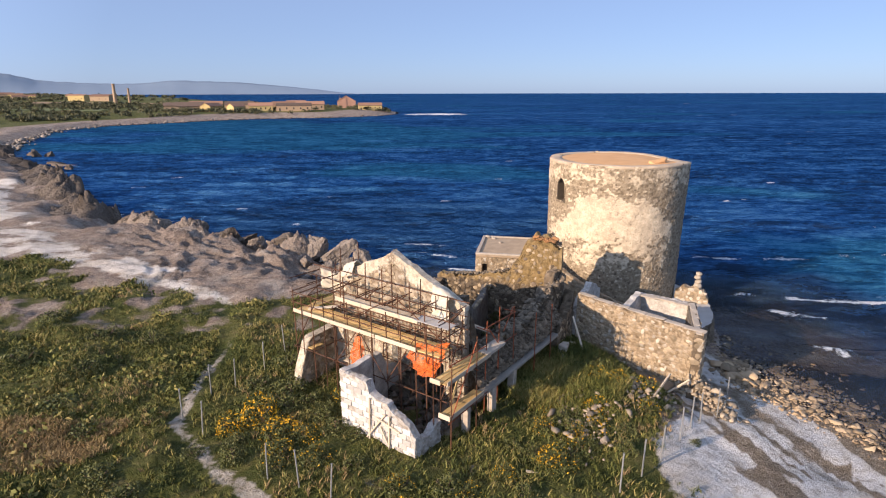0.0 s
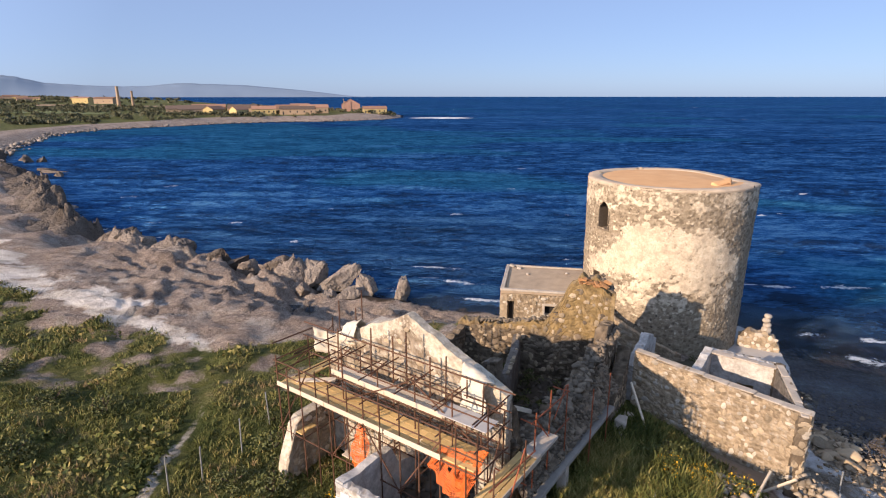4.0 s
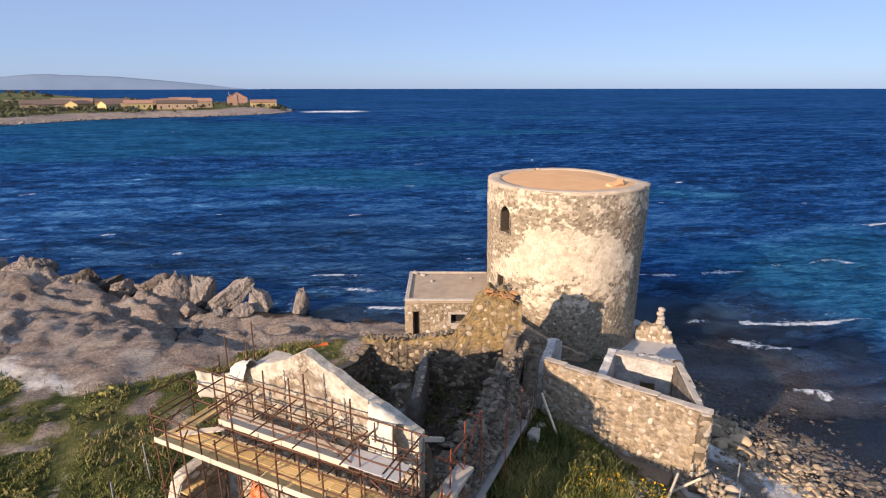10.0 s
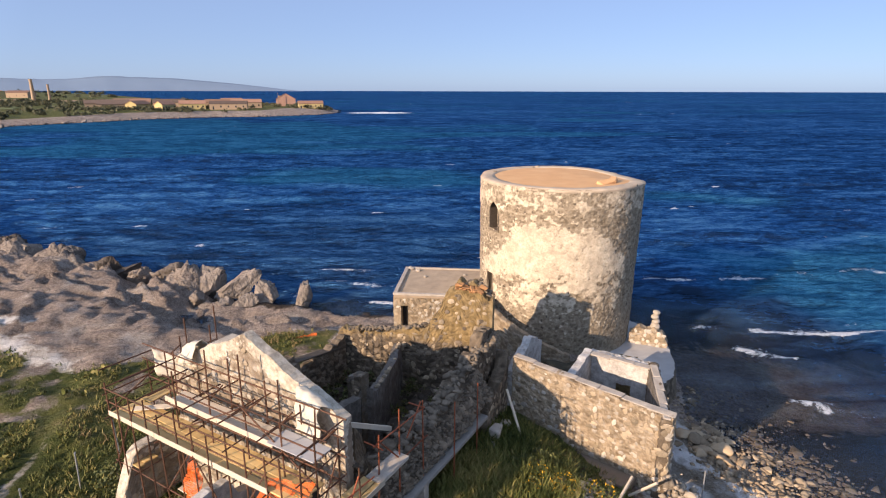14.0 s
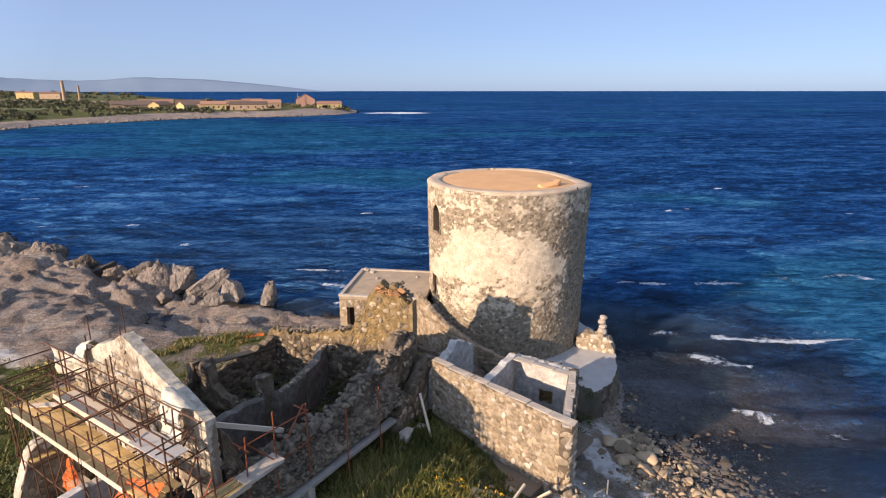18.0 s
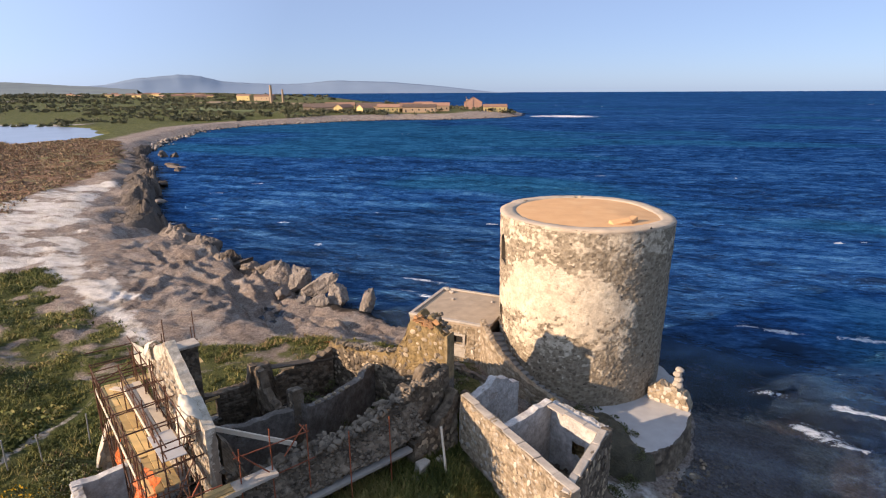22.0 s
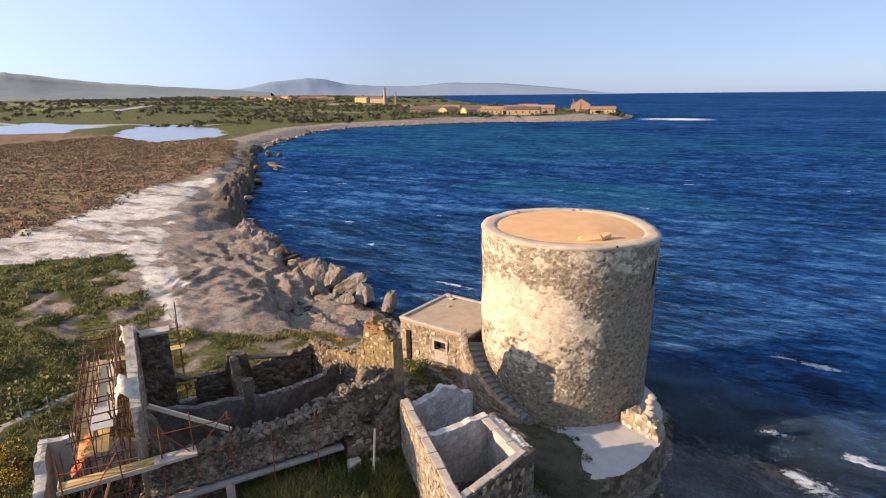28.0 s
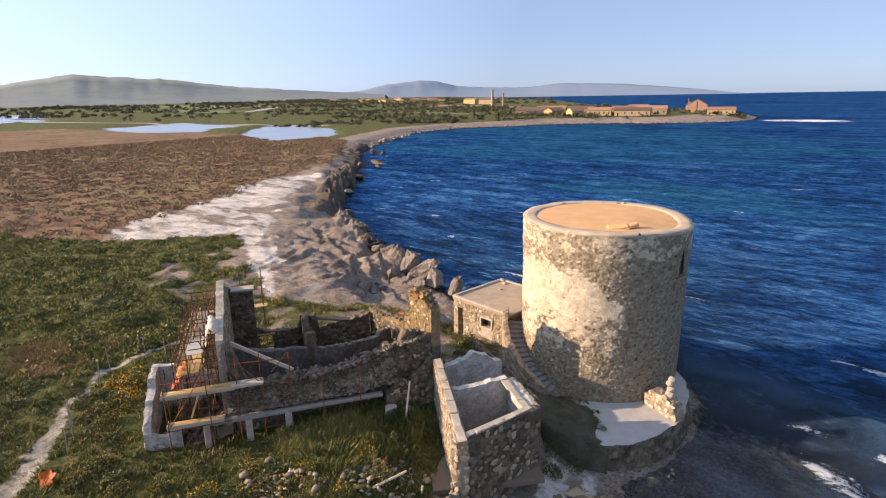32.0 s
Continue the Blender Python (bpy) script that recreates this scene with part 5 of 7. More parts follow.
for i in range(15):
    t0, t1 = A0 + (A1 - A0) * i / 15, A0 + (A1 - A0) * (i + 1) / 15
    zt = 5.6 - 2.3 * i / 14
    vs = [(TX + rr * math.cos(t), TY + rr * math.sin(t), z) for z in (2.4, zt) for rr, t in ((5.05, t0), (6.2, t0), (6.2, t1), (5.05, t1))]
    part("step", raw_mesh("step", vs, [(3, 2, 1, 0), (4, 5, 6, 7), (0, 1, 5, 4), (1, 2, 6, 5), (2, 3, 7, 6), (3, 0, 4, 7)], M_CONCRETE), None, stair)

# ---- terrace ----
terrace = thing("terrace", "curved stone terrace with a pale screed floor at the tower foot", "terrace")
EDGE = np.array([(12.2, 37.9), (13.6, 36.6), (15.2, 35.6), (16.6, 35.3), (18.0, 35.6), (19.3, 36.5), (20.3, 38.2), (20.9, 40.2), (21.0, 42.2), (20.5, 44.4), (19.4, 46.6), (17.5, 48.2), (14.5, 49), (11.5, 48), (9.6, 45), (9.8, 41.5)])
t = np.linspace(0, len(EDGE), 260, endpoint=False)
ex = np.interp(t, np.arange(len(EDGE) + 1), np.append(EDGE[:, 0], EDGE[0, 0]))
ey = np.interp(t, np.arange(len(EDGE) + 1), np.append(EDGE[:, 1], EDGE[0, 1]))
k = 9
for _ in range(2):
    ex, ey = (np.convolve(np.r_[q[-k:], q, q[:k]], np.ones(2 * k + 1) / (2 * k + 1), "valid") for q in (ex, ey))
cx, cy = ex.mean(), ey.mean()
rows = []
for f in np.linspace(0, 1, 24):
    grow = 1 + 0.075 * (1 - f)
    z = 0.5 + 2.4 * f
    q = np.column_stack([cx + (ex - cx) * grow, cy + (ey - cy) * grow, np.full(260, z)])
    gap, own = cells(q, (0.42, 0.42, 0.28), 19)
    push = 0.10 * smooth(0.02, 0.3, gap) * own + 0.08 * fbm(q / 0.8, 2, 20)
    dirn = np.column_stack([ex - cx, ey - cy])
    dirn /= np.linalg.norm(dirn, axis=1)[:, None]
    q[:, :2] += dirn * push[:, None]
    rows.append((q, own, gap))
ring_top = rows[-1][0].copy()
allp = np.vstack([q for q, _, _ in rows])
ow, gp = np.concatenate([o for _, o, _ in rows]), np.concatenate([g_ for _, _, g_ in rows])
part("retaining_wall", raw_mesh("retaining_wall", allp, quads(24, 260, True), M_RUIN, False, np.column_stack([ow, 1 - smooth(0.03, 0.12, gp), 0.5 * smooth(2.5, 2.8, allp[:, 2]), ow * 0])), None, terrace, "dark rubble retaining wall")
n = 260
rows = [np.column_stack([cx + (ring_top[:, 0] - cx) * f, cy + (ring_top[:, 1] - cy) * f, ring_top[:, 2] * 0 + 2.9 + 0.025 * fbm(np.column_stack([ring_top[:, 0] * f, ring_top[:, 1] * f]), 3, 23)]) for f in np.linspace(1, 0.05, 14)]
part("paving", raw_mesh("paving", np.vstack(rows), quads(14, n, True), M_TERRACE, True), None, terrace, "pale screed floor")
bn, bm_ = 60, 40
bu, bv = np.meshgrid(np.linspace(0, 1, bn), np.linspace(0, 1, bm_), indexing="ij")
bu, bv = bu.ravel(), bv.ravel()
foot = np.column_stack([np.interp(bu, [0, 0.35, 0.7, 1], [11.4, 13.6, 15.4, 16.6]), np.interp(bu, [0, 0.35, 0.7, 1], [39.6, 39.0, 38.7, 38.6])])
rim_ = np.column_stack([np.interp(bu, [0, 0.35, 0.7, 1], [12.6, 15.2, 17.2, 18.7]), np.interp(bu, [0, 0.35, 0.7, 1], [36.6, 34.7, 34.5, 35.3])])
bq = foot + (rim_ - foot) * bv[:, None]
bank_z = 3.02 + 0.42 * np.sin(math.pi * np.clip(bv * 1.05, 0, 1)) ** 0.7 * smooth(1.0, 0.72, bu + 0.1 * vnoise(bq / 0.9, 24)) + 0.12 * fbm(bq / 0.6, 3, 25) - 1.5 * smooth(0.86, 1.0, bv) - 0.25 * smooth(0.85, 1.0, bu)
part("overgrown_bank", raw_mesh("overgrown_bank", np.column_stack([bq, bank_z]), quads(bn, bm_), M_BANK, True), None, terrace, "dark weedy bank of rubble and earth")
wall_part(terrace, "parapet", (18.6, 41.3), (20.75, 40.2), 2.8, profile((0, 3.5), (0.5, 3.95), (1.5, 4.05), (2.1, 3.7), (2.4, 3.1)), 0.75, M_WALL, 40, [M_STONE, M_STONE_PALE], (0.2, 0.36), "broken stone parapet", ragged=0.15, seed=191)
stack = part("pillar", stone_mesh("pillar", 61, M_COPING, 1.1, 2, 0.14, 0.62), None, terrace, "stub of stacked stones", m=pose(20.15, 40.95, 4.15))
for i, z in enumerate((0.36, 0.68, 0.95)):
    part("stone", stone_mesh("stone", 62 + i, M_COPING, 0.75, 2, 0.16, 0.52 - 0.03 * i), None, stack, m=pose(0.04 * (-1) ** i, 0.03 * i, z, 0, 0, 40 * i))

# ---- front room of the house ----
room = thing("front_room", "broken whitewashed block walls before the gable", "building", m=HOUSE)
F_TOP = profile((0, 6.42), (1.7, 6.35), (1.78, 5.85), (2.9, 5.6), (3.0, 5.4), (3.6, 5.2), (4.05, 4.9), (4.35, 4.5))
front = wall_part(room, "front_wall", (0.08, -4.0), (4.45, -4.0), 2.7, F_TOP, 0.35, M_WHITE, 0, ragged=0.05, seed=201, stone=(0.5, 0.4, 0.27), plaster=lambda s, z, w: 0.45 + 0 * s)
wall_part(room, "north_wall", (0.08, -0.02), (0.08, -3.98), 2.9, profile((0, 5.3), (1.2, 5.7), (1.5, 6.4), (4, 6.42)), 0.3, M_WHITE, 0, ragged=0.05, seed=211, plaster=lambda s, z, w: 0.95 + 0 * s)
wall_part(room, "south_wall", (4.45, -3.98), (4.45, -2.2), 2.7, profile((0, 4.5), (0.8, 4.3), (1.8, 4.5)), 0.35, M_WHITE, 0, ragged=0.12, seed=221, stone=(0.5, 0.4, 0.27), plaster=lambda s, z, w: 0.3 + 0 * s)
kinds = [raw_mesh("block", [v.co.copy() for v in b.verts], [[v.index for v in f.verts] for f in b.faces], M_BLOCK) for b in (box_bm(0.44, 0.09, 0.24, 0.02, jag=0.02, seed=i) for i in range(5)) if (b.verts.index_update() or True)]
rr = random.Random(5)
for j in range(14):
    z = 3.0 + j * 0.265
    for i in range(10):
        u = 0.1 + 0.225 * (j % 2) + i * 0.46
        if u + 0.42 > 4.45 or z + 0.25 > F_TOP(u + 0.3) or rr.random() < 0.1:
            continue
        ob = new("block", rr.choice(kinds))
        ob.parent = front
        ob.matrix_basis = pose(u + 0.22, -4.01 + rr.uniform(-0.015, 0.015), z, 0, rr.uniform(-1, 1), rr.uniform(-1.5, 1.5))
for i, (u0, z0, u1, z1) in enumerate(((1.95, 3.4, 2.0, 5.7), (3.1, 3.3, 3.12, 5.2), (1.5, 3.3, 2.9, 5.2), (2.4, 4.9, 3.7, 4.6), (3.4, 3.2, 2.6, 4.5))):
    part("timber_prop", tube_mesh("timber_prop", (u0, -4.16, z0), (u1, -4.12, z1), 0.045, M_WOODPALE, 4), None, room, "weathered timber prop")

# dark stone tone also puts the front room's shade into the rubble heap
u_, v_ = np.meshgrid(np.linspace(0.3, 4.55, 40), np.linspace(-3.85, 0.3, 40), indexing="ij")
bed = np.column_stack([u_.ravel(), v_.ravel(), 3.25 + 1.25 * np.exp(v_.ravel() / 1.6) * (0.6 + 0.4 * np.sin(u_.ravel() * 2.2)) + 0.15 * fbm(np.column_stack([u_.ravel(), v_.ravel()]) / 0.5, 3, 241)])
part("debris_bed", raw_mesh("debris_bed", bed, quads(40, 40), M_STONE_DARK, False), None, room, "heap of mortar and earth, dark with the room's shade")

buttress = thing("buttress", "sloping plastered buttress at the house corner", "buttress", m=HOUSE)
wall_part(buttress, "buttress_body", (-4.32, -2.75), (-4.32, -0.03), 2.8, profile((0, 3.6), (0.12, 4.3), (0.72, 5.8), (1.0, 6.02), (2.8, 6.12)), 0.52, M_GABLE, 30, [M_STONE, M_STONE_PALE], (0.2, 0.36), ragged=0.0, seed=231, plaster=lambda s, z, w: np.where(w > 0.05, 1.0, 0.15))

# ---- scaffolding (u, v of the house) ----
scaff = thing("scaffolding", "rusty tube scaffolding with board platforms on the gable", "scaffolding", m=HOUSE)
rr = random.Random(11)


def tube(parent, name, a, b, mat=None, r=0.027):
    return part(name, tube_mesh(name, a, b, r, mat or M_RUST, 6), None, parent)


def wavy(a, b, j=0.05):
    return tuple(x + rr.uniform(-j, j) for x in a), tuple(x + rr.uniform(-j, j) for x in b)


US = (-5.1, -3.75, -2.1, -0.35, 1.35, 3.0, 4.45)
for u in US:
    for v, top in ((-0.55, 10.0 - abs(u) * 0.16), (-1.42, 9.6 - abs(u) * 0.1), (-2.15, 8.8)):
        if v == -1.42 and u < -2.5:
            continue
        top += rr.uniform(-0.5, 0.4)
        tube(scaff, "standard", *wavy((u, v, 3.15), (u, v, top), 0.06))
    for z in (5.5, 7.42, 8.36, 9.3):
        tube(scaff, "transom", *wavy((u, -0.2, z), (u, -2.35, z), 0.04))
for v, zs_ in ((-0.55, (5.5, 7.42, 8.36, 9.0, 9.6)), (-1.42, (8.34, 8.9, 9.4)), (-2.15, (5.45, 7.4, 8.0, 8.55))):
    for z in zs_:
        tube(scaff, "ledger", *wavy((-5.3 if v != -1.42 else -2.7, v, z), (4.8, v, z), 0.06))
for a, b in (((-5.1, -2.15, 5.5), (-3.4, -2.15, 8.4)), ((-2.1, -2.15, 5.4), (-0.3, -2.15, 7.9)), ((-0.35, -2.17, 7.5), (1.4, -2.17, 5.3)), ((1.35, -2.15, 5.5), (3.1, -2.15, 8.2)), ((-2.0, -1.44, 7.5), (1.2, -1.44, 9.3)), ((1.3, -1.44, 9.4), (4.4, -1.44, 7.6)), ((4.45, -2.1, 5.4), (4.45, -0.5, 8.4)), ((-5.1, -2.1, 7.6), (-5.1, 1.0, 9.0)), ((3.0, -0.57, 7.5), (4.5, -0.57, 9.3))):
    tube(scaff, "brace", *wavy(a, b, 0.05))
for i, u in enumerate((-3.05, -1.25, 0.55, 2.2, 3.75)):
    tube(scaff, "standard", *wavy((u, -0.8, 7.3), (u, -0.7, 10.9 - 0.3 * abs(u)), 0.07))
    tube(scaff, "transom", *wavy((u, -0.25, 9.0 - 0.1 * i), (u, -1.45, 9.0 - 0.1 * i), 0.05))
    tube(scaff, "brace", *wavy((u, -0.75, 8.6), (u + 0.8, -0.8, 9.4), 0.08))
for i, u in enumerate((-4.4, -2.9, -1.2, 0.5, 2.2, 3.7)):
    tube(scaff, "standard", *wavy((u, -2.2, 3.3), (u, -2.2, 8.5 + 0.2 * (i % 3)), 0.07))
# north return
for v in (0.9, 2.3):
    for u, top in ((-5.1, 9.4), (-4.75, 10.3)):
        tube(scaff, "standard", *wavy((u, v, 3.0), (u, v, top), 0.05))
for z in (7.4, 8.0, 8.6):
    tube(scaff, "ledger", *wavy((-5.12, -2.2, z), (-5.12, 2.5, z), 0.05))


def boards(parent, u0, u1, v0, v1, z, mat, along="u", width=0.25, length=2.4, sag=0.015):
    """A platform of loose boards."""
    n = max(1, round((v1 - v0 if along == "u" else u1 - u0) / width))
    total = (u1 - u0) if along == "u" else (v1 - v0)
    m_ = max(1, round(total / length))
    kinds = [box_bm(total / m_ - 0.03, (v1 - v0 if along == "u" else u1 - u0) / n - 0.02, 0.05, 0.008, jag=0.01, seed=i) for i in range(3)]
    metas = []
    for b in kinds:
        me = bpy.data.meshes.new("board")
        b.to_mesh(me)
        b.free()
        me.materials.append(mat)
        metas.append(me)
    for i in range(n):
        for j in range(m_):
            a = (j + 0.5) * total / m_ + rr.uniform(-0.06, 0.06)
            c_ = (i + 0.5) / n
            ob = new("board", rr.choice(metas))
            ob.parent = parent
            if along == "u":
                ob.matrix_basis = pose(u0 + a, v0 + (v1 - v0) * c_, z + rr.uniform(-sag, sag), rr.uniform(-1, 1), rr.uniform(-0.4, 0.4), rr.uniform(-0.8, 0.8))
            else:
                ob.matrix_basis = pose(u0 + (u1 - u0) * c_, v0 + a, z + rr.uniform(-sag, sag), rr.uniform(-0.4, 0.4), rr.uniform(-1, 1), 90 + rr.uniform(-0.8, 0.8))


boards(scaff, -5.15, 4.3, -2.12, -1.0, 7.47, M_WOOD)
boards(scaff, -5.15, -4.55, -1.0, 2.6, 7.49, M_WOOD, "v")
boards(scaff, -2.7, 2.45, -1.36, -0.66, 8.4, M_WOODPALE, width=0.35)
boards(scaff, -5.0, -4.0, -2.1, -1.3, 5.52, M_WOOD)
boards(scaff, -1.75, -0.2, -2.1, -1.4, 5.55, M_WOODPALE)
for u0, u1, v, z in ((-5.15, -2.4, -2.2, 7.46), (-2.4, 0.6, -2.2, 7.46), (0.65, 3.1, -2.2, 7.46), (-2.75, 0.0, -1.42, 8.4), (0.0, 2.6, -1.42, 8.4)):
    part("toe_board", box_bm(u1 - u0 - 0.02, 0.035, 0.2, 0.006), M_WOODPALE, scaff, "pale toe board", m=pose((u0 + u1) / 2, v, z, 0, rr.uniform(-0.4, 0.4), 0))
part("sheet_panel", box_bm(1.9, 0.82, 0.03, 0.006), M_PANEL, scaff, "grey sheet laid as platform", m=pose(3.4, -1.12, 8.58, -1, 1, 1))
part("plank_ramp", box_bm(1.7, 0.3, 0.05, 0.008), M_WOODPALE, scaff, m=pose(-3.9, -1.2, 7.62, 0, -8, 25))

south_scaff = thing("scaffolding", "rust-red tube scaffolding along the south wall", "scaffolding", m=HOUSE)
for i, (u, v, top) in enumerate(((5.3, -2.6, 8.3), (4.35, -2.65, 8.0), (5.3, -0.6, 8.2), (4.9, 0.8, 8.3), (4.85, 2.0, 8.6), (4.9, 3.5, 8.2), (5.3, 5.2, 7.4), (5.3, 7.2, 7.3))):
    tube(south_scaff, "standard", *wavy((u, v, 3.15), (u, v, top), 0.06), M_REDRUST if i > 2 else M_RUST)
for a, b in (((5.3, -2.8, 5.0), (5.3, 0.4, 5.0)), ((4.9, -2.8, 6.66), (4.9, 3.8, 6.62)), ((4.9, 0.7, 8.0), (4.9, 3.6, 7.9)), ((5.3, -2.7, 7.6), (5.3, 0.0, 7.5)), ((4.2, -0.6, 6.64), (5.4, -0.6, 6.64)), ((4.4, 0.8, 7.9), (5.1, 0.8, 7.9)), ((4.3, 3.5, 7.9), (5.0, 3.5, 8.0))):
    tube(south_scaff, "ledger", *wavy(a, b, 0.05), M_REDRUST)
for a, b in (((5.3, -2.6, 5.1), (5.3, -0.7, 8.0)), ((4.9, 0.8, 8.1), (4.9, 2.0, 6.7)), ((4.9, 3.5, 8.2), (4.88, 2.6, 7.2))):
    tube(south_scaff, "brace", *wavy(a, b, 0.05), M_REDRUST)
boards(south_scaff, 4.45, 5.22, -2.78, 0.6, 6.74, M_WOOD, "v", 0.26, 3.4)
boards(south_scaff, 4.72, 5.26, -2.65, 0.1, 5.08, M_WOOD, "v", 0.27, 2.8)
part("toe_board", box_bm(0.04, 3.5, 0.2, 0.006), M_WOODPALE, south_scaff, m=pose(5.25, -1.05, 6.7))
part("toe_board", box_bm(0.04, 2.7, 0.22, 0.006), M_WOODPALE, south_scaff, m=pose(5.3, -1.28, 5.02))
part("toe_board", box_bm(0.55, 0.04, 0.22, 0.006), M_WOODPALE, south_scaff, m=pose(4.6, -2.8, 6.64))
part("toe_board", box_bm(0.6, 0.04, 0.24, 0.006), M_WOODPALE, south_scaff, m=pose(5.0, -2.68, 5.0))
part("prop", tube_mesh("prop", (4.6, -1.6, 5.15), (4.75, -1.0, 6.7), 0.06, M_WOOD, 4), None, south_scaff)

roof_beam = thing("fallen_beam", "grey timber beam slumped from gable to wall", "beam", m=HOUSE)
part("beam_body", tube_mesh("beam_body", (2.7, 0.55, 8.25), (3.25, 3.75, 6.35), 0.12, M_WOODPALE, 4), None, roof_beam)
pole = thing("leaning_pole", "pale pole leaning on the ruined corner", "pole", m=HOUSE)
part("pole_body", tube_mesh("pole_body", (6.7, 9.3, 3.35), (5.4, 10.0, 5.6), 0.06, M_WOODPALE, 6), None, pole)


def cloth(name, label, cat, fn, nu, nv, mat, seed):
    """A draped sheet; fn(a, b) gives its place for a, b from 0 to 1."""
    pts = np.array([fn(a, b) for a in np.linspace(0, 1, nu) for b in np.linspace(0, 1, nv)])
    pts += 0.075 * np.column_stack([fbm(pts * 5.0, 3, seed), fbm(pts * 5.0, 3, seed + 1), 0.7 * fbm(pts * 5.0, 3, seed + 2)])
    ob = tagged(part(name, raw_mesh(name, pts, quads(nu, nv), mat, True), None), label, cat)
    ob.matrix_basis = HOUSE
    sol = ob.modifiers.new("thick", "SOLIDIFY")
    sol.thickness = 0.012
    return ob


cloth("tarpaulin", "torn cream tarpaulin draped over the gable slope", "tarpaulin", lambda a, b: (2.75 + 0.95 * a + 0.12 * math.sin(9 * b), -0.62 + 0.9 * b ** 2, 8.55 + 1.45 * min(1, b * 1.7) - 0.42 * a - 0.5 * max(0, b - 0.75) * 4), 16, 18, M_TARP, 301)
cloth("tarpaulin", "torn cream tarpaulin bundled on the gable top", "tarpaulin", lambda a, b: (-3.35 + 0.8 * a, -0.4 + 1.0 * b, 9.85 + 0.3 * a - 0.9 * (b - 0.5) ** 2 * 3), 14, 14, M_TARP, 311)
cloth("tarpaulin", "cream tarpaulin hung on the wall corner", "tarpaulin", lambda a, b: (-4.85 + 0.75 * a, -0.42 + 0.5 * a, 8.3 + (1.15 - 0.4 * a) * b), 12, 12, M_TARP, 321)


def net(label, corners, seed, strands=34):
    """An orange net: fine crossed strips between four corners, sagging in folds, torn in places."""
    c0, c1, c2, c3 = (np.array(q, float) for q in corners)
    k, i, flip = (q.ravel() for q in np.meshgrid(np.arange(strands + 1), np.arange(strands), (0, 1), indexing="ij"))
    whole_ = hash3(i // 3, k // 3, flip * 0, seed) > 0.12
    k, i, flip = k[whole_], i[whole_], flip[whole_]
    verts = []
    for da, db in ((0, 0), (1, 0), (1, 1), (0, 1)):
        a, b = (i + da) / strands, k / strands + (db - 0.5) * 0.42 / strands
        a, b = np.where(flip, b, a)[:, None], np.where(flip, a, b)[:, None]
        p = (c0 * (1 - a) + c1 * a) * (1 - b) + (c3 * (1 - a) + c2 * a) * b
        fold = fbm(p * 2.2, 3, seed)
        verts.append(p + np.column_stack([0.06 * fold, 0.2 * fold, -0.2 * np.sin(math.pi * a[:, 0]) * (1 - 0.4 * b[:, 0]) + 0.09 * fold]))
    v_ = np.stack(verts, 1).reshape(-1, 3)
    ob = tagged(part("safety_net", raw_mesh("safety_net", v_, np.arange(len(v_)).reshape(-1, 4), M_NET)), label, "net")
    ob.matrix_basis = HOUSE
    return ob


net("bright orange plastic safety net tied to the scaffold", ((2.6, -2.3, 7.1), (4.2, -2.35, 6.7), (4.6, -1.7, 8.1), (2.9, -1.7, 7.75)), 331)
net("orange plastic safety net hung below the platform", ((-0.95, -2.2, 5.7), (-0.25, -2.2, 5.6), (-0.2, -2.05, 7.3), (-0.8, -2.05, 7.35)), 341)
net("scrap of orange net caught on a scaffold tube", ((3.7, -2.2, 6.5), (4.15, -2.2, 6.6), (4.2, -2.2, 7.3), (3.6, -2.2, 7.3)), 351)

# ---- rocks ----
def rock(name, label, x, y, z, sx, sy, sz, seed, mat, turn=0.0, group="", detail=4, tilt=0.0, lean=0.0):
    """A fractured block: flat broken faces, split corners and a worn skin."""
    bm = bmesh.new()
    bmesh.ops.create_icosphere(bm, subdivisions=detail, radius=1.0)
    v = np.array([q.co for q in bm.verts])
    bm_f = [[q.index for q in f.verts] for f in bm.faces]
    bm.free()
    r_ = np.random.default_rng(seed)
    v = v / (0.3 + 0.7 * np.abs(v).max(1))[:, None]
    for _ in range(13):
        d = r_.normal(size=3) * np.array([1.0, 1.0, 0.85])
        d /= np.linalg.norm(d)
        over = np.clip(v @ d - r_.uniform(0.42, 0.88), 0, None)
        v = v - np.outer(over, d)
    gap_, own_ = cells(v + 0.12 * np.column_stack([fbm(v * 2, 2, seed), fbm(v * 2, 2, seed + 4), fbm(v * 2, 2, seed + 5)]), (0.95, 0.8, 0.7), seed)
    v *= (1.05 + 0.16 * (own_ - 0.5) - 0.12 * smooth(0.12, 0.0, gap_) + 0.07 * fbm(v * 3.2 + seed, 4, seed + 1, 0.62))[:, None]
    ob = part(name, raw_mesh(name, v * np.array([sx, sy, sz]), np.array(bm_f), mat, False))
    ob.matrix_basis = pose(x, y, z, tilt, lean, turn)
    return tagged(ob, label, "rock", group)


BOULDERS = [(-13.0, 56.6, 2.2, 1.35, 1.2, 1.8, 20, 0, 10), (-10.4, 55.9, 2.3, 2.5, 0.85, 0.95, 24, 8, -35), (-9.2, 53.6, 1.6, 1.5, 0.75, 0.75, 12, -6, -24), (-7.5, 54.9, 2.0, 0.95, 0.9, 1.45, 50, 0, 14), (-4.4, 54.0, 1.8, 1.0, 0.8, 1.7, 15, 0, 8), (-10.9, 53.8, 1.5, 0.9, 0.7, 0.8, 40, 10, 0), (-14.3, 57.6, 2.2, 1.2, 1.0, 1.5, 70, 12, 0)]
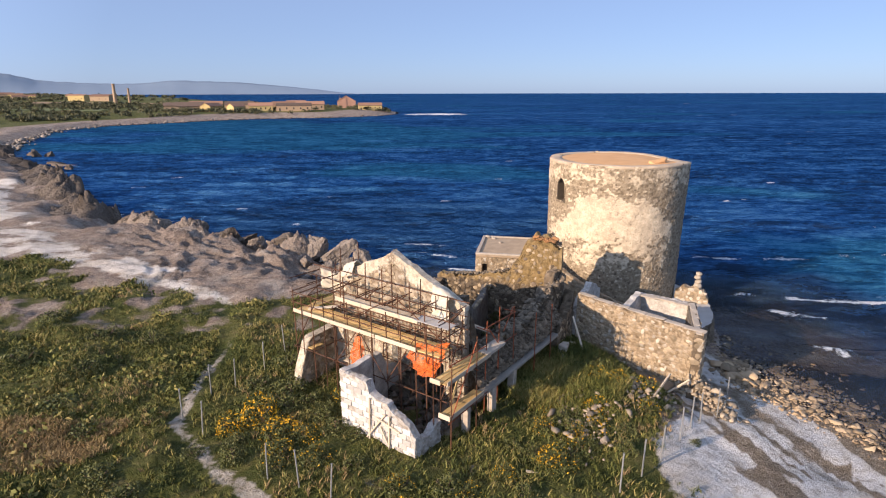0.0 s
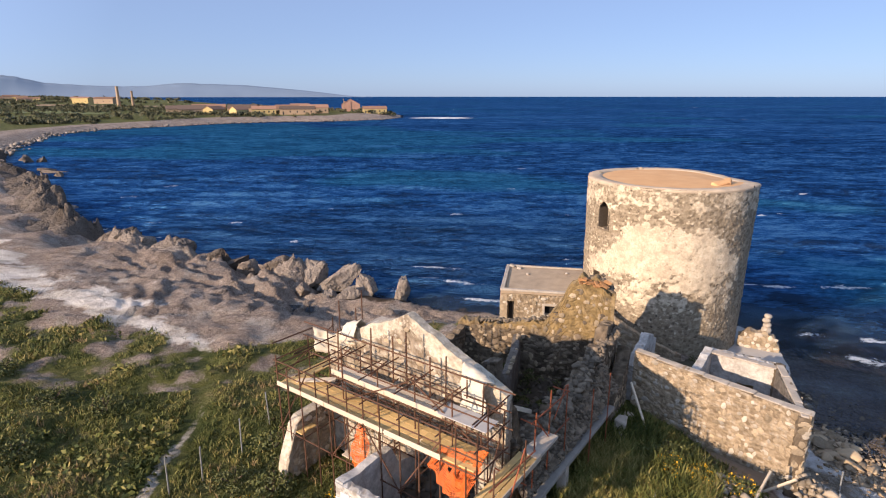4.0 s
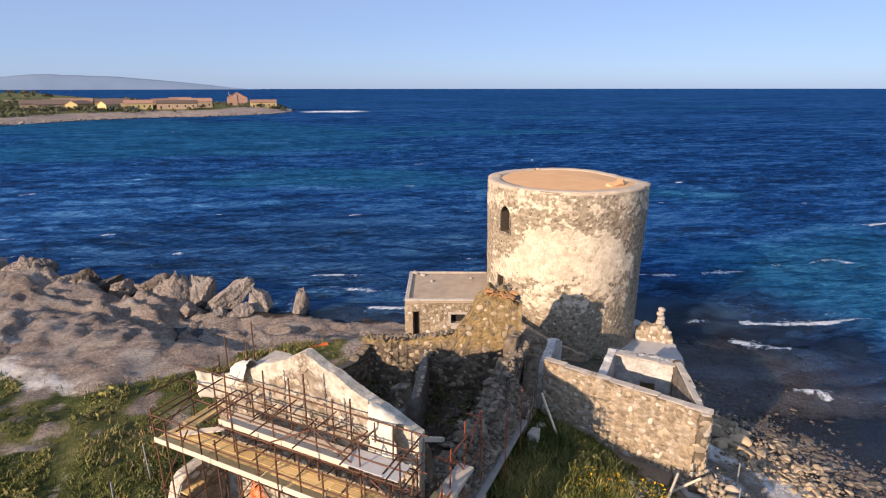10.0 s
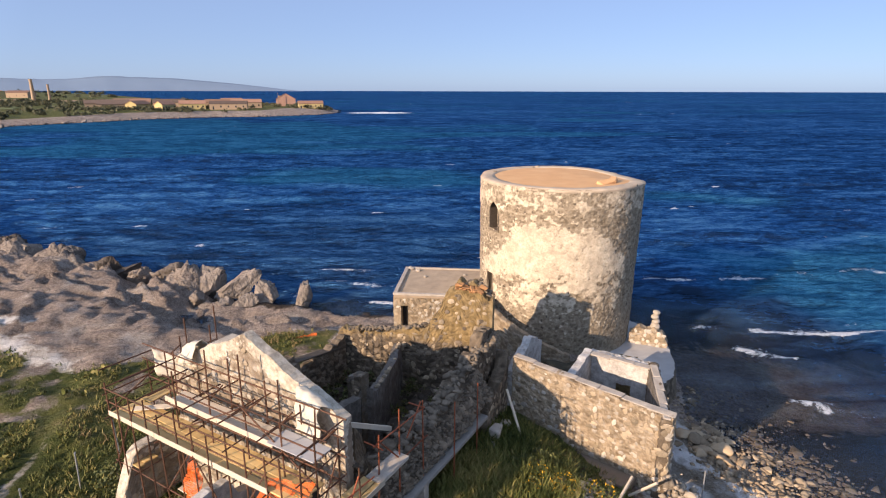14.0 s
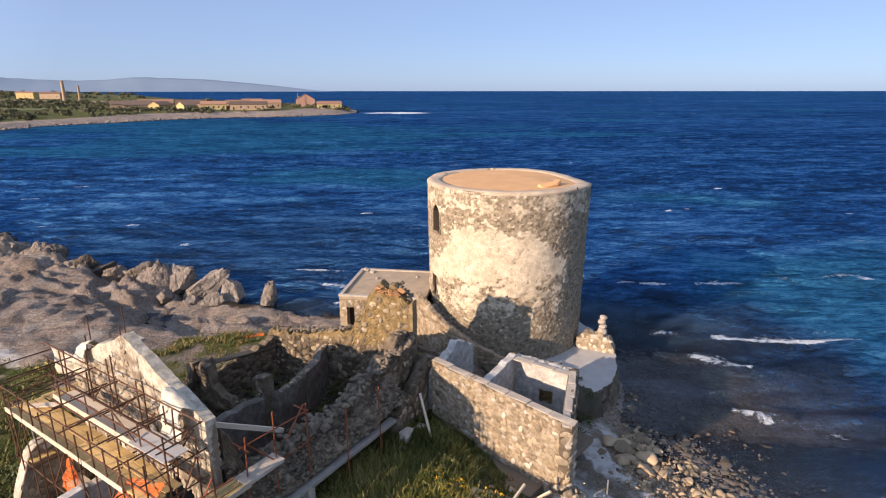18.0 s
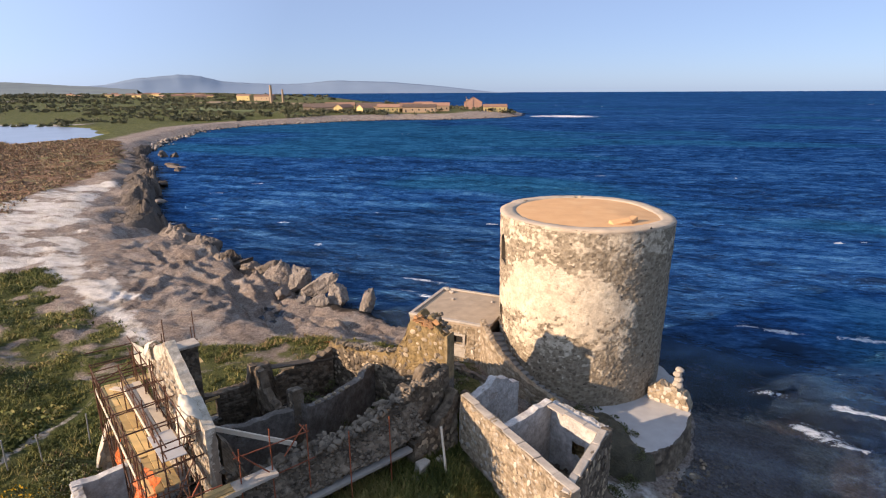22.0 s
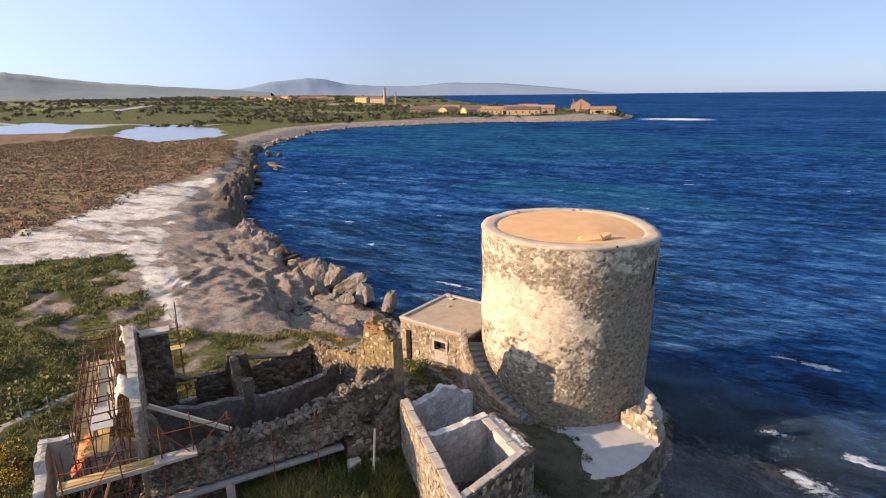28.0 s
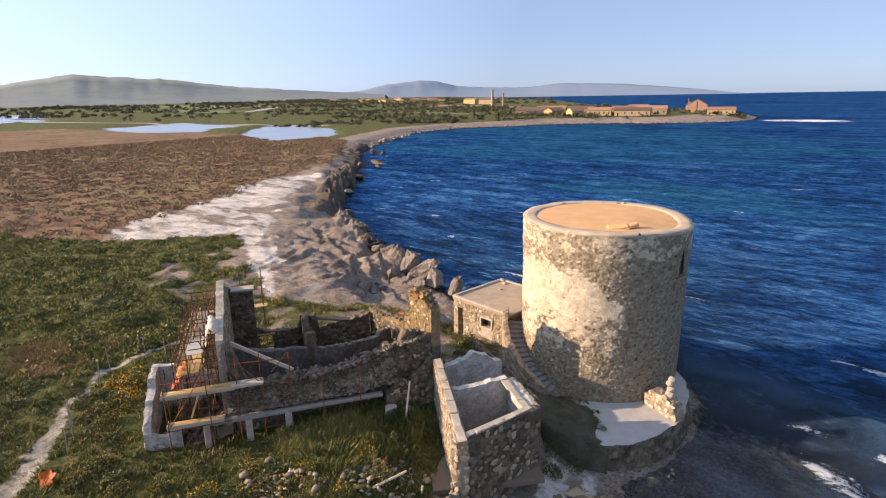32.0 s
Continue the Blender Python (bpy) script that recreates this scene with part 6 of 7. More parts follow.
for i, (x, y, z, a, b, c, tn, ti, le) in enumerate(BOULDERS):
    rock("boulder", "pale fractured boulder standing at the water's edge" if i != 4 else "lone pointed rock standing in the sea", x, y, z, a, b, c, 400 + i, M_BOULDER, tn, "shore boulders", 5, ti, le)
# broken crests on the seaward side of the humps
OUTCROPS = [(-15.9, 58.0, 2.9, 1.7, 1.0, 1.3, 25, -20), (-17.6, 58.6, 2.3, 1.0, 0.8, 1.1, 60, 0), (-19.9, 59.3, 2.5, 1.5, 0.8, 1.0, 30, -25), (-21.2, 60.0, 2.4, 1.6, 0.9, 1.1, 22, -28), (-22.9, 60.9, 2.9, 1.2, 1.0, 1.4, 15, -12), (-25.2, 62.4, 2.3, 1.1, 0.9, 1.0, 50, 10), (-28.7, 64.7, 3.1, 1.4, 1.1, 1.5, 35, -15),
            (-31.5, 66.0, 2.4, 1.8, 0.9, 0.9, 30, -20), (-34.6, 68.6, 2.6, 1.5, 1.0, 1.2, 55, 0), (-37.6, 70.6, 2.6, 1.6, 1.0, 1.2, 35, -18), (-41.0, 73.4, 2.2, 1.3, 1.0, 1.0, 20, 0), (-13.2, 54.4, 1.9, 1.1, 0.7, 0.7, 30, -10)]
for i, (x, y, z, a, b, c, tn, le) in enumerate(OUTCROPS):
    rock("outcrop", "wind-worn grey-brown rock outcrop along the shore", x, y, z, a, b, c, 430 + i, M_ROCK if i % 3 else M_ROCKDARK, tn, "shore outcrops", 4, 0, le)


def rock_ledge(label, pts, tall, reach, gaps, seed, mat, step=0.32):
    """A jagged ledge along the shore: broken face to the sea, a slope inland."""
    pts = np.array(pts, float)
    run = np.concatenate([[0], np.cumsum(np.hypot(*np.diff(pts, axis=0).T))])
    s = np.arange(0, run[-1], step)
    cx_, cy_ = np.interp(s, run, pts[:, 0]), np.interp(s, run, pts[:, 1])
    tx, ty = np.gradient(cx_), np.gradient(cy_)
    k = np.hypot(tx, ty)
    nx, ny = ty / k, -tx / k
    t = np.concatenate([np.linspace(-1.6, 1.4, 14), np.linspace(1.7, reach, 10)])
    S_, T_ = np.meshgrid(s, t, indexing="ij")
    px = (cx_[:, None] - nx[:, None] * T_).ravel()
    py = (cy_[:, None] - ny[:, None] * T_).ravel()
    p = np.column_stack([px, py])
    wt = T_.ravel() + 0.75 * fbm(p / 1.5, 3, seed)
    crest = np.clip(1.0 - gaps + (0.55 + gaps) * fbm(np.column_stack([S_.ravel() / 2.6, T_.ravel() * 0.05]), 3, seed + 1), 0.0, 1.6)
    end = smooth(0, 2, S_.ravel()) * smooth(0, 2, s[-1] - S_.ravel())
    h = tall * crest * end * smooth(-0.7, 0.25, wt) * smooth(reach * 0.85, 0.6, wt)
    rough = (1 - np.abs(fbm(p / 0.9, 4, seed + 2, 0.6)))
    z = np.minimum(ground_at(p), 2.9) - 0.12 + h * (0.72 + 0.5 * rough) - 0.2 * h / tall + 0.1 * fbm(p / 0.35, 2, seed + 3) * smooth(0.05, 0.4, h)
    z = z * 0.5 + 0.5 * (np.round((z + 0.2 * fbm(p / 2.2, 2, seed + 4)) / 0.4) * 0.4)
    z -= 0.3 * smooth(0.12, 0.0, h)
    p += np.column_stack([fbm(np.column_stack([p / 0.8, z]), 3, seed + 5), fbm(np.column_stack([p / 0.8, z]), 3, seed + 6)]) * (0.28 * smooth(0.1, 0.6, h))[:, None]
    return tagged(part("rock_ledge", raw_mesh("rock_ledge", np.column_stack([p, z]), quads(len(s), len(t)), mat, False)), label, "rock", "shore ledges")


rock_ledge("long jagged dark rock ledge along the bay", [(-43, 75), (-49, 79.5), (-60, 91.5), (-73, 107.5), (-80, 115)], 2.5, 8.0, 0.15, 501, M_ROCKDARK)
rock_ledge("low broken rock ledge further along the bay", [(-80, 115), (-88, 123), (-98, 136), (-117, 153), (-133, 176)], 1.2, 7.0, 0.35, 511, M_ROCKDARK, 0.5)
rock_ledge("row of wind-worn rocks above the water", [(-12.6, 56.2), (-15, 59), (-20.4, 61), (-28.4, 65.4), (-36, 70), (-43.5, 75.4)], 1.7, 4.2, 0.4, 521, M_ROCK)
rr = random.Random(21)
for i in range(16):
    f = i / 15
    x, y = np.interp(f, [0, 0.35, 0.6, 0.8, 1], [-50, -66, -82, -95, -116]), np.interp(f, [0, 0.35, 0.6, 0.8, 1], [80, 99, 117, 133, 152])
    rock("outcrop", "dark jagged rock ledge on the bay shore", x + rr.uniform(-3, 1), y + rr.uniform(-3, 2), 2.0, rr.uniform(0.9, 1.9), rr.uniform(0.6, 1.2), rr.uniform(0.5, 0.9), 460 + i, M_ROCKDARK if i % 3 else M_ROCK, rr.uniform(110, 150), "bay rock ledges", 4)
for i, (x, y, a, b, c) in enumerate(((-113, 157.5, 3.4, 2.2, 2.3), (-109, 158, 2.6, 1.8, 2.0), (-116, 160, 2.0, 1.4, 1.4), (-92, 137, 5.0, 1.6, 0.9), (-87, 131.5, 1.5, 1.1, 1.3), (-96, 141, 2.4, 1.4, 1.0))):
    rock("reef_rock", "dark reef rock awash off the bay shore", x, y, 1.3, a * 0.9, b * 0.7, c * 0.8, 500 + i, M_ROCKDARK, 130 + 12 * i, "reef rocks", 4)


def joined(name, pieces, mat, label, category, soft=False):
    """Many small pieces as one mesh: pieces are (verts, faces) arrays."""
    vs, fs, n_ = [], [], 0
    for v, f in pieces:
        vs.append(v)
        fs.append(f + n_)
        n_ += len(v)
    return tagged(part(name, raw_mesh(name, np.vstack(vs), np.vstack(fs), mat, soft)), label, category, kind="stuff")


def stone_arrays(kinds, seed0, detail=1):
    out = []
    for i in range(kinds):
        bm = bmesh.new()
        bmesh.ops.create_icosphere(bm, subdivisions=detail, radius=0.5)
        v = np.array([q.co for q in bm.verts])
        f = np.array([[q.index for q in t.verts] for t in bm.faces])
        bm.free()
        d = np.random.default_rng(seed0 + i).normal(size=(9, 3))
        for q in d / np.linalg.norm(d, axis=1)[:, None]:
            v = v - np.outer(np.clip(v @ q - 0.22, 0, None), q)
        out.append((1.45 * v * (1 + 0.06 * fbm(v * 2.5 + i, 2, seed0 + i))[:, None], f))
    return out


def scatter(kinds, spots, r_, flat=(0.4, 0.75), sink=0.15):
    """spots: rows of x, y, z, size."""
    out = []
    for x, y, z, s in spots:
        v, f = kinds[r_.integers(len(kinds))]
        a = r_.uniform(0, 6.3)
        c_, s_ = math.cos(a), math.sin(a)
        q = v * np.array([s * r_.uniform(0.9, 1.5), s * r_.uniform(0.7, 1.0), s * r_.uniform(*flat)])
        q = np.column_stack([q[:, 0] * c_ - q[:, 1] * s_, q[:, 0] * s_ + q[:, 1] * c_, q[:, 2]]) + np.array([x, y, z + s * sink])
        out.append((q, f))
    return out


KINDS = stone_arrays(7, 600)
r_ = np.random.default_rng(31)
# far shore stones
pts = []
for a, b in zip(SHORE[29:37], SHORE[30:38]):
    for _ in range(90):
        f = r_.uniform()
        pts.append((*(a + (b - a) * f + r_.normal(0, 2.2, 2)), 1.5, float(np.clip(r_.lognormal(-0.2, 0.5), 0.3, 2.2))))
joined("shore_rocks", scatter(KINDS, pts, r_), simple("far_shore_stone", (0.27, 0.23, 0.19), 0.9, 0.5, 0.3, per="island"), "pale rocks along the far bay shore", "rocks")
# stony beach south of the yard
STONY = [(17.6, 29.6), (18.2, 32.6), (19.6, 34.4), (22.6, 34), (24.2, 30), (25, 26), (25, 22.5), (23.4, 23.2), (21.6, 24.8), (19.8, 27.6)]
cand = np.column_stack([r_.uniform(14, 33, 24000), r_.uniform(17, 38.5, 24000)])
dd = shore_depth(cand)
clump = fbm(cand / 2.2, 2, 33)
dense = area(cand, STONY, 0.9)
ok = (dd > -8.5 + 2.5 * clump) & (dd < 6) & (r_.uniform(size=24000) < 0.62 * dense + 0.05 * smooth(-8, -2, dd) * smooth(2, 0, dd) + 0.12 * smooth(-5, -1, dd) * smooth(2, 0, dd) * smooth(32, 35, cand[:, 1]))
ok &= ~((cand[:, 0] < 16.4) & (cand[:, 1] > 26) & (cand[:, 0] + 0 * cand[:, 1] < 16.0))
cand, dd = cand[ok], dd[ok]
size = np.clip(r_.lognormal(-1.85, 0.45, len(cand)), 0.08, 0.55)
size[(np.hypot(cand[:, 0] - 18.9, cand[:, 1] - 32) < 1.3) & (r_.uniform(size=len(cand)) < 0.12)] *= 2.6
gz_ = ground_at(cand)
order = np.argsort(-size)
PEBBLE_MESHES = [raw_mesh("beach_stone", v * np.array([1, 1, 0.75]), f, M_PEBBLE) for v, f in stone_arrays(9, 700, 2)]
for i in order[:260]:
    ob = part("beach_stone", PEBBLE_MESHES[int(i % 9)])
    ob.matrix_basis = pose(cand[i, 0], cand[i, 1], gz_[i] + 0.1 * size[i], r_.uniform(-12, 12), r_.uniform(-12, 12), r_.uniform(0, 360)) @ Matrix.Diagonal((size[i] * 1.35, size[i] * 0.95, size[i] * 0.8, 1))
    tagged(ob, "broken brown beach stone at the waterline", "stone", "beach stones")
rest = order[260:]
joined("beach_stones", scatter(KINDS, np.column_stack([cand[rest], gz_[rest], size[rest]]), r_), M_PEBBLES, "brown stones covering the waterline", "stones")
# fallen masonry before the yard wall and inside the ruin
pts = []
for _ in range(300):
    a = r_.normal(0, 1, 2) * np.array([1.1, 1.0]) + np.array([10.4, 26.4])
    pts.append((*a, ground_z(*a) + 0.35 * r_.uniform() * math.exp(-((a[0] - 10.4) ** 2 + (a[1] - 26.4) ** 2)), float(np.clip(r_.lognormal(-1.75, 0.45), 0.1, 0.5))))
for _ in range(200):
    a = r_.normal(0, 1, 2) * np.array([0.7, 1.1]) + np.array([7.1, 23.4])
    pts.append((*a, ground_z(*a) + 0.3 * r_.uniform(), float(np.clip(r_.lognormal(-1.75, 0.45), 0.1, 0.5))))
for _ in range(240):
    f = r_.uniform()
    a = np.array([14.5, 27.3]) + np.array([0.9, -1.7]) * f + r_.normal(0, 0.3, 2)
    pts.append((*a, ground_z(*a) + 1.5 * (1 - f) * r_.uniform() ** 0.7, float(np.clip(r_.lognormal(-1.4, 0.4), 0.14, 0.5))))
joined("rubble", scatter(KINDS, pts, r_), M_RUBBLE, "heap of fallen masonry among weeds", "rubble")
pts = []
for _ in range(900):
    u, v = r_.uniform(-3.8, 3.7), r_.uniform(0.8, 10.5)
    w_ = HOUSE @ Vector((u, v, 0))
    pts.append((w_.x, w_.y, 3.5 + 0.5 * abs(math.sin(u * 1.3) * math.cos(v * 0.9)), float(np.clip(r_.lognormal(-1.4, 0.4), 0.12, 0.6))))
for _ in range(420):
    u, v = r_.uniform(0.45, 4.3), -3.6 * r_.uniform() ** 0.7
    w_ = HOUSE @ Vector((u, v, 0))
    pts.append((w_.x, w_.y, 3.35 + 1.3 * math.exp(v / 1.6) * (0.6 + 0.4 * math.sin(u * 2.2)), float(np.clip(r_.lognormal(-1.3, 0.4), 0.15, 0.6))))
for _ in range(260):
    a = np.array([12.9, 31.5]) + r_.normal(0, 0.9, 2)
    pts.append((*a, 2.85, float(np.clip(r_.lognormal(-1.4, 0.4), 0.12, 0.5))))
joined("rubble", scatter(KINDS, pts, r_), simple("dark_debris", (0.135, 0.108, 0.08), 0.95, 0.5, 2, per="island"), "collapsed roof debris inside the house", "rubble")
pts = []
for _ in range(420):
    v = r_.uniform(0.3, 11.4)
    w_ = HOUSE @ Vector((r_.normal(4.05, 0.22), v, 0))
    pts.append((w_.x, w_.y, float(np.interp(v, [0, 1, 3, 6, 8, 9.3, 11.5], [7.9, 6.25, 6.35, 6.4, 6.9, 7.3, 7.7])), float(r_.uniform(0.15, 0.42))))
for _ in range(900):
    u, v = r_.uniform(4.2, 5.0), r_.uniform(0.3, 9.4)
    w_ = HOUSE @ Vector((u, v, 0))
    pts.append((w_.x, w_.y, 6.4 - 1.25 * ((u - 4.15) / 0.85) ** 0.8 + 0.3 * float(smooth(7, 9, v)), float(r_.uniform(0.08, 0.26))))
for _ in range(260):
    s = r_.uniform(0, 8.2)
    w_ = HOUSE @ Vector((-4.3 + s * 0.957 - 0.1, 9.75 + s * 0.287 + r_.normal(0, 0.15), 0))
    pts.append((w_.x, w_.y, float(np.interp(s, [0, 1.2, 3.2, 5, 6, 6.9, 7.6, 8.3], [6.5, 6.7, 6.9, 7.3, 8.3, 9.7, 9.9, 9.1])), float(r_.uniform(0.12, 0.34))))
joined("rubble", scatter(KINDS, pts, r_, sink=0.0), M_RUBBLETOP, "loose stones along the broken wall tops", "rubble")
for i in range(26):
    w_ = HOUSE @ Vector((r_.uniform(2.1, 3.5), 11.05 + r_.uniform(-0.1, 0.5), 0))
    ob = part("roof_tile", box_bm(0.42, 0.2, 0.05, 0.01, jag=0.015, seed=i), M_BRICK)
    ob.matrix_basis = pose(w_.x, w_.y, float(np.interp((w_ - HOUSE.translation).length, [10, 12.5], [9.72, 9.6])) + 0.1 + r_.uniform(-0.1, 0.12), r_.uniform(-25, 25), r_.uniform(-25, 25), r_.uniform(0, 360))
    tagged(ob, "broken orange roof tile on the wall top", "tile", "broken tiles")

# ---- plants ----
def blades(spots, height, width, per, lean, r_):
    """Grass: pointed blades, rows of x, y, z."""
    n_ = len(spots) * per
    base = np.repeat(spots, per, 0) + np.column_stack([r_.normal(0, 0.10, n_), r_.normal(0, 0.10, n_), np.zeros(n_)]) * (width / 0.035)
    h = r_.uniform(*height, n_)
    a, b = r_.uniform(0, 6.28, n_), r_.uniform(0, 6.28, n_)
    side = np.column_stack([np.cos(a), np.sin(a), np.zeros(n_)]) * (width * r_.uniform(0.6, 1.4, n_))[:, None]
    tip = base + np.column_stack([np.cos(b) * lean * h, np.sin(b) * lean * h, h])
    mid = base + np.column_stack([np.cos(b) * lean * h * 0.3, np.sin(b) * lean * h * 0.3, h * 0.55])
    v = np.stack([base - side, base + side, mid + side * 0.75, tip, mid - side * 0.75], 1).reshape(-1, 3)
    k = np.arange(n_)[:, None] * 5
    return v, np.vstack([k + np.array([0, 1, 2]), k + np.array([0, 2, 4]), k + np.array([4, 2, 3])])


def plots(count, box, seed, keep_fn):
    q = np.random.default_rng(seed)
    p = np.column_stack([q.uniform(box[0], box[1], count), q.uniform(box[2], box[3], count)])
    p = p[keep_fn(p, q)]
    return np.column_stack([p, ground_at(p) - 0.03])


def off_house(p):
    d = np.column_stack([p[:, 0] + 1.93, p[:, 1] - 26.56])
    u, v = d @ np.array([0.81, -0.5864]), d @ np.array([0.5864, 0.81])
    return ~((u > -4.9) & (u < 4.3) & (v > -0.1) & (v < 12.2)) & ~((u > 0) & (u < 4.5) & (v > -4.1) & (v < 0.1)) & ~inside(p, [NW, SW, SE, (13.5, 35), (11.5, 36.8)]) & ~inside(p, EDGE) & ~inside(p, [FL, FR, BR, BL])


def meadow(p, q, thick=1.0):
    w_ = p + np.column_stack([fbm(p / 2.7, 3, 5), fbm(p / 2.7, 3, 6)]) * 0.8
    g_ = area(w_, GRASS_AREA, 0.7)
    g_ = np.where((p[:, 1] > 34) & (p[:, 0] > -34), g_ * smooth(-0.25, 0.35, fbm(p / 2.2, 3, 10)), g_)
    return off_house(p) & (q.uniform(size=len(p)) < g_ * thick * np.clip(0.55 + 0.6 * fbm(p / 1.8, 3, 52), 0.05, 1)) & (line_distance(p, TRACK) > 0.55)


sp = plots(38000, (-26, 13, 14, 45), 801, meadow)
v, f = blades(sp, (0.1, 0.32), 0.022, 6, 0.7, np.random.default_rng(802))
tagged(part("grass", raw_mesh("grass", v, f, M_GRASS)), "rough green grass round the ruin", "grass", kind="stuff")
sp = plots(16000, (-70, -24, 18, 52), 811, meadow)
v, f = blades(sp, (0.15, 0.4), 0.045, 6, 0.8, np.random.default_rng(812))
tagged(part("grass", raw_mesh("grass", v, f, M_GRASS)), "tussocky meadow grass", "grass", kind="stuff")
sp = plots(9000, (-26, 13, 14, 45), 821, lambda p, q: meadow(p, q) & (fbm(p / 3.3, 2, 55) > 0.35))
v, f = blades(sp, (0.15, 0.4), 0.02, 7, 0.6, np.random.default_rng(822))
tagged(part("dry_grass", raw_mesh("dry_grass", v, f, M_GRASSDRY)), "dry yellow-brown grass in patches", "grass", kind="stuff")
sp = plots(5200, (-24, -13, 18, 25), 825, lambda p, q: (np.hypot((p[:, 0] + 17.6) / 3.2, (p[:, 1] - 21.9) / 1.9) + 0.3 * fbm(p / 1.3, 3, 56) < 1))
v, f = blades(sp, (0.12, 0.34), 0.024, 7, 0.7, np.random.default_rng(826))
tagged(part("dry_grass", raw_mesh("dry_grass", v, f, M_GRASSDRY)), "patch of dry straw-brown grass on the meadow", "grass", kind="stuff")
# tall dark grass in the shade between house and yard
sp = plots(9000, (3, 11, 22.5, 33), 831, lambda p, q: off_house(p) & (np.hypot((p[:, 0] - 7) / 3.6, (p[:, 1] - 28) / 4.2) < 1) & (q.uniform(size=len(p)) < 0.8))
v, f = blades(sp, (0.3, 0.7), 0.025, 5, 0.5, np.random.default_rng(832))
tagged(part("tall_grass", raw_mesh("tall_grass", v, f, M_GRASS)), "tall lush grass between house and yard", "grass", kind="stuff")
# meadow hummocks
def leaf_cloud(n_, radii, leaf, q, hollow=0.55):
    """Small leaves through an uneven crown."""
    d = q.normal(size=(n_, 3))
    d /= np.linalg.norm(d, axis=1)[:, None]
    d[:, 2] = np.abs(d[:, 2]) * 1.0 - 0.08
    rad_ = (hollow + (1 - hollow) * q.uniform(size=n_) ** 0.5) * (1 + 0.42 * fbm(d * 1.9 + q.uniform(0, 50), 3, int(q.integers(999))))
    c_ = d * rad_[:, None] * np.array(radii)
    a = q.normal(size=(n_, 3))
    a /= np.linalg.norm(a, axis=1)[:, None]
    b = np.cross(a, q.normal(size=(n_, 3)))
    b /= np.linalg.norm(b, axis=1)[:, None]
    s = (leaf * q.uniform(0.6, 1.4, n_))[:, None]
    v_ = np.stack([c_ - a * s, c_ + b * s * 0.55, c_ + a * s, c_ - b * s * 0.55], 1).reshape(-1, 3)
    return v_, (np.arange(n_)[:, None] * 4 + np.array([0, 1, 2, 3]))


q = np.random.default_rng(841)
pieces = []
for x, y, z in plots(2000, (-60, -13, 15, 50), 842, lambda p, q_: meadow(p, q_) & (fbm(p / 4.2, 2, 57) > -0.1)):
    s = q.uniform(0.25, 0.85)
    v, f = leaf_cloud(34, (s * 1.3, s * 1.1, s * 0.55), 0.13, q)
    pieces.append((v + np.array([x, y, z]), f))
joined("low_scrub", pieces, M_GRASS, "low green scrub hummocks on the meadow", "scrub")
pieces = []
pm = np.column_stack([q.uniform(-230, -50, 11000), q.uniform(10, 190, 11000)])
pm = pm[(area(pm, MARSH_AREA, 2.0) > 0.6)][:6500]
for (x, y), z in zip(pm, ground_at(pm)):
    s = q.uniform(0.3, 0.8) * (1 + 0.003 * np.hypot(x, y))
    v, f = leaf_cloud(22, (s * 1.5, s * 1.4, s * 0.34), 0.15 * (1 + 0.004 * np.hypot(x, y)), q)
    pieces.append((v + np.array([x, y, z]), f))
joined("salt_scrub", pieces, M_MARSH, "red-brown salt scrub over the marsh", "scrub")

LEAFY = []
for i in range(4):
    q = np.random.default_rng(850 + i)
    LEAFY.append(raw_mesh("foliage", *leaf_cloud(760, (1.0, 0.9, 0.75), 0.062, q, 0.45), M_LEAF))
BLOOM = [raw_mesh("blossom", *leaf_cloud(n_, (1.02, 0.92, 0.8), 0.055, np.random.default_rng(860 + i), 0.92), M_FLOWER) for i, n_ in enumerate((420, 130))]


def shrub(x, y, s, bloom=0, tall=1.0, seed=0, foot=None):
    q = random.Random(seed)
    ob = thing("shrub", ("green shrub covered in yellow blossom" if bloom == 1 else "green shrub with scattered yellow flowers") if bloom else "dense dark green shrub among grass", "shrub", "shrubs round the ruin", m=pose(x, y, (ground_z(x, y) if foot is None else foot) - 0.05, 0, 0, q.uniform(0, 360)) @ Matrix.Diagonal((s, s, s * tall, 1)))
    part("foliage", q.choice(LEAFY), None, ob)
    for k in range(4):
        w_ = q.uniform(0, 6.3)
        part("stem", tube_mesh("stem", (0, 0, 0), (0.5 * math.cos(w_), 0.5 * math.sin(w_), 0.5), 0.03, M_TWIG, 4), None, ob)
    if bloom:
        part("blossom", BLOOM[bloom - 1], None, ob, "bright yellow flowers")


SHRUBS = [(-8.2, 23.7, 0.85, 1), (-7.0, 22.7, 0.8, 1), (-9.3, 23.1, 0.7, 1), (-5.7, 22.2, 0.6, 2), (-6.0, 25.0, 0.8, 0), (-4.5, 25.4, 0.7, 2), (-7.4, 26.3, 0.9, 0), (-6.6, 20.9, 0.7, 2), (-3.2, 20.3, 0.6, 0), (-1.2, 19.0, 0.55, 2), (7.8, 24.2, 0.6, 1), (8.8, 26.6, 0.7, 2), (10.9, 26.0, 0.6, 2), (5.2, 22.9, 0.55, 2)]
SHRUBS += [(6.4, 21.8, 0.5, 1), (10.4, 24.3, 0.55, 2), (8.9, 22.7, 0.55, 0), (3.6, 21.4, 0.5, 0), (9.4, 28.6, 0.8, 0), (10.8, 28.4, 0.6, 0), (-9.2, 26.8, 0.8, 0), (-8.3, 29.3, 0.9, 0), (-6.9, 31.2, 0.8, 0), (-10.2, 21.0, 0.6, 0)]
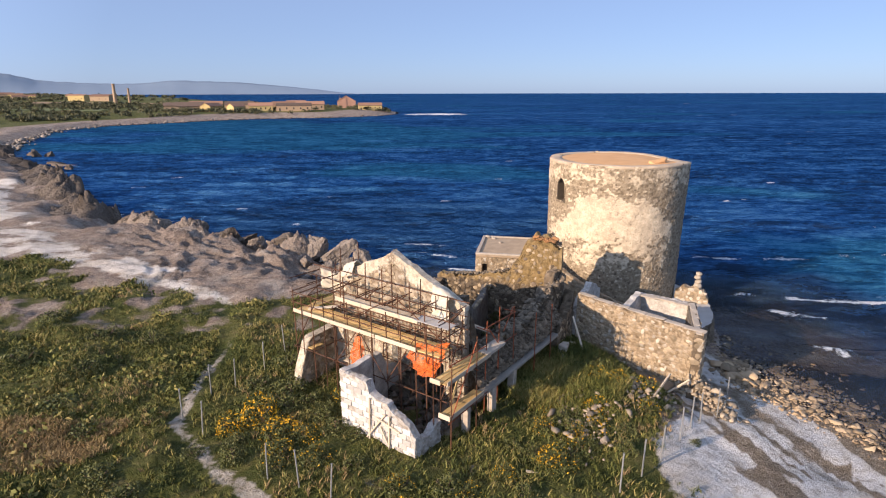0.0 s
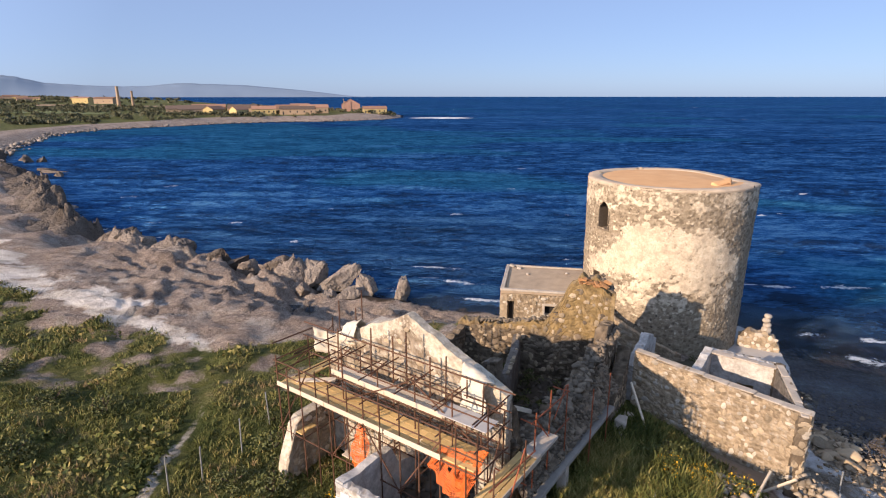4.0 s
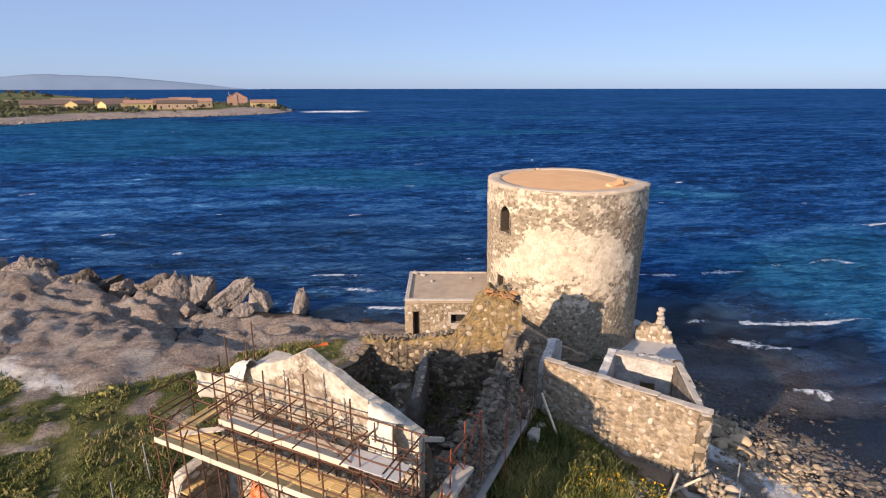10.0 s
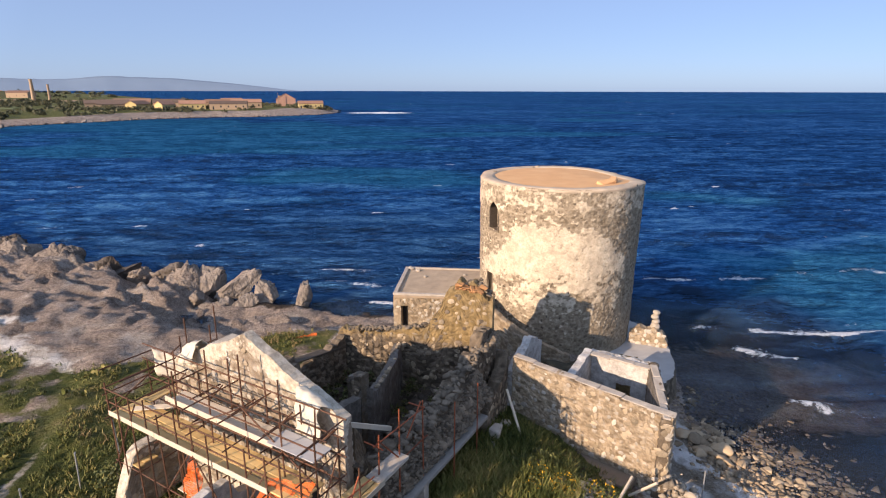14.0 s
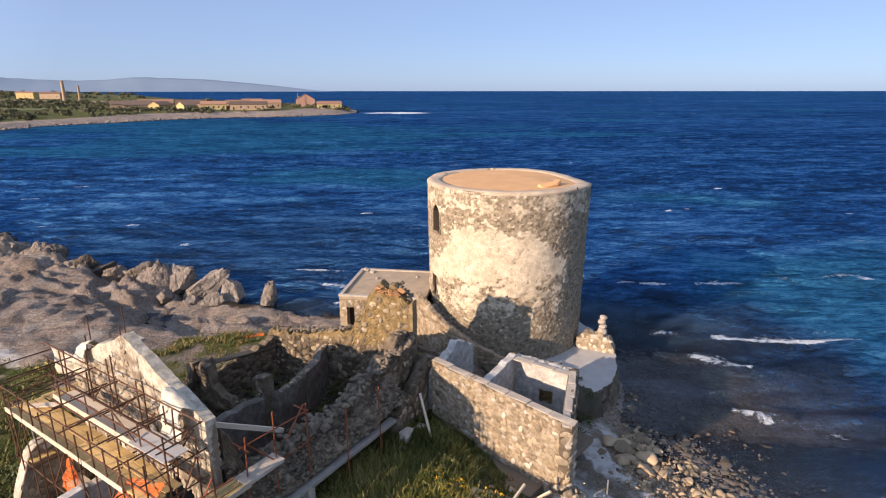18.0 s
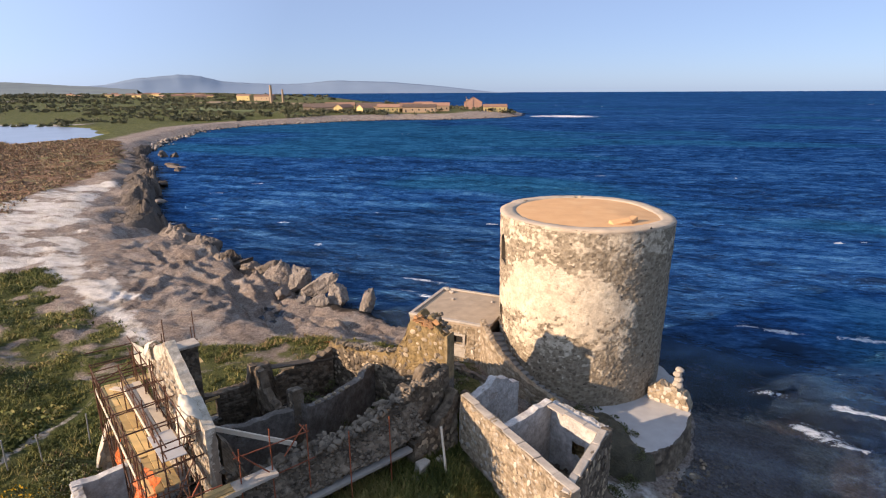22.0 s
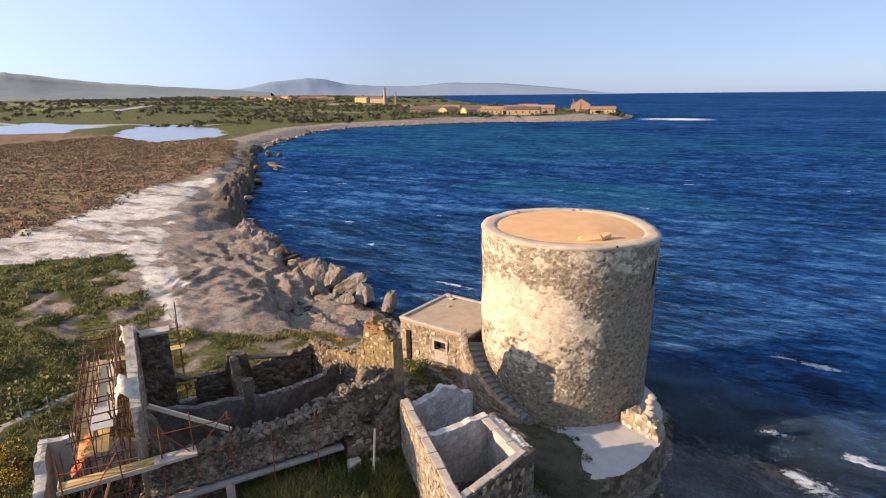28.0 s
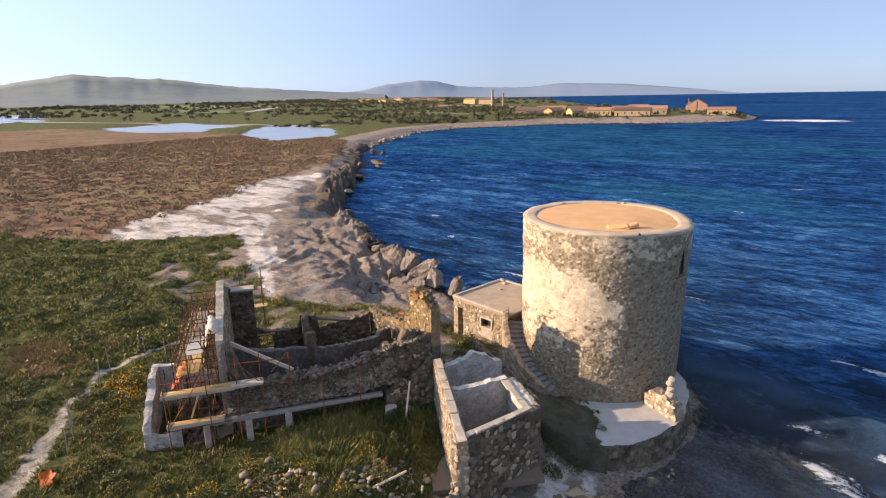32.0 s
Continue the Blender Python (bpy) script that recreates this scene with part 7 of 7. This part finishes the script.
SHRUBS += [(14.9, 37.3, 0.7, 0), (16.0, 36.9, 0.75, 0), (16.9, 37.6, 0.5, 0), (13.6, 38.0, 0.5, 0), (15.6, 35.0, 0.7, 0), (17.2, 34.6, 0.6, 0), (16.4, 33.4, 0.6, 0), (7.6, 39.2, 0.6, 0), (8.8, 38.4, 0.5, 0), (5.6, 41.6, 0.7, 0), (4.2, 41.8, 0.6, 0), (10.6, 38.0, 0.4, 0), (12.2, 22.7, 0.3, 0), (15.8, 35.8, 0.55, 0), (17.0, 36.0, 0.45, 0), (14.7, 38.8, 0.5, 0), (16.1, 37.9, 0.4, 0), (17.6, 37.2, 0.35, 0), (-0.8, 39.6, 0.8, 0), (-2.6, 38.2, 0.9, 0), (0.9, 40.6, 0.7, 0)]
SHRUBS += [(-16, 22.6, 0.8, 0), (-18.5, 24.8, 0.9, 0), (-19.5, 28.5, 0.9, 0), (-17.5, 32.0, 0.9, 0), (-13.5, 19.6, 0.8, 0), (-21, 33, 1.0, 0), (-24, 30, 1.0, 0), (-26, 36, 1.0, 0), (-11.8, 18.4, 0.7, 0)]
SHRUBS += [(14.2, 37.4, 0.45, 0), (15.0, 36.4, 0.5, 0), (16.2, 36.0, 0.5, 0), (17.0, 37.0, 0.45, 0), (17.6, 35.6, 0.5, 0), (16.0, 38.2, 0.35, 0), (6.9, 40.0, 0.5, 0), (7.9, 40.8, 0.6, 0), (8.3, 37.2, 0.5, 0), (7.3, 38.0, 0.6, 0), (6.2, 39.4, 0.6, 0), (9.4, 36.6, 0.4, 0)]
SHRUBS += [(7.6, 23.0, 0.55, 2), (8.3, 24.9, 0.6, 0), (9.6, 26.4, 0.6, 1), (10.4, 27.2, 0.5, 0), (6.6, 22.6, 0.5, 1), (5.6, 24.2, 0.45, 2), (9.0, 27.9, 0.7, 0), (7.0, 26.2, 0.45, 0), (5.0, 20.6, 0.55, 1), (3.0, 19.6, 0.5, 2), (1.4, 18.4, 0.55, 2), (-4.4, 22.6, 0.7, 0), (-3.0, 23.4, 0.55, 2), (-5.2, 23.8, 0.7, 0), (-8.8, 21.8, 0.6, 0), (-4.8, 27.2, 0.5, 0), (-7.6, 28.0, 0.6, 0)]
drift = random.Random(77)
for cx_, cy_, rx_, ry_, n_ in ((-6.6, 22.6, 3.4, 2.6, 20), (6.4, 22.4, 2.8, 2.6, 11), (-8.2, 28.6, 1.6, 3.2, 8), (0.8, 18.2, 3.4, 1.2, 8), (8.8, 28.0, 1.0, 1.2, 5)):
    for _ in range(n_):
        w_, k_ = drift.uniform(0, 6.283), drift.random() ** 0.5
        x_, y_ = cx_ + rx_ * k_ * math.cos(w_), cy_ + ry_ * k_ * math.sin(w_)
        if off_house(np.array([[x_, y_]]))[0]:
            SHRUBS.append((x_, y_, drift.uniform(0.3, 0.75), drift.choice((0, 0, 0, 0, 2))))
for i, (x, y, s, b) in enumerate(SHRUBS):
    on_terrace = inside(np.array([[x, y]]), EDGE)[0]
    shrub(x, y, s * 1.15, b, 1.0 if i % 3 else 1.25, 900 + i, 2.85 if on_terrace else None)
# weeds rooted on walls and in the ruin
q = np.random.default_rng(870)
pieces = []
for _ in range(60):
    u, v_ = q.uniform(-3.8, 3.6), q.uniform(7.2, 10.4)
    w_ = HOUSE @ Vector((u, v_, 0))
    s = q.uniform(0.15, 0.4)
    v, f = leaf_cloud(40, (s, s, s * 0.8), 0.06, q)
    pieces.append((v + np.array([w_.x, w_.y, 3.9 + q.uniform(0, 0.5)]), f))
for _ in range(46):
    x, y = q.uniform(13.2, 16.9), q.uniform(36.6, 39.4)
    s = q.uniform(0.1, 0.3)
    v, f = leaf_cloud(40, (s, s, s * 0.5), 0.05, q)
    pieces.append((v + np.array([x, y, 2.92]), f))
joined("weeds", pieces, M_LEAF, "weeds growing in the ruin and along the terrace", "weeds")

# ---- fence ----
POSTS = [(-12, 23.9), (-10.5, 22.6), (-10.6, 27.1), (-9.6, 28.9), (-9.0, 31.0), (-11.5, 26.1), (-6.6, 19.5), (-5.2, 19.0), (-3.8, 18.2), (14.6, 25.6), (11.5, 22.8), (12.4, 23.8), (9.8, 20.8), (8.6, 19.7), (7.4, 18.7), (13.3, 24.7), (16.0, 27.4)]
for i, (x, y) in enumerate(POSTS):
    z = ground_z(x, y)
    q = random.Random(i)
    ob = thing("fence_post", "thin pale metal fence post in the grass", "post", "fence posts", m=pose(x, y, z, q.uniform(-4, 4), q.uniform(-4, 4), 0))
    part("shaft", tube_mesh("shaft", (0, 0, -0.2), (0, 0, 1.65), 0.032, M_POST, 6), None, ob)
    part("cap", tube_mesh("cap", (0, 0, 1.65), (0, 0, 1.7), 0.038, M_POST, 6), None, ob)
for i, (a, b) in enumerate((((10.9, 25.2, 3.6), (12.3, 26.4, 4.5)), ((9.9, 26.6, 3.7), (11.4, 25.4, 3.8)), ((12.6, 27.1, 3.0), (13.3, 26.3, 4.2)), ((7.9, 27.2, 3.8), (9.0, 27.0, 4.0)), ((3.9, 19.9, 3.6), (5.0, 19.6, 3.5)))):
    ob = thing("driftwood_plank", "bleached old plank lying on the rubble", "plank", "loose planks")
    part("plank_body", tube_mesh("plank_body", a, b, 0.06, M_WOODPALE, 4), None, ob)
net_ob = net("scrap of orange netting beside the path", ((0, 0, 0.05), (0.9, 0.2, 0.05), (1.0, 0.5, 0.55), (0.1, 0.3, 0.5)), 361)
net_ob.matrix_basis = pose(-2.5, 16.3, ground_z(-2.5, 16.3) + 0.1, 0, 0, 20)
net_ob = net("scrap of orange netting beside the rocks", ((0, 0, 0.05), (2.2, 0.2, 0.05), (2.2, 0.3, 0.6), (0.1, 0.2, 0.4)), 371)
net_ob.matrix_basis = pose(-3.2, 42.6, ground_z(-3.2, 42.6) - 0.1, 0, 0, 10) @ Matrix.Diagonal((0.6, 0.6, 0.6, 1))

# ---- far shore ----
M_FARWALL = simple("sunlit_render", (0.45, 0.32, 0.20), 0.9, 0.2, 0.4, per="object")
M_FARYELLOW = simple("yellow_render", (0.62, 0.47, 0.20), 0.9, 0.15, 0.4, per="object")
M_FARROOF = simple("terracotta_roof", (0.34, 0.19, 0.12), 0.9, 0.3, 0.5, per="object")
M_FARDARK = simple("dark_roof", (0.16, 0.11, 0.08), 0.9, 0.3, 0.5, per="object")
M_GLASS = simple("dark_window", (0.04, 0.045, 0.05), 0.25, 0.2, 2)


def far_house(name, label, x, y, length, width, high, roof_h, turn, wall, roof, windows=4, group="far houses"):
    """A gabled house: walls, roof, windows and a door."""
    z = ground_z(x, y)
    ob = thing(name, label, "house", group, m=pose(x, y, z - 0.3, 0, 0, turn))
    L, W = length / 2, width / 2
    vs = [(-L, -W, 0), (L, -W, 0), (L, W, 0), (-L, W, 0), (-L, -W, high), (L, -W, high), (L, W, high), (-L, W, high), (-L, 0, high + roof_h), (L, 0, high + roof_h)]
    part("wall", raw_mesh("wall", vs, [(0, 1, 5, 4), (1, 2, 6, 9, 5), (2, 3, 7, 6), (3, 0, 4, 8, 7)], wall), None, ob)
    o, t_ = 0.35, 0.18
    k = roof_h / W
    rv = [(-L - o, -W - o, high - o * k), (L + o, -W - o, high - o * k), (L + o, 0, high + roof_h), (-L - o, 0, high + roof_h), (L + o, W + o, high - o * k), (-L - o, W + o, high - o * k)]
    rv += [(a, b, c + t_) for a, b, c in rv]
    part("roof", raw_mesh("roof", rv, [(6, 7, 8, 9), (9, 8, 10, 11), (1, 0, 3, 2), (2, 3, 5, 4), (0, 1, 7, 6), (4, 5, 11, 10), (1, 2, 8, 7), (2, 4, 10, 8), (3, 0, 6, 9), (5, 3, 9, 11)], roof), None, ob)
    for i in range(windows):
        f = -L + (i + 0.5) * length / windows
        part("window" if i else "door", box_bm(0.9, 0.08, 1.2 if i else 2.0, 0.0), M_GLASS, ob, m=pose(f, -W - 0.03, high * 0.4 if i else 0.3))
    return ob


FAR = [(-80, 486, 15, 10, 5.5, 3.2, 25, 0, 0), (-56, 452, 18, 7, 4, 1.8, 12, 1, 1), (-99, 436, 20, 8, 4.5, 2.0, 15, 0, 0), (-112, 446, 14, 8, 5, 2, 20, 1, 0), (-106, 415, 24, 8, 4, 1.8, 10, 0, 2), (-129, 412, 16, 8, 4, 2, 18, 1, 0), (-117, 428, 16, 8, 4.5, 2, 12, 0, 0), (-141, 396, 10, 7, 4, 2, 60, 1, 0),
       (-160, 402, 14, 8, 4, 2, 75, 1, 0), (-176, 404, 18, 12, 4, 2.6, 25, 0, 2), (-170, 418, 22, 9, 5, 2, 20, 1, 0), (-148, 424, 20, 9, 4.5, 2.2, 12, 0, 2), (-192, 420, 18, 9, 4, 2, 25, 0, 2)]
for i, (x, y, a, b, h, rh, tn, wl, rf) in enumerate(FAR):
    if i == 0:
        ob = far_house("chapel", "gabled pinkish stone chapel standing on the far point", x, y, 12, 15, 6, 4.2, tn + 75, simple("pink_stone", (0.46, 0.27, 0.19), 0.9, 0.25, 0.5), M_FARROOF, 2)
        ob["category"] = "chapel"
        part("bell_gable", box_bm(1.4, 1.0, 3, 0.1), M_FARWALL, ob, m=pose(-4, 5, 5.5))
    else:
        far_house("farm_building", ("yellow rendered" if wl else "sunlit stone") + " low building with tiled roof on the far shore", x, y, a, b, h, rh, tn, M_FARYELLOW if wl else M_FARWALL, M_FARDARK if rf == 2 else M_FARROOF, 5)
for x, y, h, r0 in ((-372, 660, 22, 1.7), (-358, 664, 17, 1.2), (-84, 476, 10, 0.2)):
    ob = thing("chimney_stack" if h > 12 else "mast", "tall round brick chimney standing inland" if h > 12 else "thin mast beside the chapel", "chimney" if h > 12 else "mast", m=pose(x, y, ground_z(x, y) - 0.5))
    me, _ = raw_mesh("shaft", [(rr_ * math.cos(k * math.pi / 6), rr_ * math.sin(k * math.pi / 6), z) for z, rr_ in ((0, r0 * 1.25), (h, r0 * 0.85)) for k in range(12)], quads(2, 12, True), M_FARWALL), 0
    part("shaft", me, None, ob)
    part("cap", raw_mesh("cap", [(rr_ * math.cos(k * math.pi / 6), rr_ * math.sin(k * math.pi / 6), z) for z, rr_ in ((h, r0 * 1.0), (h + 0.8, r0 * 1.0)) for k in range(12)], [list(range(12)), list(range(12, 24))] + [list(x_) for x_ in quads(2, 12, True)], M_FARWALL), None, ob)
q = random.Random(41)
for i in range(26):
    f = i / 25
    x, y = -1250 + 760 * f + q.uniform(-60, 60), 1240 - 330 * f + q.uniform(-60, 60)
    far_house("town_house", "small sunlit house of the distant town", x, y, q.uniform(14, 30), q.uniform(9, 14), q.uniform(4, 9), q.uniform(1.5, 3), q.uniform(-20, 40), q.choice((M_FARWALL, M_FARYELLOW, M_FARWALL)), M_FARROOF, 3, "town houses")

# woods and hedges inland
q = np.random.default_rng(51)
pieces = []


def crown(x, y, s, leaf):
    v, f = leaf_cloud(46, (s, s, s * 0.8), leaf, q, 0.4)
    pieces.append((v + np.array([x, y, ground_z(x, y) + s * 0.35]), f))


cand = np.column_stack([q.uniform(-420, -60, 2600), q.uniform(255, 700, 2600)])
wd_ = shore_depth(cand)
dens = fbm(cand / 45, 3, 53)
for x, y in cand[(wd_ > 14) & (dens > -0.1)][:800]:
    crown(x, y, q.uniform(1.2, 2.6), 0.65)
for a, b, n_ in (((-60, 446), (-40, 458), 10), ((-185, 392), (-125, 398), 26), ((-190, 330), (-240, 300), 30)):
    for _ in range(n_):
        f = q.uniform()
        crown(a[0] + (b[0] - a[0]) * f + q.normal(0, 3), a[1] + (b[1] - a[1]) * f + q.normal(0, 3), q.uniform(1.5, 3), 0.8)
cand = np.column_stack([q.uniform(-1700, -180, 2600), q.uniform(250, 1500, 2600)])
wd_ = shore_depth(cand)
dens = fbm(cand / np.array([160, 90]), 3, 54)
for x, y in cand[(wd_ > 30) & (dens > -0.05)][:1100]:
    d_ = math.hypot(x, y)
    crown(x, y, q.uniform(1.5, 3.4) * (0.7 + d_ / 1100), 0.55 + d_ / 1200)
for x, y, *_ in FAR:
    for _ in range(9):
        a = q.uniform(0, 6.3)
        d_ = q.uniform(9, 22)
        if shore_depth(np.array([[x + d_ * math.cos(a), y + d_ * math.sin(a)]]))[0] > 6:
            crown(x + d_ * math.cos(a), y + d_ * math.sin(a), q.uniform(1.2, 2.6), 0.6)
joined("woods", pieces, M_FARTREE, "dark scrub woods and hedges inland", "woods")
# fields: pale green and ochre strips, and a track
M_FIELD = simple("green_field", (0.15, 0.17, 0.05), 0.95, 0.3, 0.03, bumps=0.0)
M_FIELDDRY = simple("ochre_field", (0.30, 0.20, 0.10), 0.95, 0.25, 0.03, bumps=0.0)
M_TRACKFAR = simple("pale_dirt_road", (0.40, 0.35, 0.28), 0.95, 0.15, 0.05, bumps=0.0)


def drape(name, label, poly, mat, cat="field", lift=0.25):
    """A strip of land laid on the ground sheet."""
    (x0, y0), (x1, y1), (x2, y2), (x3, y3) = poly
    a, b = np.meshgrid(np.linspace(0, 1, 30), np.linspace(0, 1, 12), indexing="ij")
    a, b = a.ravel(), b.ravel()
    p = np.column_stack([(x0 * (1 - a) + x1 * a) * (1 - b) + (x3 * (1 - a) + x2 * a) * b, (y0 * (1 - a) + y1 * a) * (1 - b) + (y3 * (1 - a) + y2 * a) * b])
    p += np.column_stack([fbm(p / 30, 2, 61), fbm(p / 30, 2, 62)]) * 3
    tagged(part(name, raw_mesh(name, np.column_stack([p, ground_at(p) + lift]), quads(30, 12), mat, True)), label, cat, kind="structure")


drape("trim", "bright green field inland of the bay", [(-420, 470), (-240, 400), (-260, 450), (-430, 540)], M_FIELD)
drape("trim", "green field behind the far point", [(-330, 560), (-170, 500), (-190, 560), (-360, 640)], M_FIELD)
drape("trim", "ochre bare field by the chimneys", [(-520, 700), (-300, 610), (-330, 690), (-560, 800)], M_FIELDDRY)
drape("trim", "pale green pasture on the slope", [(-1500, 620), (-800, 560), (-900, 760), (-1600, 900)], M_FIELD, lift=0.6)
drape("trim", "pale green pasture inland", [(-900, 420), (-560, 380), (-620, 470), (-960, 520)], M_FIELD, lift=0.5)
drape("road", "pale straight dirt road running inland", [(-560, 410), (-545, 412), (-980, 830), (-1010, 822)], M_TRACKFAR, "road", 0.7)
drape("road", "straight road along the lagoons", [(-900, 150), (-250, 268), (-252, 275), (-905, 162)], M_TRACKFAR, "road", 0.4)
